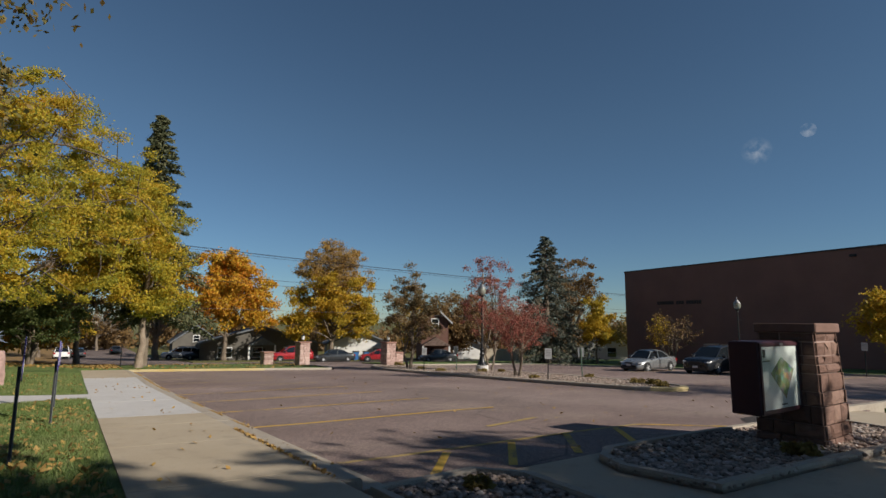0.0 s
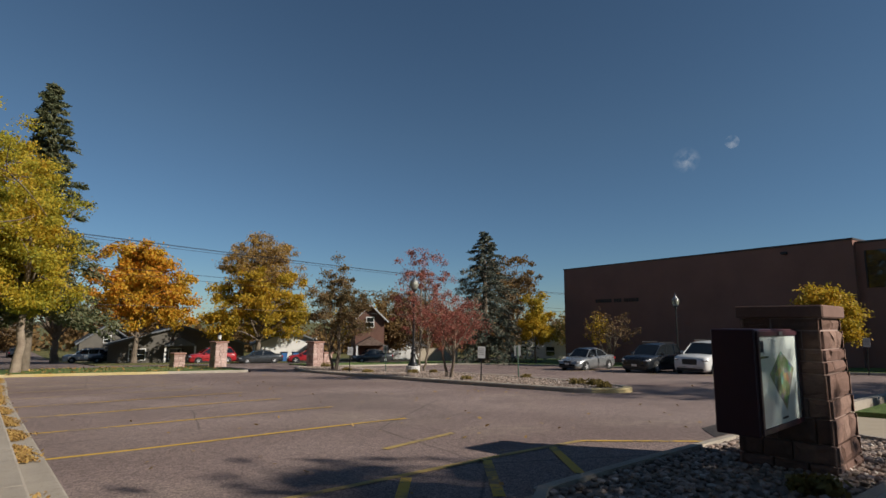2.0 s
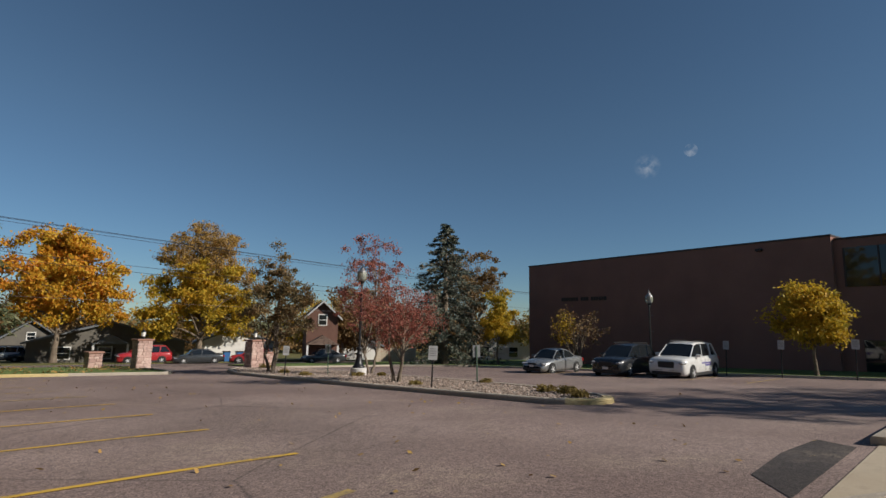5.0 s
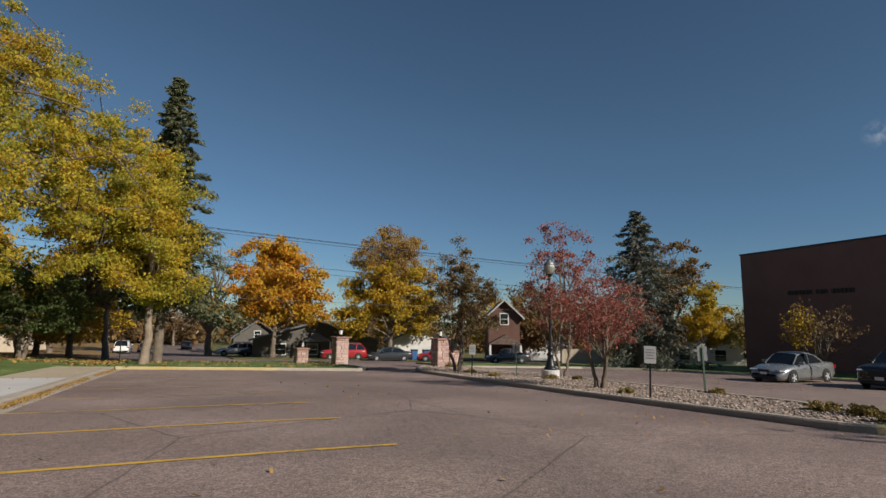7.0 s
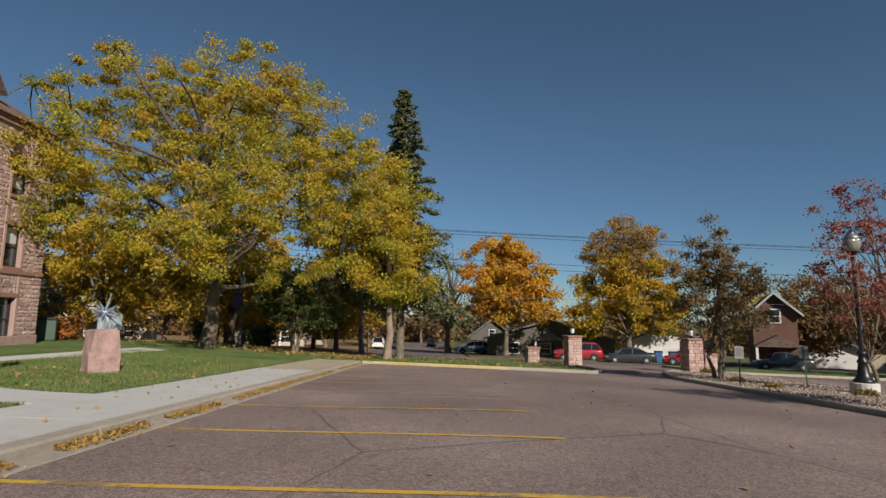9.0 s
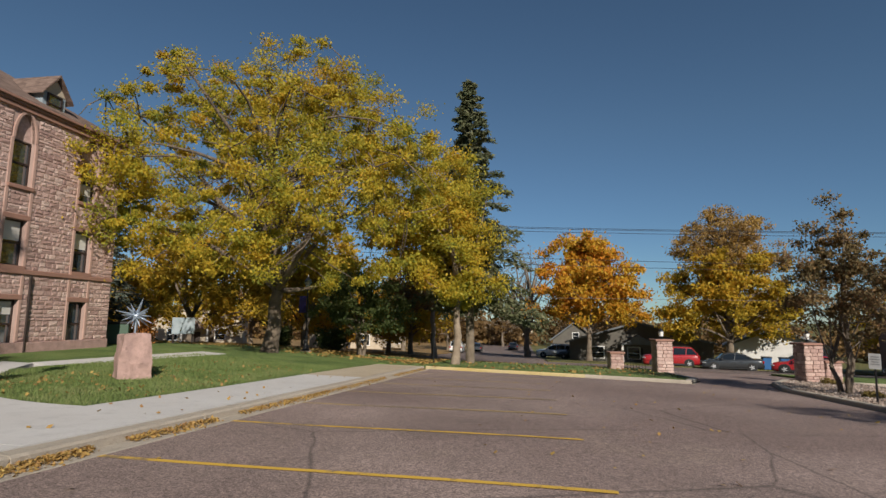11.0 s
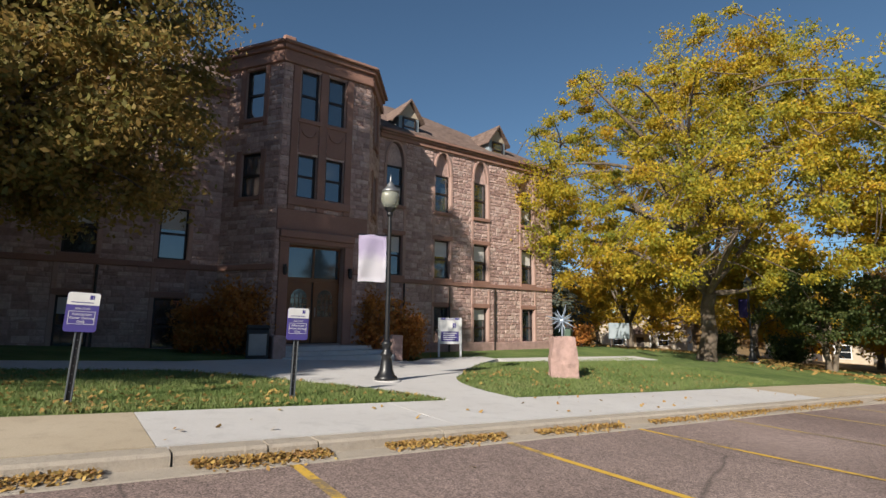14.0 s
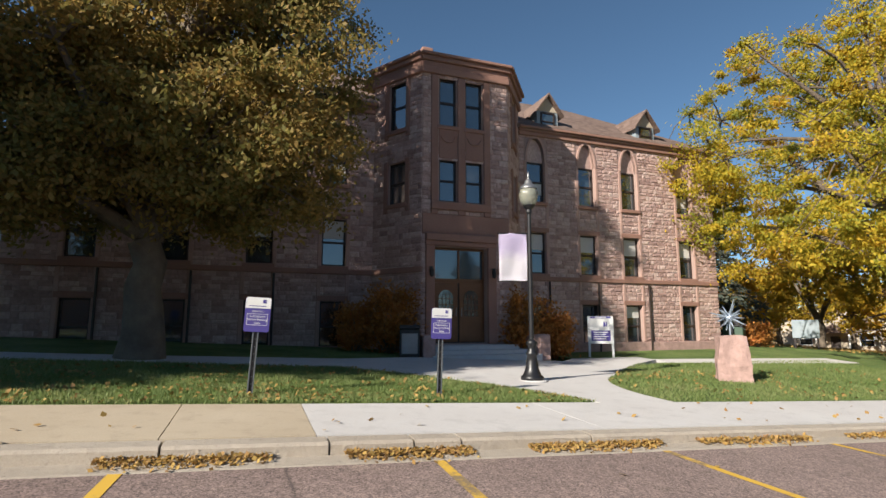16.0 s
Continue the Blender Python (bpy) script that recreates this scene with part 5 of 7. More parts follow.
# ---- gate piers ----
def pier(x, y, w, h, seed, lantern, label, yaw=0.0, name="gate_pier"):
    t = thing(name, pose(x, y, lot_z(x, y) + 0.08, 0, 0, yaw), label, "gate pier", "gate piers at the exit")
    r = random.Random(seed)
    part("core", boxed(-w / 2 + 0.04, w / 2 - 0.04, -w / 2 + 0.04, w / 2 - 0.04, -0.2, h - 0.02), M_MORTAR, t)
    z = 0.0
    while z < h - 0.05:
        ch = min(r.uniform(0.14, 0.24), h - z)
        for s in range(4):
            m = pose(0, 0, 0, 0, 0, 90 * s)
            a = -w / 2
            while a < w / 2 - 0.02:
                b = min(a + r.uniform(0.2, 0.45), w / 2)
                if w / 2 - b < 0.12:
                    b = w / 2
                bm = boxed(w / 2 - 0.08, w / 2 + r.uniform(0.0, 0.035), a + 0.008, b - 0.008, z + 0.008, z + ch - 0.008, 0.015, m)
                part("stone", bm, M_STONE, t)
                a = b
        z += ch
    part("cap", boxed(-w / 2 - 0.09, w / 2 + 0.09, -w / 2 - 0.09, w / 2 + 0.09, h, h + 0.12, 0.02), M_TRIM, t, "flat stone cap")
    if lantern:
        lt = part("lantern", lathe(bmesh.new(), [(0.1, 0), (0.05, 0.04), (0.05, 0.1), (0.13, 0.14), (0.14, 0.17)], 8, (0, 0, h + 0.12)), M_BLACK, t, "small post lantern")
        part("lantern_glass", lathe(bmesh.new(), [(0.12, 0), (0.16, 0.3)], 6, (0, 0, h + 0.29)), M_WHITE, lt, "frosted lantern glass")
        part("lantern_roof", lathe(bmesh.new(), [(0.19, 0), (0.1, 0.1), (0.03, 0.16), (0.02, 0.22)], 6, (0, 0, h + 0.59)), M_BLACK, lt)
    return t


pier(16.3, 44.6, 0.92, 1.86, 1, True, "square rough stone gate pier with a lantern", 8)
pier(13.95, 46.8, 0.8, 1.0, 2, False, "low rough stone end pier", 8)
pier(22.5, 40.7, 0.92, 1.86, 3, True, "square rough stone gate pier behind the crab apple", 8)
pier(23.9, 41.6, 0.8, 1.0, 4, False, "low rough stone end pier by the island", 8)
fence = thing("iron_fence", grd(14.3, 46.6, lot_z, 0.1), "short black iron railing between two piers", "fence")
for i in range(9):
    part("picket", rod(bmesh.new(), (0.15 * i, -0.14 * i, 0), (0.15 * i, -0.14 * i, 0.75), 0.012, seg=5), M_BLACK, fence)
for zz in (0.12, 0.68):
    part("rail", rod(bmesh.new(), (-0.1, 0.1, zz), (1.5, -1.35, zz), 0.015, seg=5), M_BLACK, fence)


# ---- lamps ----
def lamp_post(x, y, z, label, scale=1.0, banner=None, footing=0.0, head="acorn"):
    t = thing("street_lamp", pose(x, y, z), label, "street lamp", "lamp posts of the campus")
    t.scale = (scale, scale, scale)
    if footing:
        part("footing", lathe(bmesh.new(), [(0.33, -0.15), (0.33, footing - 0.02), (0.3, footing)], 18), M_CONC_NEW, t, "round concrete footing")
    f = footing
    part("base", lathe(bmesh.new(), [(0.25, f), (0.25, f + 0.06), (0.2, f + 0.1), (0.15, f + 0.22), (0.12, f + 0.4), (0.105, f + 0.5), (0.13, f + 0.53), (0.13, f + 0.57), (0.09, f + 0.62), (0.085, f + 0.72), (0.115, f + 0.76), (0.115, f + 0.8), (0.06, f + 0.86)], 20), M_BLACK, t, smooth=True)
    bm = bmesh.new()
    n = 16
    lo, hi = [], []
    for i in range(n):
        a = 6.28318 * i / n
        r = 1.0 if i % 2 else 0.86
        lo.append(bm.verts.new((0.056 * r * math.cos(a), 0.056 * r * math.sin(a), f + 0.84)))
        hi.append(bm.verts.new((0.044 * r * math.cos(a), 0.044 * r * math.sin(a), 3.7)))
    for i in range(n):
        bm.faces.new((lo[i], lo[(i + 1) % n], hi[(i + 1) % n], hi[i]))
    part("pole", bm, M_BLACK, t, "fluted black pole")
    head_ob = part("fitter", lathe(bmesh.new(), [(0.045, 3.66), (0.07, 3.7), (0.06, 3.76), (0.12, 3.82), (0.14, 3.86)], 16), M_BLACK, t)
    part("globe", lathe(bmesh.new(), [(0.13, 3.85), (0.19, 3.96), (0.215, 4.08), (0.2, 4.2), (0.17, 4.25)], 20), M_GLOBE, t, "ribbed glass acorn globe", smooth=True)
    part("cap", lathe(bmesh.new(), [(0.2, 4.22), (0.205, 4.25), (0.15, 4.31), (0.09, 4.38), (0.085, 4.42), (0.04, 4.46), (0.02, 4.5), (0.03, 4.54), (0.006, 4.66)], 20), M_STEEL, t, "pale metal cap with finial", smooth=True)
    if banner:
        yaw, lo_z, hi_z, wd, mats = banner
        m = pose(0, 0, 0, 0, 0, yaw)
        for zz in (lo_z, hi_z):
            bm = rod(bmesh.new(), (0, 0, zz), (wd + 0.1, 0, zz), 0.012, seg=6)
            bmesh.ops.transform(bm, matrix=m, verts=bm.verts[:])
            part("arm", bm, M_BLACK, t)
        if mats:
            bm = bmesh.new()
            rows = []
            for j in range(9):
                zz = lo_z + (hi_z - lo_z) * j / 8
                rows.append([bm.verts.new((0.07 + wd * i / 8, 0.02 * math.sin(i * 0.9 + j * 0.5) + 0.03 * math.sin(j * 0.4), zz)) for i in range(9)])
            for j in range(8):
                for i in range(8):
                    fc = bm.faces.new((rows[j][i], rows[j][i + 1], rows[j + 1][i + 1], rows[j + 1][i]))
            r = bmesh.ops.solidify(bm, geom=bm.faces[:], thickness=0.006)
            bmesh.ops.transform(bm, matrix=m, verts=bm.verts[:])
            part("banner", bm, mats, t, "lilac and white fabric banner", smooth=True)
    return t


kb = Nodes("lilac fading to white cloth")
sep = kb.n("ShaderNodeSeparateXYZ", Vector=kb.coord)
grad = kb.ramp(kb.n("ShaderNodeMapRange", Value=sep.outputs[2]).outputs[0], [(0.0, (0, 0, 0)), (1.0, (1, 1, 1))])
mrn = [n for n in kb.t.nodes if n.bl_idname == "ShaderNodeMapRange"][0]
mrn.inputs[1].default_value, mrn.inputs[2].default_value = 2.2, 3.2
kcol = kb.mix(kb.grey(kb.mix(0.35, grad, kb.noise(2.2, 3)), 0.45, 0.62), (0.74, 0.71, 0.76), (0.56, 0.49, 0.66))
kb.bump(kb.noise(160, 2), 0.1, 0.002)
M_BANNER = kb.set(Base_Color=kcol, Roughness=0.85)
kg = Nodes("ribbed lamp glass")
kg.bump(kg.n("ShaderNodeTexWave", Vector=kg.coord, Scale=14.0).outputs["Fac"], 0.4, 0.01)
M_GLOBE = kg.set(Base_Color=(0.5, 0.51, 0.42), Roughness=0.22, Transmission_Weight=0.6)

lamp_post(-2.0, 17.42, lawn_z(-2.0, 17.42) + 0.01, "black lamp post with acorn globe and lilac banner beside the path", 1.0, (-109, 2.15, 3.22, 0.62, M_BANNER), 0.02)
lamp_post(21.1, 26.1, lot_z(21.1, 26.1) + 0.1, "black lamp post on a concrete footing in the gravel", 1.22, (120, 3.0, 3.3, 0.4, None), 0.3)
lamp_post(35.8, 17.6, lot_z(35.8, 17.6), "black lamp post beside the brick building", 1.06, (0, 2.3, 3.2, 0.35, None), 0.1)
lamp_post(-4.9, 41.2, lawn_z(-4.9, 41.2), "black lamp post with a small dark banner under the trees", 1.0, (180, 2.3, 3.3, 0.45, M_PURPLE), 0.05)


# ---- signs ----
def words(text, size, m, material, parent, name="lettering"):
    cu = bpy.data.curves.new(name, "FONT")
    cu.body, cu.size, cu.align_x, cu.align_y, cu.extrude = text, size, "CENTER", "CENTER", 0.0008
    ob = new(name, cu)
    bpy.context.view_layer.update()
    me = bpy.data.meshes.new_from_object(ob.evaluated_get(bpy.context.evaluated_depsgraph_get()))
    bpy.data.objects.remove(ob)
    me.materials.clear()
    me.materials.append(material)
    me.transform(m)
    o = new(name, me)
    o.parent = parent
    return o


def rounded(w, h, r, n=4):
    pts = []
    for cx, cy, a0 in ((w / 2 - r, h / 2 - r, 0), (-w / 2 + r, h / 2 - r, 90), (-w / 2 + r, -h / 2 + r, 180), (w / 2 - r, -h / 2 + r, 270)):
        pts += [(cx + r * math.cos(radians(a0 + 90 * i / n)), cy + r * math.sin(radians(a0 + 90 * i / n))) for i in range(n + 1)]
    return pts


STAND = Matrix(((1, 0, 0, 0), (0, 0, -1, 0), (0, 1, 0, 0), (0, 0, 0, 1)))  # flat outline stood upright, facing -y


M_POST = paint("dark grey post enamel", (0.1, 0.11, 0.12), 0.4)


def parking_sign(x, y, yaw, lean, label):
    z = lawn_z(x, y)
    t = thing("parking_sign", pose(x, y, z, 0, lean, yaw), label, "sign", "visitor parking signs")
    t.scale = (1.14, 1.14, 1.1)
    pst = part("post", boxed(-0.036, 0.036, -0.006, 0.016, -0.3, 1.0), M_BLACK, t, "black steel channel post")
    for s in (-0.03, 0.03):
        part("flange", boxed(s - 0.009, s + 0.009, -0.017, -0.006, -0.3, 1.0, 0.003), M_POST, pst, "paler edge of the channel post")
    for i in range(9):
        part("bolt_hole", rod(bmesh.new(), (0, -0.0065, 0.1 * i + 0.05), (0, -0.008, 0.1 * i + 0.05), 0.006, seg=6), M_STEEL, pst)
    pl = part("plate", prism(bmesh.new(), rounded(0.32, 0.47, 0.03), 0.02, 0.03, pose(0, 0, 1.08) @ STAND), M_PURPLE, t, "violet and white sign plate")
    top = [p for p in rounded(0.316, 0.466, 0.03) if p[1] > 0.0]
    part("white_band", prism(bmesh.new(), [(0.158, 0.085)] + top + [(-0.158, 0.085)], 0.03, 0.032, pose(0, 0, 1.08) @ STAND), M_WHITE, pl)
    bm = bmesh.new()
    box(bm, 0.055, 0.085, -0.034, -0.032, 1.235, 1.285)
    box(bm, 0.09, 0.1, -0.034, -0.032, 1.235, 1.285)
    box(bm, -0.12, 0.1, -0.034, -0.032, 1.19, 1.2)
    part("emblem", bm, M_PURPLE, pl)
    for i, (tx, sz, zz) in enumerate((("WELCOME", 0.03, 1.12), ("Admissions", 0.042, 1.055), ("Visitor Parking", 0.042, 1.01), ("Only", 0.042, 0.965))):
        words(tx, sz, pose(0, -0.031, zz) @ STAND, M_WHITE, pl)
    bm = bmesh.new()
    for q in ((-0.13, 0.13, 1.085, 1.09), (-0.13, 0.13, 0.935, 0.94), (-0.13, -0.125, 0.935, 1.09), (0.125, 0.13, 0.935, 1.09)):
        box(bm, q[0], q[1], -0.033, -0.031, q[2], q[3])
    part("border", bm, M_WHITE, pl)
    return t


parking_sign(-0.2, 11.67, 91, 2.8, "leaning violet visitor parking sign on twin black posts")
parking_sign(-0.22, 14.65, 92, 1.5, "violet visitor parking sign on twin black posts beside the path")
parking_sign(-0.48, 7.98, 93, 4.5, "leaning violet visitor parking sign near the start of the path")


def small_sign(x, y, yaw, label, post=1.35, white=True, z=None):
    t = thing("lot_sign", pose(x, y, (lot_z(x, y) + 0.1) if z is None else z, 0, 1.5, yaw), label, "sign", "small parking signs")
    part("post", boxed(-0.025, 0.025, -0.02, 0.02, -0.2, post, 0.004), M_BLACK if white else M_GREENPOST, t)
    pl = part("plate", prism(bmesh.new(), rounded(0.3, 0.46, 0.02), 0.021, 0.027, pose(0, 0, post - 0.2) @ STAND), M_SIGNGREY if white else M_STEEL, t, "grey-white sign plate")
    if white:
        bm = bmesh.new()
        for i, wd in enumerate((0.2, 0.24, 0.18, 0.22)):
            box(bm, -wd / 2, wd / 2, -0.031, -0.028, post - 0.08 - 0.075 * i, post - 0.055 - 0.075 * i)
        part("writing", bm, M_STEEL, pl)
    return t


M_SIGNGREY = paint("weathered white sign", (0.45, 0.45, 0.45), 0.6)
M_GREENPOST = paint("green steel post", (0.05, 0.09, 0.06), 0.6)
small_sign(17.45, 16.95, -45, "white lot sign on a dark post in the gravel")
small_sign(20.7, 17.8, 150, "back of a steel lot sign on a green post", 1.4, False)
small_sign(20.6, 28.1, 150, "back of a steel lot sign near the lamp", 1.5, False)
small_sign(18.4, 28.6, -40, "narrow lot sign on a dark post", 1.4)
for q, (sx, sy) in enumerate(((36.9, 13.9), (36.6, 11.2), (36.2, 8.1))):
    small_sign(sx, sy, -90, "pale bay sign along the kerb of the brick building", 1.75)
post = solid("marker_post", rod(bmesh.new(), (0, 0, -0.2), (0, 0, 1.6), 0.03, seg=8), M_BLACK, "thin dark post at the corner of the lot", "post", at=pose(2.77, 41.9, lot_z(2.77, 41.9) + 0.1))

# information board before the wing
board = thing("notice_board", pose(-8.2, 23.8, lawn_z(-8.2, 23.8), 0, 0, 62), "white and violet campus notice board on two legs", "sign")
for s in (-0.42, 0.42):
    part("leg", boxed(s - 0.04, s + 0.04, -0.04, 0.04, -0.2, 1.5, 0.006), M_WHITE, board)
bp = part("panel", boxed(-0.4, 0.4, -0.035, 0.035, 0.5, 1.5, 0.006), M_WHITE, board)
bm = boxed(-0.37, 0.37, -0.041, -0.036, 1.42, 1.49)
part("header", bm, M_PURPLE, bp)
part("field", boxed(-0.34, 0.34, -0.041, -0.036, 0.6, 0.98), M_PURPLE, bp)
bm = bmesh.new()
for i in range(4):
    box(bm, -0.26, 0.26 - 0.08 * (i % 2), -0.044, -0.042, 0.9 - 0.08 * i, 0.93 - 0.08 * i)
part("writing", bm, M_WHITE, bp)
part("heading", boxed(-0.2, 0.2, -0.044, -0.042, 1.44, 1.47), M_WHITE, bp)
bm = boxed(0.1, 0.17, -0.041, -0.036, 1.12, 1.3)
box(bm, 0.19, 0.23, -0.041, -0.036, 1.12, 1.3)
part("emblem", bm, M_PURPLE, bp)

# litter bin by the door
lb = thing("litter_bin", pose(-7.3, 16.2, lawn_z(-7.3, 16.2), 0, 0, 75), "dark square litter bin with a grey panel beside the steps", "litter bin")
part("body", boxed(-0.3, 0.3, -0.3, 0.3, 0, 0.82, 0.02), M_PLASTIC, lb)
part("lid", boxed(-0.32, 0.32, -0.32, 0.32, 0.82, 0.95, 0.04), M_PLASTIC, lb)
part("panel", boxed(-0.24, 0.24, -0.315, -0.3, 0.1, 0.7, 0.005), M_STEEL, lb, "pebbled grey panel")
shrub(grd(-8.35, 20.95, lawn_z), "rust-red autumn bush beside the entrance", 1.15, 1.15, L_RUST, 7000, 0.13, 41)
shrub(grd(-8.1, 21.7, lawn_z), "rust-red autumn bush beside the notice board", 0.7, 0.8, L_RUST, 4500, 0.13, 42)
shrub(grd(-8.6, 15.9, lawn_z), "orange-brown bush in the tower's corner", 1.0, 1.05, L_RUST, 5000, 0.13, 43)
shrub(grd(-9.0, 14.9, lawn_z), "dark rust bush against the wall", 0.7, 0.75, L_RUST, 4000, 0.13, 44)
shrub(grd(-11.4, 35.5, lawn_z), "dry orange shrub at the building's corner", 0.7, 0.6, L_RUST, 2500, 0.13, 45)
for i, (sx, sy, rx) in enumerate(((-10, 48.5, 1.1), (-5.6, 47.5, 1.1))):
    shrub(grd(sx, sy, lawn_z), "dark green clipped bush under the trees", rx, 0.85, L_GREEN, 2600, 0.2, 46 + i)
for i, (sx, sy, rx) in enumerate(((18.6, 12.5, 0.3), (17.8, 11.6, 0.28), (18.9, 13.4, 0.3), (19.3, 12.8, 0.25), (18.0, 18.4, 0.22), (20.9, 17.5, 0.25), (8.0, 3.25, 0.2), (20.4, 25.2, 0.3), (18.9, 27.4, 0.3), (21.4, 24.6, 0.25), (3.6, 4.5, 0.12), (19.4, 30.5, 0.3), (22.4, 38.5, 0.5))):
    shrub(grd(sx, sy, lot_z, 0.06), "low dry yellow ornamental grass tuft in the stones", rx, rx * 0.4, L_DRY, 700, 0.1, 60 + i, "grass_tuft", 5, category="plant")

# ---- rock with star ----
rock = thing("memorial_rock", pose(-2.25, 23.45, lawn_z(-2.25, 23.45), 0, 0, 55), "rough pink granite block with a steel star on top", "sculpture")
bm = bmesh.new()
bmesh.ops.create_cube(bm, size=1.0)
bmesh.ops.subdivide_edges(bm, edges=bm.edges[:], cuts=7, use_grid_fill=True)
for v in bm.verts:
    x, y, z = v.co
    wide = 1.02 - 0.2 * (z + 0.5)
    v.co = Vector((x * 0.78 * wide, y * 0.58 * wide, (z + 0.5) * 1.22 - 0.08))
    v.co += Vector(noise.noise_vector(v.co * 2.3)) * 0.07 + Vector(noise.noise_vector(v.co * 7)) * 0.018
part("block", bm, M_PINK, rock, "rough split pink granite")
bm = bmesh.new()
bmesh.ops.create_icosphere(bm, subdivisions=2, radius=0.12, matrix=Matrix.Translation((0, 0, 1.62)))
star = part("star", bm, M_CHROME, rock, "spiky stainless steel star")
part("stem", rod(bmesh.new(), (0, 0, 1.05), (0, 0, 1.6), 0.025), M_CHROME, rock)
for i in range(26):
    zz = 1 - 2 * (i + 0.5) / 26
    r_ = math.sqrt(1 - zz * zz)
    d = Vector((r_ * math.cos(i * 2.4), r_ * math.sin(i * 2.4), zz))
    part("spike", rod(bmesh.new(), Vector((0, 0, 1.62)) + d * 0.08, Vector((0, 0, 1.62)) + d * (0.5 if i % 3 == 0 else 0.36), 0.04, 0.003, 4), M_CHROME, star)

# ---- sign pillar with map cabinet ----
PZ = lot_z(9.35, 3.75) + 0.05
pil = thing("sign_pillar", pose(9.37, 3.73, PZ), "tapering rough stone sign pillar in the stone bed", "pillar")
HP = 1.62 - PZ
part("core", prism(bmesh.new(), [(-0.38, -0.38), (0.38, -0.38), (0.38, 0.38), (-0.38, 0.38)], -0.2, HP - 0.14), M_MORTAR, pil)
rr = random.Random(8)
M_PILLAR = stone_mat("brown pillar stone", [(0.0, (0.15, 0.085, 0.065)), (0.5, (0.2, 0.12, 0.095)), (1.0, (0.26, 0.165, 0.13))])
M_CAP = surface("brown stone cap", (0.16, 0.09, 0.07), (0.21, 0.125, 0.1), 0.85, 1.5, 20)
z = 0.0
while z < HP - 0.17:
    ch = min(rr.choice((0.13, 0.2, 0.26)), HP - 0.14 - z)
    w = 0.4 + 0.09 * (1 - z / HP)
    for s in range(4):
        a = -w
        while a < w - 0.02:
            b = min(a + rr.uniform(0.22, 0.5), w)
            if w - b < 0.14:
                b = w
            m = pose(0, 0, 0, 0, 0, 90 * s)
            bv, bf = block_geo(a, b, z, z + ch, 0.034)
            ob = raw("stone", [m @ Vector((x + w - 0.055, y, zz)) for x, y, zz in bv], bf, M_PILLAR, pil)
            a = b
    z += ch
part("cap", boxed(-0.44, 0.44, -0.44, 0.44, HP - 0.14, HP, 0.015), M_CAP, pil, "thick flat sandstone cap")
cab = thing("map_cabinet", pose(8.33, 3.76, 0), "dark metal display cabinet holding a campus map", "notice board")
part("case", boxed(-0.62, 0.64, -0.2, 0.2, 0.36, 1.36, 0.012), M_DARKBOX, cab)
bm = bmesh.new()
for q in ((-0.6, 0.62, 0.38, 0.43), (-0.6, 0.62, 1.29, 1.34), (-0.6, -0.55, 0.43, 1.29), (0.57, 0.62, 0.43, 1.29)):
    box(bm, q[0], q[1], -0.222, -0.2, q[2], q[3], 0.004)
dr = part("door", bm, M_DARKBOX, cab)
mp = part("poster", boxed(-0.55, 0.57, -0.206, -0.201, 0.43, 1.29), paint("pale green-white poster", (0.66, 0.72, 0.68), 0.4), cab, "pale poster with a diagonal map")
km = Nodes("campus map print")
kv = km.n("ShaderNodeTexVoronoi", Vector=km.coord, Scale=14.0).outputs["Color"]
M_MAP = km.set(Base_Color=km.mix(km.grey(km.noise(6, 4), 0.4, 0.6), (0.1, 0.14, 0.05), km.mix(0.3, (0.2, 0.22, 0.12), kv)), Roughness=0.5)
turn = Matrix(((1, 0, 0, 0), (0, 0, -1, 0), (0, 1, 0, 0), (0, 0, 0, 1)))
part("map", prism(bmesh.new(), [(0.05, 1.14), (-0.3, 0.92), (0.12, 0.55), (0.42, 0.95)][::-1], 0.207, 0.209, turn), M_MAP, mp, "diagonal green campus map")
bm = boxed(-0.5, -0.42, -0.209, -0.206, 1.14, 1.25)
box(bm, -0.5, -0.3, -0.209, -0.206, 1.08, 1.1)
box(bm, -0.02, 0.14, -0.209, -0.206, 0.47, 0.49)
part("emblem", bm, M_PLASTIC, mp)
kp = Nodes("clear cabinet glass")
clear = kp.n("ShaderNodeBsdfTransparent")
shine = kp.n("ShaderNodeBsdfGlossy", Roughness=0.03)
both = kp.t.nodes.new("ShaderNodeMixShader")
both.inputs[0].default_value = 0.06
kp.t.links.new(clear.outputs[0], both.inputs[1])
kp.t.links.new(shine.outputs[0], both.inputs[2])
kp.t.links.new(both.outputs[0], kp.o.inputs[0])
pane = part("pane", boxed(-0.55, 0.57, -0.216, -0.212, 0.43, 1.29), kp.m, dr)
pane.visible_shadow = False
part("latch", boxed(-0.02, 0.08, -0.23, -0.22, 1.295, 1.335), M_STEEL, cab, "steel latch")

# small board and green box beyond the wing
lawn_board = thing("lawn_board", pose(-11.6, 39.2, lawn_z(-11.6, 39.2), 0, 0, 35), "pale grey-green board on two legs under the trees", "sign")
for bs in (-0.5, 0.5):
    part("leg", boxed(bs - 0.04, bs + 0.04, -0.03, 0.03, -0.2, 1.5), M_FRAME, lawn_board)
part("panel", boxed(-0.6, 0.6, -0.06, -0.03, 0.55, 1.5, 0.01), M_SLATE, lawn_board)
gb = thing("waste_bin", pose(-11.6, 34.2, lawn_z(-11.6, 34.2), 0, 0, 30), "dark green waste bin at the building's corner", "waste bin")
part("body", boxed(-0.45, 0.45, -0.35, 0.35, 0, 0.95, 0.03), M_GREENPOST, gb)
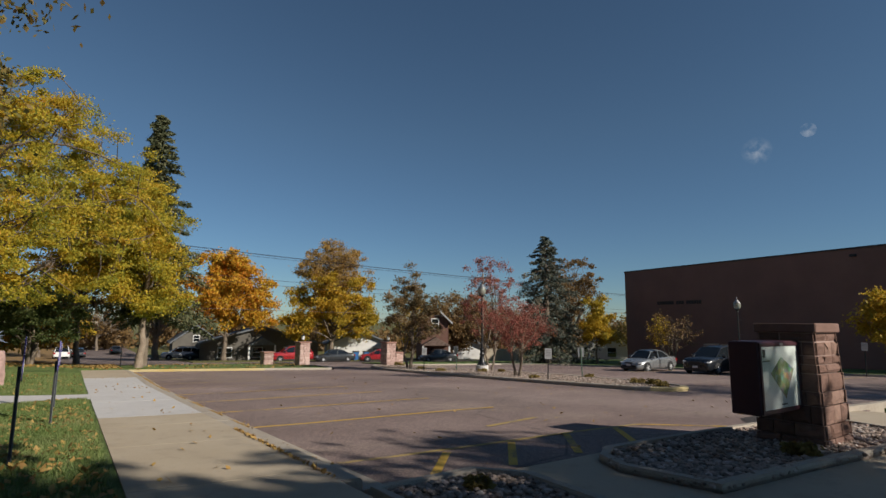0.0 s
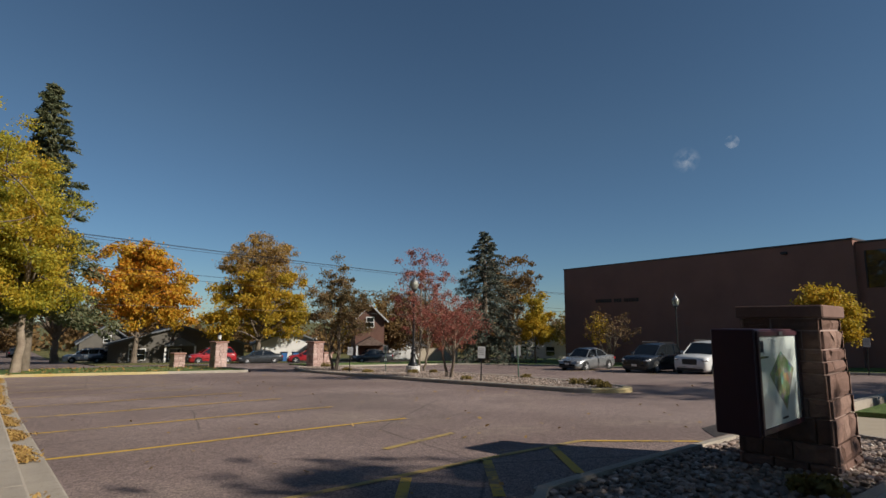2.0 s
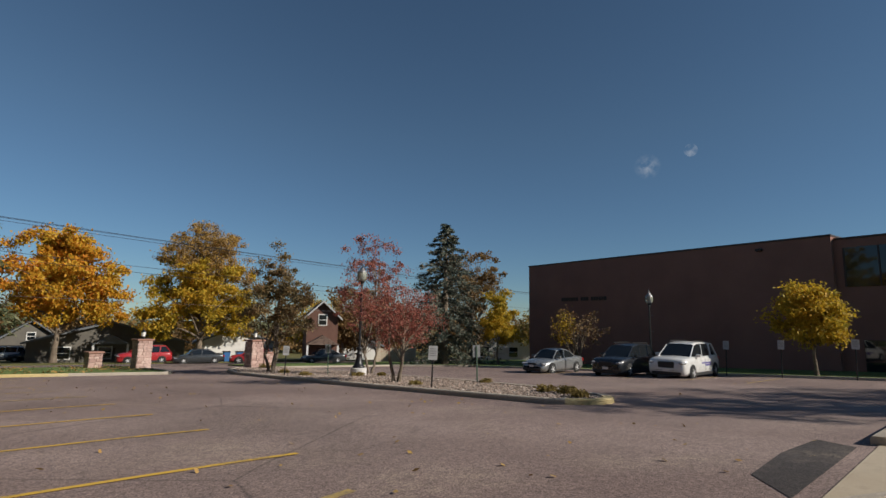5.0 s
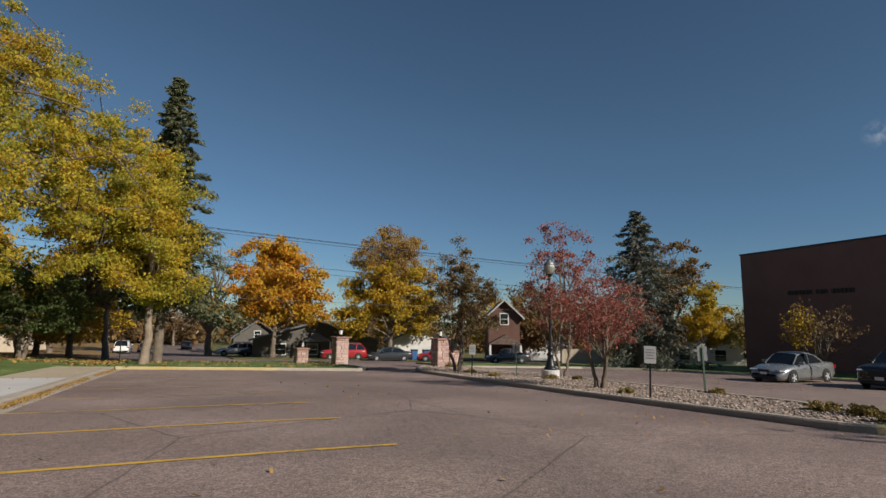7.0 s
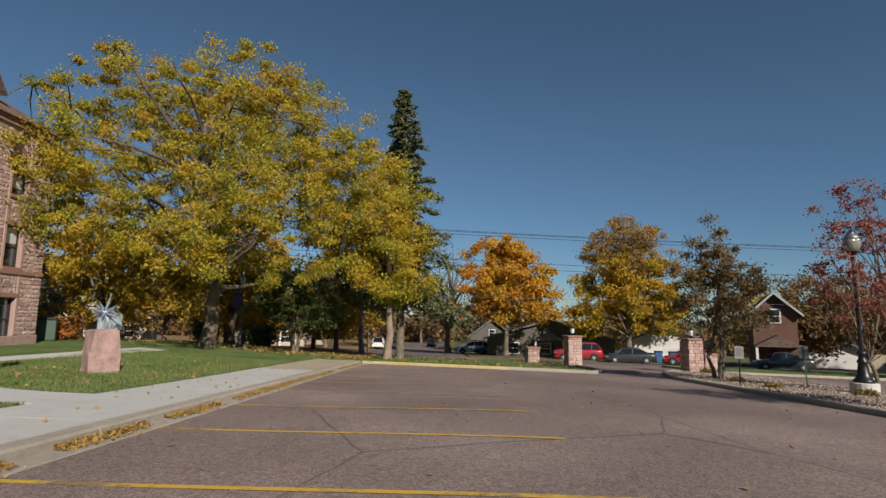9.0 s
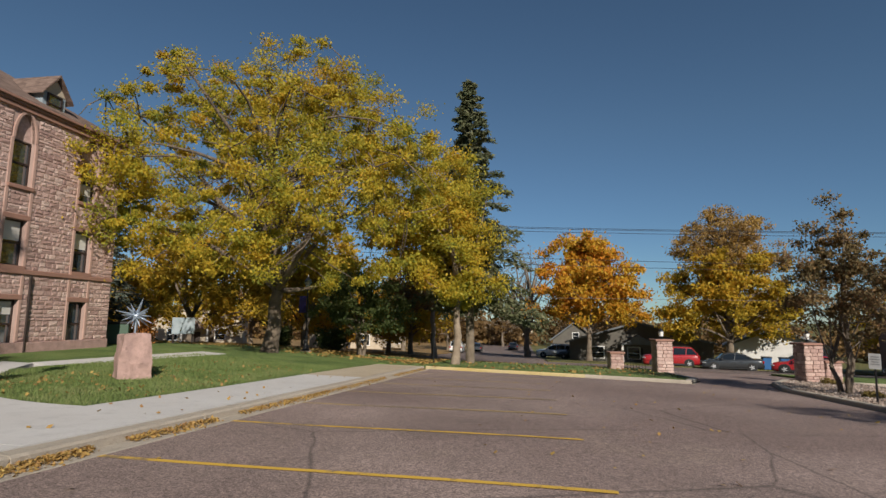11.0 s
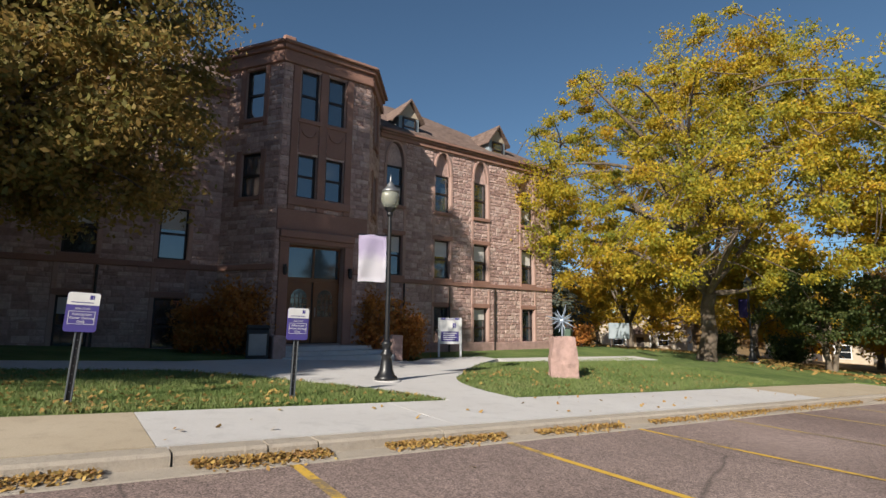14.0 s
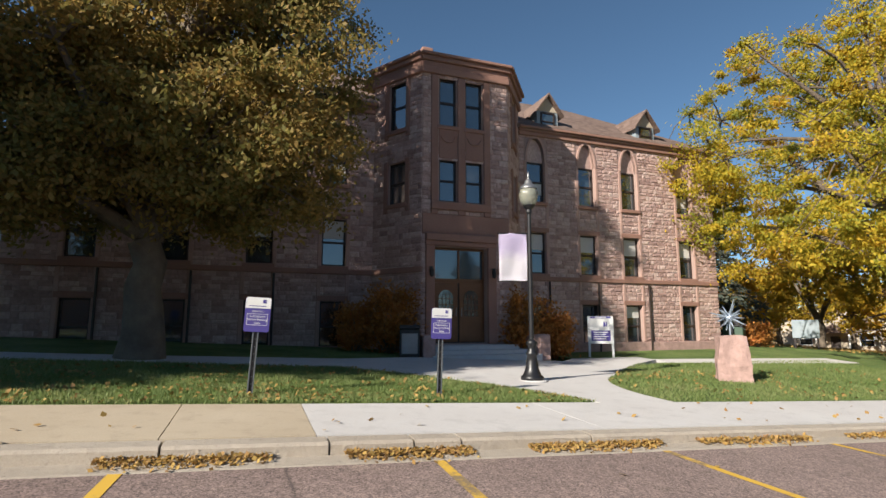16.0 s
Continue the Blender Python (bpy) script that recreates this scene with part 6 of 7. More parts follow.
part("lid", boxed(-0.48, 0.48, -0.38, 0.38, 0.95, 1.08, 0.04), M_PLASTIC, gb)


# ---- brick building ----
BC, BN = Vector((50.3, 36.8, 0)), Vector((46.4, 10.2, 0))
brick_house = thing("brick_building", (BC.x, BC.y, 0), "plain dark brown brick building with a flat roof", "building")
TO_BB = Matrix.Translation((-BC.x, -BC.y, 0))
bm_m = frame_of((BC.x, BC.y), (BN.x, BN.y))
bl = (BN - BC).length
bz = -3.2


def bb_part(name, bm, mat, label="", parent=None):
    ob = part(name, bm, mat, parent or brick_house, label)
    ob.data.transform(TO_BB)
    return ob


MB = Matrix(bm_m)
side = MB.to_3x3() @ Vector((1, 0, 0))
if side.x > 0:
    MB = MB @ Matrix.Diagonal((-1, 1, 1, 1))


def bbox(x0, x1, y0, y1, z0, z1, bevel=0.0):
    bm = boxed(x0, x1, y0, y1, z0, z1, bevel, MB)
    bmesh.ops.recalc_face_normals(bm, faces=bm.faces[:])
    return bm


bb_part("wall", bbox(-14, 0, 0, bl, bz, 7.2), M_BRICK, "blank dark brown brick wall")
bb_part("parapet", bbox(-14.1, 0.06, -0.06, bl + 0.05, 7.2, 7.32, 0.01), M_FRAME, "dark metal roof edge")
bb_part("wall", bbox(-14, -0.35, bl, bl + 42, bz, 6.95), M_BRICK, "set back dark brown brick wall")
bb_part("parapet", bbox(-14.1, -0.29, bl + 0.05, bl + 42, 6.95, 7.07, 0.01), M_FRAME, "dark metal roof edge")
bw = bb_part("window", bbox(-0.4, -0.3, bl + 0.5, bl + 7.8, 3.9, 6.4), M_CARGLASS, "large dark upper window")
for i in range(5):
    bb_part("mullion", bbox(-0.34, -0.25, bl + 0.5 + 1.78 * i, bl + 0.58 + 1.78 * i, 3.9, 6.4), M_FRAME, "", bw)
bw = bb_part("window", bbox(-0.4, -0.3, bl + 1.2, bl + 9, bz, 0.6), M_CARGLASS, "dark ground floor glazing")
lt = bb_part("wall_light", bbox(0, 0.25, bl - 4.5, bl - 4.1, 6.62, 6.79, 0.02), M_PLASTIC, "small wall flood light")
yy = 4.4
for wd in (0.42, 0.3, 0.42, 0.36, 0.42, 0.4, 0.42, None, 0.4, 0.42, 0.42, None, 0.4, 0.3, 0.42, 0.4, 0.3, 0.42):
    if wd is None:
        yy += 0.26
        continue
    bb_part("letter_bar", bbox(0.0, 0.06, yy, yy + wd * 0.58, 3.5, 3.84), M_FRAME)
    yy += wd * 0.58 + 0.07


# ---- cars ----
def loft(bm, rings, cap=True):
    rs = [[bm.verts.new(p) for p in r] for r in rings]
    n = len(rs[0])
    for a, b in zip(rs, rs[1:]):
        for i in range(n):
            bm.faces.new((a[i], a[(i + 1) % n], b[(i + 1) % n], b[i]))
    if cap:
        bm.faces.new(rs[0][::-1])
        bm.faces.new(rs[-1])
    bmesh.ops.recalc_face_normals(bm, faces=bm.faces[:])
    return bm


def car(x, y, yaw, paint_mat, label, L=4.6, W=1.8, H=1.46, kind="sedan", z=None, name="car"):
    """Nose along +x of its own frame."""
    t = thing(name, pose(x, y, lot_z(x, y) + 0.012 if z is None else z, 0, 0, yaw), label, "car", "parked cars")
    l, w = L / 2, W / 2
    suv = kind in ("suv", "hatch")
    belt = H * (0.61 if suv else 0.63)
    clear = 0.2 if suv else 0.17
    hood = belt - (0.03 if suv else 0.06)

    def body_ring(px, top, hw, low):
        return [(px, -hw * 0.9, low), (px, -hw, low + 0.16), (px, -hw, top - 0.22), (px, -hw * 0.95, top - 0.05), (px, -hw * 0.8, top), (px, 0, top + 0.025),
                (px, hw * 0.8, top), (px, hw * 0.95, top - 0.05), (px, hw, top - 0.22), (px, hw, low + 0.16), (px, hw * 0.9, low), (px, 0, low)]
    front = [(l, 0.44, 0.6, 0.3), (l - 0.05, 0.6, 0.76, 0.22), (l - 0.16, hood - 0.24, 0.88, clear), (l - 0.36, hood - 0.13, 0.95, clear), (l - 0.8, hood - 0.04, 1.0, clear), (l - 1.25, hood + 0.03, 1.0, clear)]
    if suv:
        front = [(l, 0.66, 0.78, 0.3), (l - 0.04, hood - 0.2, 0.86, 0.24), (l - 0.13, hood - 0.09, 0.93, clear), (l - 0.4, hood - 0.03, 0.98, clear), (l - 0.8, hood + 0.01, 1.0, clear), (l - 1.25, hood + 0.04, 1.0, clear)]
    rear = [(-l + 1.1, belt + 0.03, 1.0, clear), (-l + 0.5, belt + (0.04 if suv else 0.06), 0.99, clear), (-l + 0.14, belt + (0.02 if suv else 0.05), 0.95, clear + 0.05), (-l + 0.03, belt - 0.12, 0.9, clear + 0.1), (-l, 0.5, 0.84, 0.3)]
    st = [(a, b, w * c, d) for a, b, c, d in front] + [(0.1, belt, w, clear)] + [(a, b, w * c, d) for a, b, c, d in rear]
    body = part("body", loft(bmesh.new(), [body_ring(*s) for s in st]), paint_mat, t, smooth=False)
    body.data.polygons.foreach_set("use_smooth", [True] * len(body.data.polygons))
    # cabin: glass with a painted roof and pillars over it
    if kind == "sedan":
        cab_st = [(l - 1.2, hood + 0.0, 0.8, 0.8), (l - 1.75, H - 0.09, 0.82, 0.66), (l - 2.1, H - 0.015, 0.83, 0.66), (-0.35, H, 0.83, 0.66), (-l + 1.35, H - 0.1, 0.82, 0.64), (-l + 0.62, belt + 0.05, 0.76, 0.74)]
    else:
        cab_st = [(l - 1.05, hood + 0.0, 0.82, 0.82), (l - 1.85, H - 0.12, 0.85, 0.7), (l - 2.2, H - 0.03, 0.86, 0.71), (-0.4, H, 0.86, 0.71), (-l + 0.6, H - 0.05, 0.85, 0.69), (-l + 0.12, belt + 0.08, 0.82, 0.78)]

    def cab_ring(px, top, hb, ht, grow=0.0):
        top += grow
        base = belt - 0.05
        return [(px, -w * hb - grow, base), (px, -w * ht - grow, max(top - 0.05, base + 0.01)), (px, -w * ht * 0.8, max(top, base + 0.02)), (px, 0, max(top + 0.015, base + 0.03)),
                (px, w * ht * 0.8, max(top, base + 0.02)), (px, w * ht + grow, max(top - 0.05, base + 0.01)), (px, w * hb + grow, base)]
    glass = part("window_glass", loft(bmesh.new(), [cab_ring(*s) for s in cab_st]), M_CARGLASS, t, "dark tinted car windows")
    rf = [(a, b, c, d) for a, b, c, d in cab_st]
    bm = bmesh.new()
    rows = []
    for a, b, c, d in rf[1:5]:
        rows.append([(a, -w * d - 0.008, b - 0.075), (a, -w * d - 0.006, b - 0.04), (a, -w * d * 0.8, b + 0.012), (a, 0, b + 0.03), (a, w * d * 0.8, b + 0.012), (a, w * d + 0.006, b - 0.04), (a, w * d + 0.008, b - 0.075)])
    rs = [[bm.verts.new(p) for p in r] for r in rows]
    for a, b in zip(rs, rs[1:]):
        for i in range(6):
            bm.faces.new((a[i], a[i + 1], b[i + 1], b[i]))
    bmesh.ops.recalc_face_normals(bm, faces=bm.faces[:])
    part("roof", bm, paint_mat, t, smooth=True)
    for s in (-1, 1):
        bm = bmesh.new()
        def at_side(i, f):
            a, b, c, d = cab_st[i]
            return Vector((a, s * (w * (c + (d - c) * f) + 0.006), belt - 0.05 + (max(b - 0.05, belt) - belt + 0.05) * f))
        part("pillar", rod(bm, at_side(0, 0.6), at_side(1, 1.0), 0.035, seg=5), paint_mat, t)
        part("pillar", rod(bmesh.new(), at_side(5, 0.3), at_side(4, 1.0), 0.05, seg=5), paint_mat, t)
        mid_lo = Vector((-0.15, s * (w * 0.83 + 0.006), belt - 0.03))
        mid_hi = Vector((-0.25, s * (w * (0.66 if kind == "sedan" else 0.71) + 0.004), H - 0.06))
        part("pillar", rod(bmesh.new(), mid_lo, mid_hi, 0.035, seg=5), paint_mat, t)
        if suv:
            part("pillar", rod(bmesh.new(), Vector((-l + 1.15, s * (w * 0.855 + 0.006), belt - 0.03)), Vector((-l + 1.05, s * (w * 0.705 + 0.004), H - 0.07)), 0.05, seg=5), paint_mat, t)
        part("mirror", boxed(l - 1.62, l - 1.45, s * (w * 0.98) - 0.02 if s > 0 else s * w * 0.98 - 0.2, s * w * 0.98 + 0.2 if s > 0 else s * w * 0.98 + 0.02, belt - 0.02, belt + 0.13, 0.03), paint_mat, t)
        part("door_line", boxed(-0.17, -0.155, s * w - 0.004, s * w + 0.004, clear + 0.22, belt - 0.14), M_PLASTIC, t)
        part("headlight", boxed(-0.22, 0.09, -0.2, 0.2, hood - 0.31, hood - 0.2, 0.04, pose(l - (0.09 if suv else 0.19), s * w * 0.7, 0, 0, 0, s * -28)), M_HEADLAMP, t, "clear headlamp")
        part("sill_trim", boxed(-l + 1.25, l - 1.25, s * w - 0.02, s * w + 0.012, clear - 0.02, clear + (0.13 if suv else 0.05), 0.01), M_PLASTIC, t, "black sill cladding")
        for hx in (0.25, -0.75):
            part("door_handle", boxed(hx, hx + 0.2, s * w - 0.01, s * w + 0.025, belt - 0.2, belt - 0.165, 0.008), paint_mat, t)
        part("taillight", boxed(-l + 0.02, -l + 0.16, s * w * 0.82 - 0.14, s * w * 0.82 + 0.14, belt - 0.26, belt - 0.06, 0.03), M_TAIL, t, "red tail lamp")
        for k, px in enumerate((l - 0.9, -l + 0.92)):
            r = 0.345 if suv else 0.315
            # flat black disc behind the tyre stands in for the shaded arch opening
            wh = part("wheel", lathe(bmesh.new(), [(r + 0.06, -0.005), (r + 0.06, 0.012)], 24), M_PLASTIC, t, "wheel with a flat black disc for its shaded arch", at=pose(px, s * (w - 0.005), r, -90 * s, 0, 0))
            part("tyre", lathe(bmesh.new(), [(r * 0.6, 0.0), (r * 0.97, 0.0), (r, 0.012), (r, 0.035), (r * 0.94, 0.05), (r * 0.62, 0.05)], 24), M_TYRE, wh)
            bm = lathe(bmesh.new(), [(r * 0.62, 0.035), (r * 0.6, 0.05), (r * 0.5, 0.042), (r * 0.15, 0.05), (r * 0.1, 0.058)], 20)
            for q in range(5):
                a = 6.283 * q / 5
                box(bm, r * 0.08, r * 0.58, -0.03, 0.03, 0.048, 0.06, 0, pose(0, 0, 0, 0, 0, math.degrees(a)))
            part("rim", bm, M_RIM, wh)
    part("grille", boxed(l - 0.14, l + 0.02, -w * (0.42 if suv else 0.34), w * (0.42 if suv else 0.34), 0.56, hood - 0.2, 0.03), M_PLASTIC, t, "black grille")
    part("badge_bar", boxed(l - 0.02, l + 0.012, -w * 0.3, w * 0.3, (0.56 + hood - 0.22) / 2 - 0.015, (0.56 + hood - 0.22) / 2 + 0.015), M_RIM, t)
    part("bumper", boxed(l - 0.2, l + 0.025, -w * 0.76, w * 0.76, 0.22, 0.4, 0.04), M_PLASTIC, t)
    part("plate", boxed(l + 0.02, l + 0.032, -0.16, 0.16, 0.42, 0.55, 0.004), M_WHITE, t, "blank number plate")
    if suv:
        for s in (-1, 1):
            part("roof_rail", rod(bmesh.new(), (l - 2.0, s * w * 0.6, H + 0.05), (-l + 0.7, s * w * 0.6, H + 0.03), 0.02, seg=6), M_PLASTIC, t)
    return t


def car_paint(name, c, metal=0.0):
    return paint(name, c, 0.3, metal, 0.8)


P_SILVER, P_BLACK, P_WHITE, P_RED, P_GREY = car_paint("silver car paint", (0.26, 0.27, 0.28), 0.5), car_paint("black car paint", (0.012, 0.014, 0.018)), car_paint("white car paint", (0.68, 0.68, 0.67)), car_paint("red car paint", (0.36, 0.02, 0.025)), car_paint("dark grey car paint", (0.05, 0.055, 0.06), 0.3)
car(33.6, 22.9, 180, P_SILVER, "silver-grey saloon car parked in the lot", 4.5, 1.72, 1.46)
car(33.4, 18.0, 180, P_BLACK, "black sport utility car parked in the lot", 4.6, 1.82, 1.72, "suv")
wc = car(34.0, 15.0, 180, P_WHITE, "white sport utility car with dark side lettering", 4.9, 1.93, 1.8, "suv")
bm = bmesh.new()
for s in (1,):
    for i, (a, b) in enumerate(((0.1, 0.32), (-0.9, 0.0), (-0.9, -0.1))):
        box(bm, a, b, 0.968, 0.972, 0.72 - 0.11 * max(0, i - 1), 0.8 - 0.11 * max(0, i - 1))
part("door_lettering", bm, M_PURPLE, wc, "dark unreadable door lettering")
car(21.2, 61.5, 172, P_RED, "red sport utility car parked across the street", 4.7, 1.8, 1.75, "suv")
car(25.2, 58.4, 168, P_GREY, "dark grey saloon car parked across the street", 4.6, 1.75, 1.42)
car(29.4, 55.5, 150, P_RED, "small red car at the exit of the street", 4.2, 1.7, 1.45, "hatch")
car(35.5, 52.2, 160, P_GREY, "dark car before the gabled house", 4.5, 1.75, 1.45)
car(-1.0, 86, 90, P_WHITE, "white car parked along the far street", 4.7, 1.8, 1.7, "suv")
car(0.9, 97, 90, P_GREY, "dark car parked along the far street", 4.6, 1.75, 1.5)
car(6.5, 112, 90, P_GREY, "grey car far down the street", 4.6, 1.75, 1.5)
car(12.2, 80, 175, P_WHITE, "white car in a driveway across the street", 4.7, 1.8, 1.65, "suv")
car(14.6, 79, 175, P_BLACK, "black car in a driveway across the street", 4.6, 1.8, 1.5)
for i, (bx, by) in enumerate(((28.6, 59.9), (29.8, 59.5))):
    b = thing("wheeled_bin", pose(bx, by, lot_z(bx, by) + 0.1, 0, 0, 170), "blue wheeled waste bin across the street", "waste bin", "blue bins")
    part("body", loft(bmesh.new(), [[(-0.25, -0.25, 0.05), (0.25, -0.25, 0.05), (0.25, 0.25, 0.05), (-0.25, 0.25, 0.05)], [(-0.33, -0.33, 1.0), (0.33, -0.33, 1.0), (0.33, 0.33, 1.0), (-0.33, 0.33, 1.0)]]), paint("blue bin plastic", (0.03, 0.12, 0.3), 0.5), b)
    part("lid", boxed(-0.36, 0.36, -0.36, 0.38, 1.0, 1.1, 0.03), M_PLASTIC, b)


# ---- houses across the street ----
def house(x, y, yaw, w, d, h, roof_h, wall_mat, roof_mat, label, wins=(), porch=False, name="house", edge=None):
    """Front along -y of its own frame, the gable to the front; wins: (x, z, width, height)."""
    z = min(lot_z(x, y), lot_z(x, y + d)) - 0.1
    t = thing(name, pose(x, y, z, 0, 0, yaw), label, "house", "houses across the street")
    side = Matrix(((1, 0, 0, 0), (0, 0, -1, 0), (0, 1, 0, 0), (0, 0, 0, 1)))
    part("wall", prism(bmesh.new(), [(-w / 2, -0.5), (w / 2, -0.5), (w / 2, h), (0, h + roof_h), (-w / 2, h)], -d, 0, side), wall_mat, t)
    k = roof_h / (w / 2)
    for s in (-1, 1):
        e = w / 2 + 0.45
        pts = [(0, h + roof_h + 0.02), (s * e, h - 0.45 * k + 0.02), (s * e, h - 0.45 * k + 0.18), (0, h + roof_h + 0.2)]
        part("roof", prism(bmesh.new(), pts if s < 0 else pts[::-1], -d - 0.4, 0.5, side), roof_mat, t)
        a, b = (0.0, h + roof_h + 0.02), (s * e, h - 0.45 * k + 0.02)
        bp = [(a[0], a[1] - 0.02), (b[0], b[1] - 0.02), (b[0], b[1] + 0.2), (a[0], a[1] + 0.2)]
        part("bargeboard", prism(bmesh.new(), bp, 0.5, 0.56, side), edge or roof_mat, t)
    for wx, wz, ww, wh in wins:
        wn_ = part("window", boxed(wx - ww / 2 - 0.1, wx + ww / 2 + 0.1, -0.06, 0.02, wz - 0.1, wz + wh + 0.1, 0.01), M_WHITE, t, "white framed window")
        part("pane", boxed(wx - ww / 2, wx + ww / 2, -0.075, -0.05, wz, wz + wh), M_CARGLASS, wn_)
        part("bar", boxed(wx - ww / 2, wx + ww / 2, -0.085, -0.07, wz + wh / 2 - 0.03, wz + wh / 2 + 0.03), M_WHITE, wn_)
    if porch:
        pr = part("porch_roof", prism(bmesh.new(), [(-1.8, 2.5), (1.8, 2.5), (0, 3.5)], 0.0, 2.0, side), roof_mat, t, "small gabled porch roof")
        for s in (-1.6, 1.6):
            part("porch_post", boxed(s - 0.1, s + 0.1, -1.9, -1.7, -0.5, 2.5), M_WHITE, t)
        part("door", boxed(-0.5, 0.5, -0.05, 0.03, 0, 2.05), M_FRAME, t)
    return t


house(37.3, 55.5, -28, 3.4, 9, 5.5, 1.6, M_SIDING_R, M_ROOF, "red-brown shingled house with a white-trimmed gable", [(0.0, 4.6, 0.8, 1.1)], True, edge=M_SIGNGREY)
house(20.8, 72.5, -12, 15, 9, 2.6, 2.2, M_SIDING_G, M_ROOF_G, "low grey-green house in the shade of trees", [(-4.5, 0.9, 1.6, 1.2), (-0.5, 0.9, 1.2, 1.2), (3.8, 0.9, 1.6, 1.2)], True)
house(33.5, 69, -20, 9, 8, 2.6, 1.8, M_SIDING_W, M_ROOF_G, "white garage behind the yellow tree", [(2.5, 1, 1, 1)])
house(46, 62.5, -30, 8, 8, 2.4, 1.6, M_SIDING_W, M_ROOF_G, "white garage behind the gabled house", [(-1.5, 1, 0.9, 0.9)])
house(15.8, 90, -5, 6.5, 8, 3.0, 2.4, M_SIDING_G, M_ROOF_G, "small white house with a grey gable roof", [(0, 3.0, 0.8, 0.9), (-1.6, 0.9, 1, 1.2)])
house(4.2, 160, 0, 14, 8, 4, 3, M_SIDING_T, M_ROOF_G, "tan house at the end of the street", [(-3, 1, 1.2, 1.4), (3, 1, 1.2, 1.4)])
house(-16, 82, 20, 10, 9, 3.6, 2.6, M_SIDING_T, M_ROOF, "tan house behind the leaf-strewn bank", [(-2.5, 1, 1.2, 1.4), (2.5, 1, 1.2, 1.4)], True)
house(-36, 78, 25, 12, 9, 3.6, 2.6, M_SIDING_T, M_ROOF, "tan house behind the yellow maples", [(-3, 1, 1.2, 1.4), (3, 1, 1.2, 1.4)], True)
house(-14, 100, 60, 7, 8, 3, 2, M_SIDING_T, M_ROOF, "tan house along the far street", [(1.5, 1, 1, 1.2)])
house(64, 52, -50, 9, 9, 3.2, 2.4, M_SIDING_W, M_ROOF_G, "white house behind the spruce", [(-2, 1, 1.2, 1.3), (2, 1, 1.2, 1.3)])
fb = thing("board_fence", pose(41.5, 51, lot_z(41.5, 51), 0, 0, -25), "weathered tan board fence beside the gabled house", "fence")
for i in range(24):
    part("board", boxed(0.19 * i, 0.19 * i + 0.17, -0.02, 0.02, -0.3, 1.5 + 0.03 * (i % 3)), M_SIDING_T, fb)

# ---- power lines ----
def utility_pole(x, y, h, label):
    t = thing("utility_pole", grd(x, y), label, "utility pole", "power line poles")
    part("pole", rod(bmesh.new(), (0, 0, -0.5), (0, 0, h), 0.16, 0.11, 10), M_BARK_L, t, "weathered timber pole")
    part("crossarm", boxed(-0.07, 0.07, -1.1, 1.1, h - 0.7, h - 0.55), M_BARK, t)
    for s in (-1, 0, 1):
        part("insulator", lathe(bmesh.new(), [(0.05, 0), (0.06, 0.1), (0.03, 0.16)], 8, (0, s, h - 0.55)), M_WHITE, t)
    return t


utility_pole(44, 54.2, 11.4, "timber power pole behind the red tree")
utility_pole(-46, 54.2, 11.5, "timber power pole far along the street")
utility_pole(95, 54.2, 11, "timber power pole at the street's end")
for k, (dy, dz) in enumerate(((-1.0, 0.0), (0.0, 0.08), (1.0, 0.0), (0.0, -2.4), (0.12, -2.9))):
    vts, fcs = [], []
    for xa, za, xb, zb, sag in ((-46, 11.6, 44, 7.2, 0.6), (44, 7.2, 95, 6.2, 0.5)):
        n = 24
        tube(vts, fcs, [(xa + (xb - xa) * i / n, 54.2 + dy, za + (zb - za) * i / n + dz - sag * 4 * (i / n) * (1 - i / n)) for i in range(n + 1)], [0.017] * (n + 1), 4)
    tagged(raw("power_line", vts, fcs, M_PLASTIC), "black overhead wire along the street", "power line", "overhead wires")
vts, fcs = [], []
tube(vts, fcs, [(-10 + 4 * i, 52.5 + 0.12 * i, 2.9 - 0.05 * i) for i in range(16)], [0.011] * 16, 4)
tagged(raw("power_line", vts, fcs, M_STEEL), "thin pale service wire low across the street", "power line", "overhead wires")


# ---- fallen leaves, grass, stones ----
L_LITTER = leaves_mat("fallen leaves", ramp_cols((0.2, 0.11, 0.045), (0.34, 0.2, 0.065), (0.42, 0.28, 0.085), (0.28, 0.15, 0.06), (0.48, 0.36, 0.12)), 1.5, 0.15)
L_BLADE = leaves_mat("grass blades", ramp_cols((0.1, 0.155, 0.042), (0.165, 0.23, 0.07), (0.23, 0.275, 0.1), (0.31, 0.3, 0.14)), 0.8, 0.4)


def flat_leaves(xy, zf, size, g, tilt=0.35, lift=0.012):
    n = len(xy)
    c = np.array([(x, y, zf(x, y) + lift) for x, y in xy])
    a = g.uniform(0, 6.283, n)
    d = np.stack((np.cos(a), np.sin(a), g.normal(size=n) * tilt), 1)
    s = np.stack((-np.sin(a), np.cos(a), g.normal(size=n) * tilt), 1)
    ln = (size * g.uniform(0.6, 1.4, n))[:, None]
    v = np.empty((n, 4, 3))
    v[:, 0], v[:, 1], v[:, 2], v[:, 3] = c - d * ln * 0.5, c + s * ln * 0.36, c + d * ln * 0.5, c - s * ln * 0.36
    return v.reshape(-1, 3)


def litter(name, xy, zf, size, seed, label, tilt=0.35, lift=0.014):
    g = np.random.default_rng(seed)
    ob = np_mesh(name, flat_leaves(xy, zf, size, g, tilt, lift), 4, L_LITTER)
    return tagged(ob, label, "fallen leaves", kind="stuff")


g = np.random.default_rng(77)


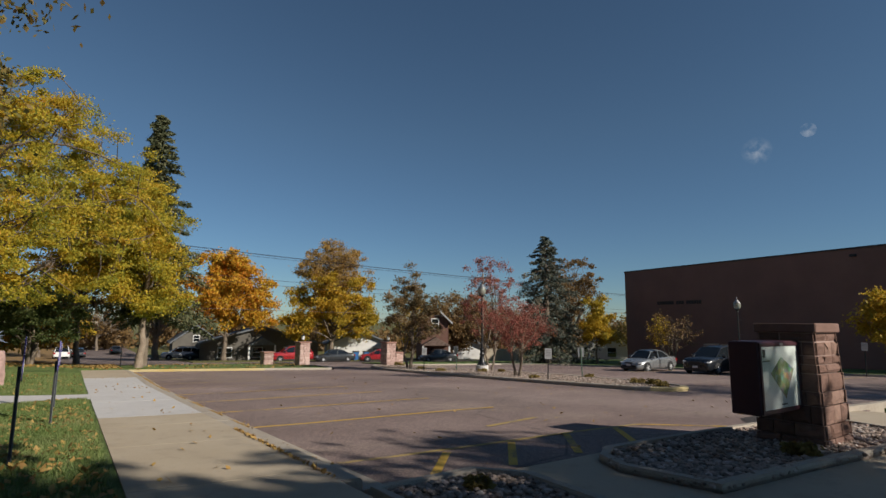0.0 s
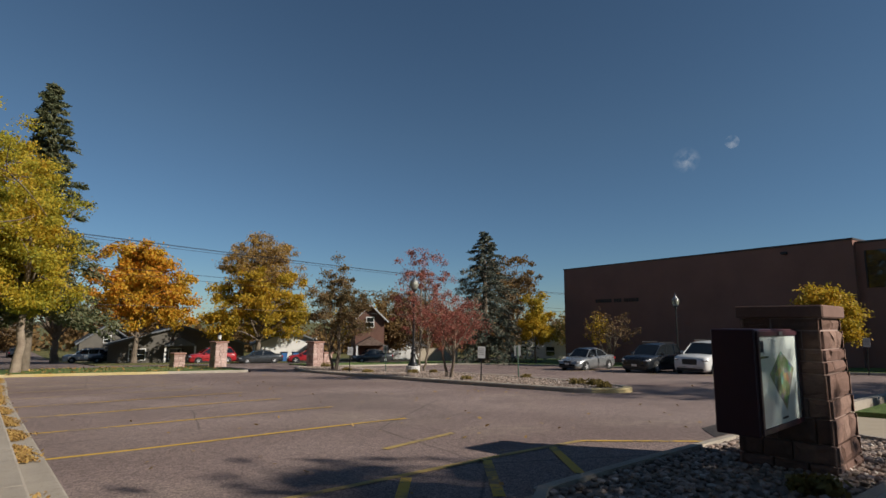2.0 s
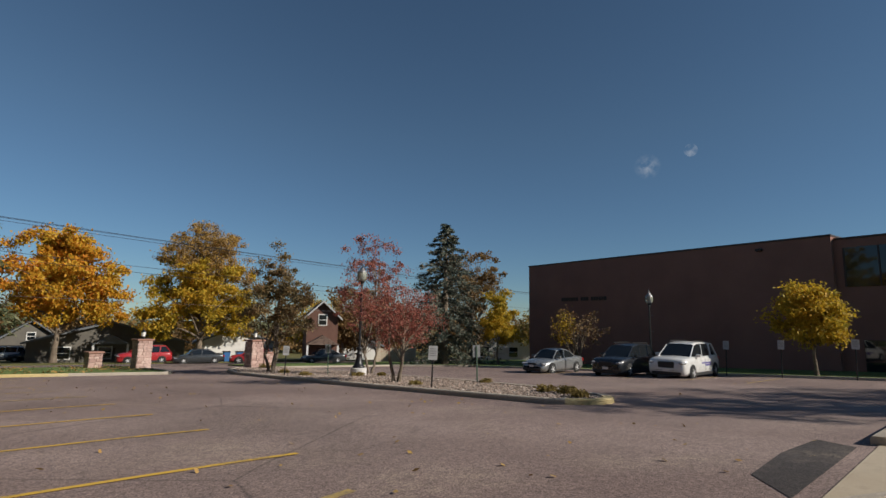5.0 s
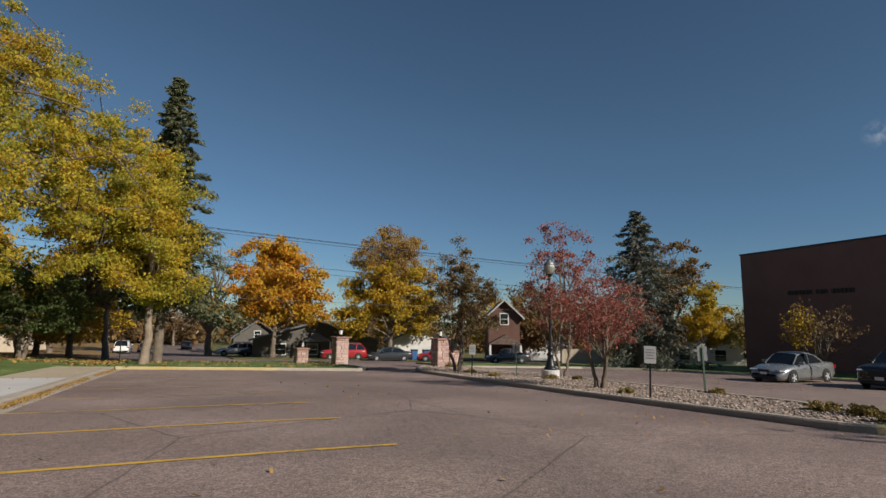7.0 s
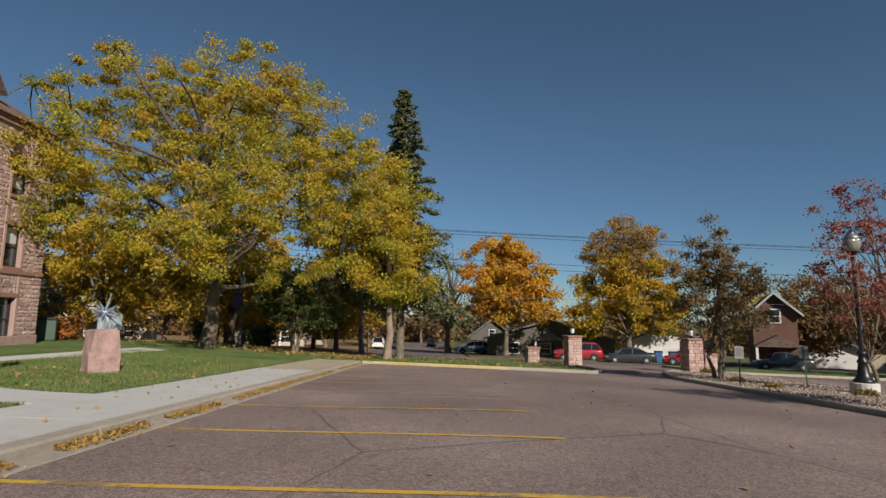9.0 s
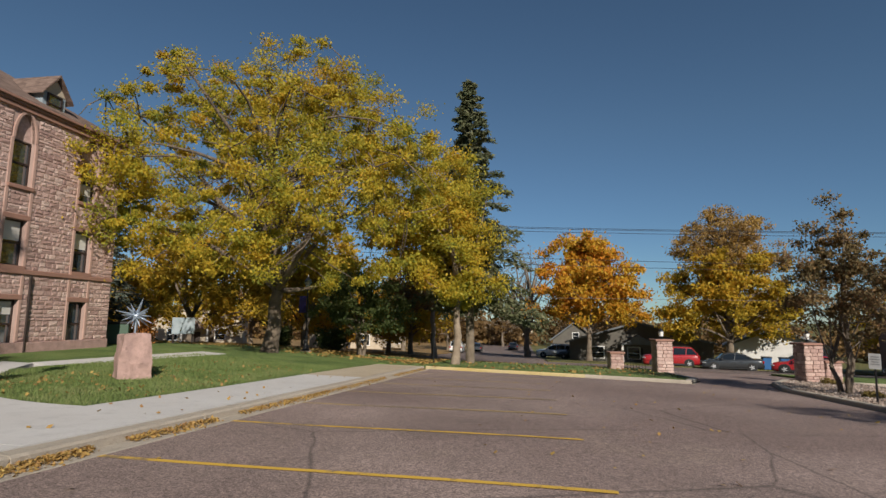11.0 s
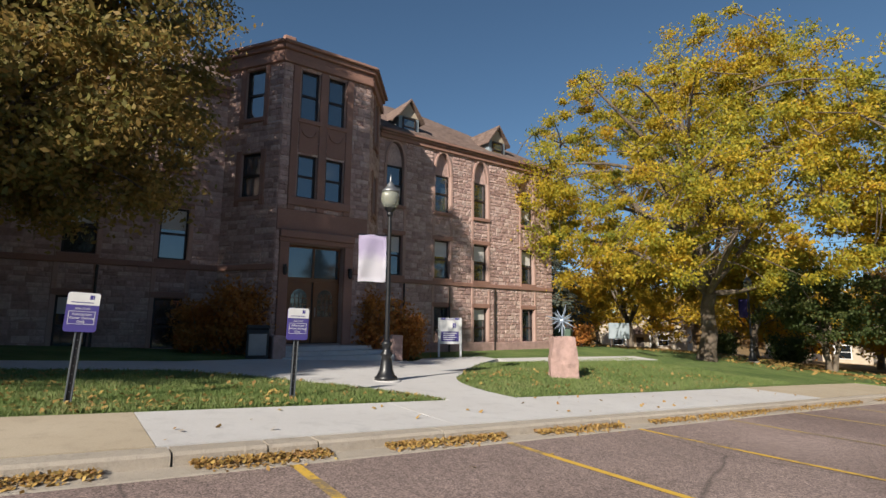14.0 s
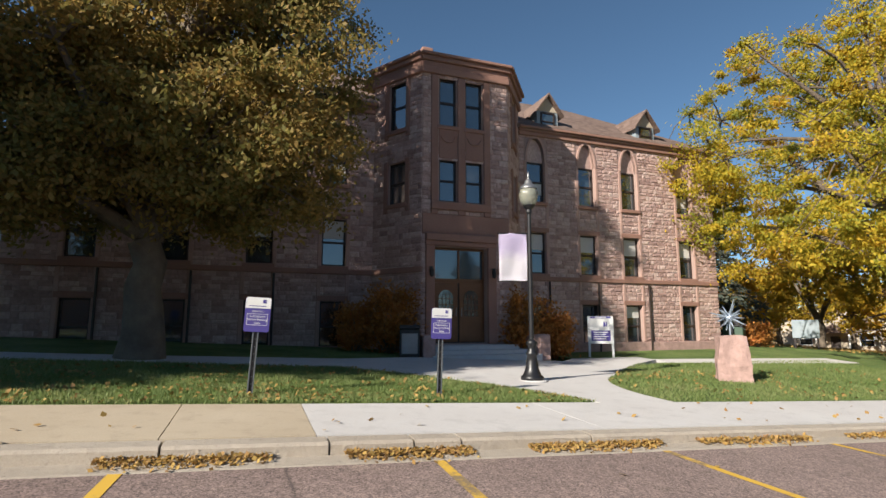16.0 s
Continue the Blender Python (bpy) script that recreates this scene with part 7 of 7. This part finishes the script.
def inside(p, poly):
    x, y = p
    c = False
    for i in range(len(poly)):
        (x0, y0), (x1, y1) = poly[i - 1], poly[i]
        if (y0 > y) != (y1 > y) and x < (x1 - x0) * (y - y0) / (y1 - y0) + x0:
            c = not c
    return c


def sprinkle(n, x0, x1, y0, y1, clump=0.0, avoid=None, keep=None):
    pts = g.uniform((x0, y0), (x1, y1), (n, 2))
    if clump:
        d = np.array([noise.noise(Vector((x * clump, y * clump, 3.3))) for x, y in pts])
        pts = pts[d + g.uniform(-0.35, 0.35, len(pts)) > 0.0]
    if avoid:
        pts = np.array([p for p in pts if not inside(p, avoid)])
    if keep:
        pts = np.array([p for p in pts if inside(p, keep)])
    return pts


litter("fallen_leaves", np.concatenate((sprinkle(2200, -3.8, 0.4, 2, 17.2, 0.8, BRANCH), sprinkle(900, -0.7, 0.42, 5, 17.2, 1.2, BRANCH), sprinkle(900, -4, 0.4, 19.4, 30, 0.6, BRANCH))), lawn_z, 0.075, 1, "yellow leaves scattered over the lawn", 0.5, 0.035)
litter("fallen_leaves", np.concatenate((sprinkle(5000, -30, 2.8, 38, 49.8, 0.3), sprinkle(1200, 3, 16, 37.5, 49.5, 0.4), sprinkle(9000, -14, 2.8, 41, 49.8, 0.25))), lawn_z, 0.14, 2, "yellow leaves under the locust tree", 0.4, 0.03)
litter("fallen_leaves", np.concatenate((sprinkle(210, 3.7, 16.5, 5.5, 36, 0), sprinkle(90, 19.5, 36, 8, 34, 0))), lot_z, 0.075, 3, "single dry leaves blown over the asphalt", 0.35, 0.02)
litter("fallen_leaves", sprinkle(60, 0.7, 2.3, 6, 30, 0), lambda x, y: lot_z(x, y) + 0.15, 0.07, 4, "few dry leaves on the footpath", 0.5, 0.02)
piles = []
for ya, yb, n in ((10.4, 11.9, 700), (12.6, 14.0, 900), (14.7, 16.6, 1000), (17.2, 19.2, 800), (20, 24.5, 1100), (24.5, 30, 800), (31, 37.2, 700), (6.5, 8.5, 50)):
    yv = g.uniform(ya, yb, n)
    hump = 0.5 + 0.5 * np.sin((yv - ya) / (yb - ya) * math.pi)
    xv = np.array([kerb_x(v) for v in yv]) + 0.02 + np.abs(g.normal(size=n)) * 0.085 * (0.4 + hump)
    piles.append(np.stack((xv, yv), 1))
litter("leaf_drift", np.concatenate(piles), lambda x, y: lot_z(x, y) + 0.012 + max(0.0, 0.055 - (x - kerb_x(y)) * 0.25) * (0.35 + 0.65 * abs(math.sin(x * 913 + y * 577))), 0.043, 5, "drift of brown and yellow leaves along the kerb", 0.5, 0.01)
litter("leaf_drift", np.stack((2.36 + g.uniform(0, 0.06, 200), 5.4 + 4.2 * g.uniform(0, 1, 200)), 1), lambda x, y: lot_z(x, y) + 0.15, 0.055, 6, "thin line of leaves in the joint behind the kerb", 0.7, 0.01)


def blades(name, xy, h, seed, label):
    q = np.random.default_rng(seed)
    n = len(xy)
    c = np.array([(x, y, lawn_z(x, y)) for x, y in xy])
    a = q.uniform(0, 6.283, n)
    s = np.stack((np.cos(a), np.sin(a), np.zeros(n)), 1) * 0.008
    tip = np.stack((q.normal(size=n) * 0.025, q.normal(size=n) * 0.025, h * q.uniform(0.5, 1.3, n)), 1)
    v = np.empty((n, 3, 3))
    v[:, 0], v[:, 1], v[:, 2] = c - s, c + s, c + tip
    return tagged(np_mesh(name, v.reshape(-1, 3), 3, L_BLADE), label, "grass", kind="stuff")


LAWN1 = [(WALK_X0 - 0.004, 2), (WALK_X0 - 0.004, 17.28)] + near_edge + [(-4.2, 9), (-4.4, 2)]
blades("grass", np.concatenate((sprinkle(42000, -4.3, 0.44, 5, 17.4, 0, None, LAWN1), sprinkle(26000, -1.6, 0.44, 8, 17.4, 0, None, LAWN1))), 0.06, 8, "short green lawn blades beside the path")
blades("grass", sprinkle(36000, -6, 0.44, 18.8, 32, 0, BRANCH), 0.065, 9, "short green lawn blades round the rock")


def pebble_mesh(seed):
    q = random.Random(seed)
    bm = bmesh.new()
    bmesh.ops.create_icosphere(bm, subdivisions=1, radius=1.0)
    for v in bm.verts:
        v.co = Vector((v.co.x * q.uniform(0.75, 1.1), v.co.y * q.uniform(0.6, 0.95), v.co.z * q.uniform(0.45, 0.7)))
    return mesh_of(bm, "pebble", M_PEBBLE)


PEB = [pebble_mesh(i) for i in range(6)]
PEB_V = [np.array([v.co[:] for v in m.vertices]) for m in PEB]
PEB_F = [np.array([p.vertices[:] for p in m.polygons]) for m in PEB]


def stones(name, xy, zf, size, seed, label, parent=None):
    q = np.random.default_rng(seed)
    vs = []
    for x, y in xy:
        k = int(q.integers(6))
        a = q.uniform(0, 6.283)
        sc = size * q.uniform(0.6, 1.4)
        ca, sa = math.cos(a), math.sin(a)
        v = PEB_V[k] * sc
        v = np.stack((v[:, 0] * ca - v[:, 1] * sa + x, v[:, 0] * sa + v[:, 1] * ca + y, v[:, 2] + zf(x, y) + sc * 0.2 + q.uniform(0, 0.02)), 1)
        vs.append((v, PEB_F[k]))
    off, allv, allf = 0, [], []
    for v, f in vs:
        allv.append(v)
        allf.append(f + off)
        off += len(v)
    ob = raw(name, np.concatenate(allv).tolist(), np.concatenate(allf).tolist(), M_PEBBLE, parent)
    return tagged(ob, label, "" if parent else "gravel", kind="stuff")


bed_z = lambda x, y: lot_z(x, y) + 0.045
b2 = sprinkle(3600, 5.5, 12.5, 2.6, 5.1, 0, None, BED2)
b1 = sprinkle(1500, 2.6, 4.4, 1.8, 5.1, 0, None, BED1)
stones("river_stones", np.concatenate((b2, b1)), bed_z, 0.042, 21, "grey and pink river stones filling the beds")
isl = sprinkle(15000, 16.6, 24.6, 10.6, 41.6, 0, None, arc(16.9, 12.0, 18.7, 11.7, -0.76, 8) + [(20.4, 15), (21.6, 20), (22.7, 28), (24.4, 40.5), (21.8, 41.3), (19.5, 37.4), (17.95, 33), (17.45, 26), (17.0, 19)])
stones("island_gravel", isl, lambda x, y: lot_z(x, y) + 0.1, 0.036, 22, "pale angular gravel filling the island")
bed_root = [o for o in scene.objects if o.name.startswith("stone_bed")][0]
near_bed = b2[np.argsort(b2[:, 0] + b2[:, 1])][:280]
for i, (x, y) in enumerate(near_bed):
    ob = new("stone", PEB[i % 6])
    s = 0.05 * random.uniform(0.8, 1.4)
    ob.matrix_basis = pose(x + 0.05, y + 0.04, bed_z(x, y) + 0.035, 0, 0, random.uniform(0, 360)) @ Matrix.Diagonal((s, s, s, 1))
    ob.parent = bed_root

# ---- the rock-faced blocks of the stone building ----
front_first = sorted(BLOCKS, key=lambda q: (q[0] @ Vector((0, q[1][0], q[1][2])) - Vector((TX, 20.5, 2.0))).length)
for m, blk in front_first[:290]:
    v, f = block_geo(*blk)
    mm = IN_B @ m
    raw("stone_block", [mm @ Vector(p) for p in v], f, M_STONE, building)
av, af, off = [], [], 0
for m, blk in front_first[290:]:
    v, f = block_geo(*blk)
    mm = IN_B @ m
    av += [mm @ Vector(p) for p in v]
    af += [tuple(i + off for i in q) for q in f]
    off += len(v)
tagged(raw("stonework", av, af, M_STONE, building), "coursed rock-faced quartzite blocks", kind="stuff")

# ---- a wisp of cloud ----
kc = Nodes("thin cloud")
veil = kc.n("ShaderNodeBsdfTransparent")
# emission stands in for sunlight on the wisp
glow = kc.n("ShaderNodeEmission", Color=(0.75, 0.85, 1.0, 1), Strength=0.42)
mixc = kc.t.nodes.new("ShaderNodeMixShader")
dist = kc.n("ShaderNodeVectorMath", Vector=kc.coord)
dist.operation = "LENGTH"
edge_fade = kc.grey(kc.n("ShaderNodeMath", Value=dist.outputs["Value"]).outputs[0], 0.0, 1.0, 1.0, 0.0)
fade_in = [n for n in kc.t.nodes if n.bl_idname == "ShaderNodeMath"][0]
fade_in.operation = "DIVIDE"
fade_in.inputs[1].default_value = 46.0
amount = kc.mix(1.0, edge_fade, kc.grey(kc.noise(0.03, 5), 0.42, 0.75), "MULTIPLY")
kc.t.links.new(amount, mixc.inputs[0])
kc.t.links.new(veil.outputs[0], mixc.inputs[1])
kc.t.links.new(glow.outputs[0], mixc.inputs[2])
kc.t.links.new(mixc.outputs[0], kc.o.inputs[0])
for cx, cy, cz, cr in ((1761, 770, 554, 1.0), (1801, 637, 594, 0.45)):
    bm = bmesh.new()
    bmesh.ops.create_circle(bm, cap_ends=True, segments=24, radius=48 * cr)
    cl = solid("cloud", bm, kc.m, "thin wisp of cloud in the blue sky", "cloud", kind="structure", at=look((cx, cy, cz), (0, 0, 0)))
    cl.visible_shadow = False
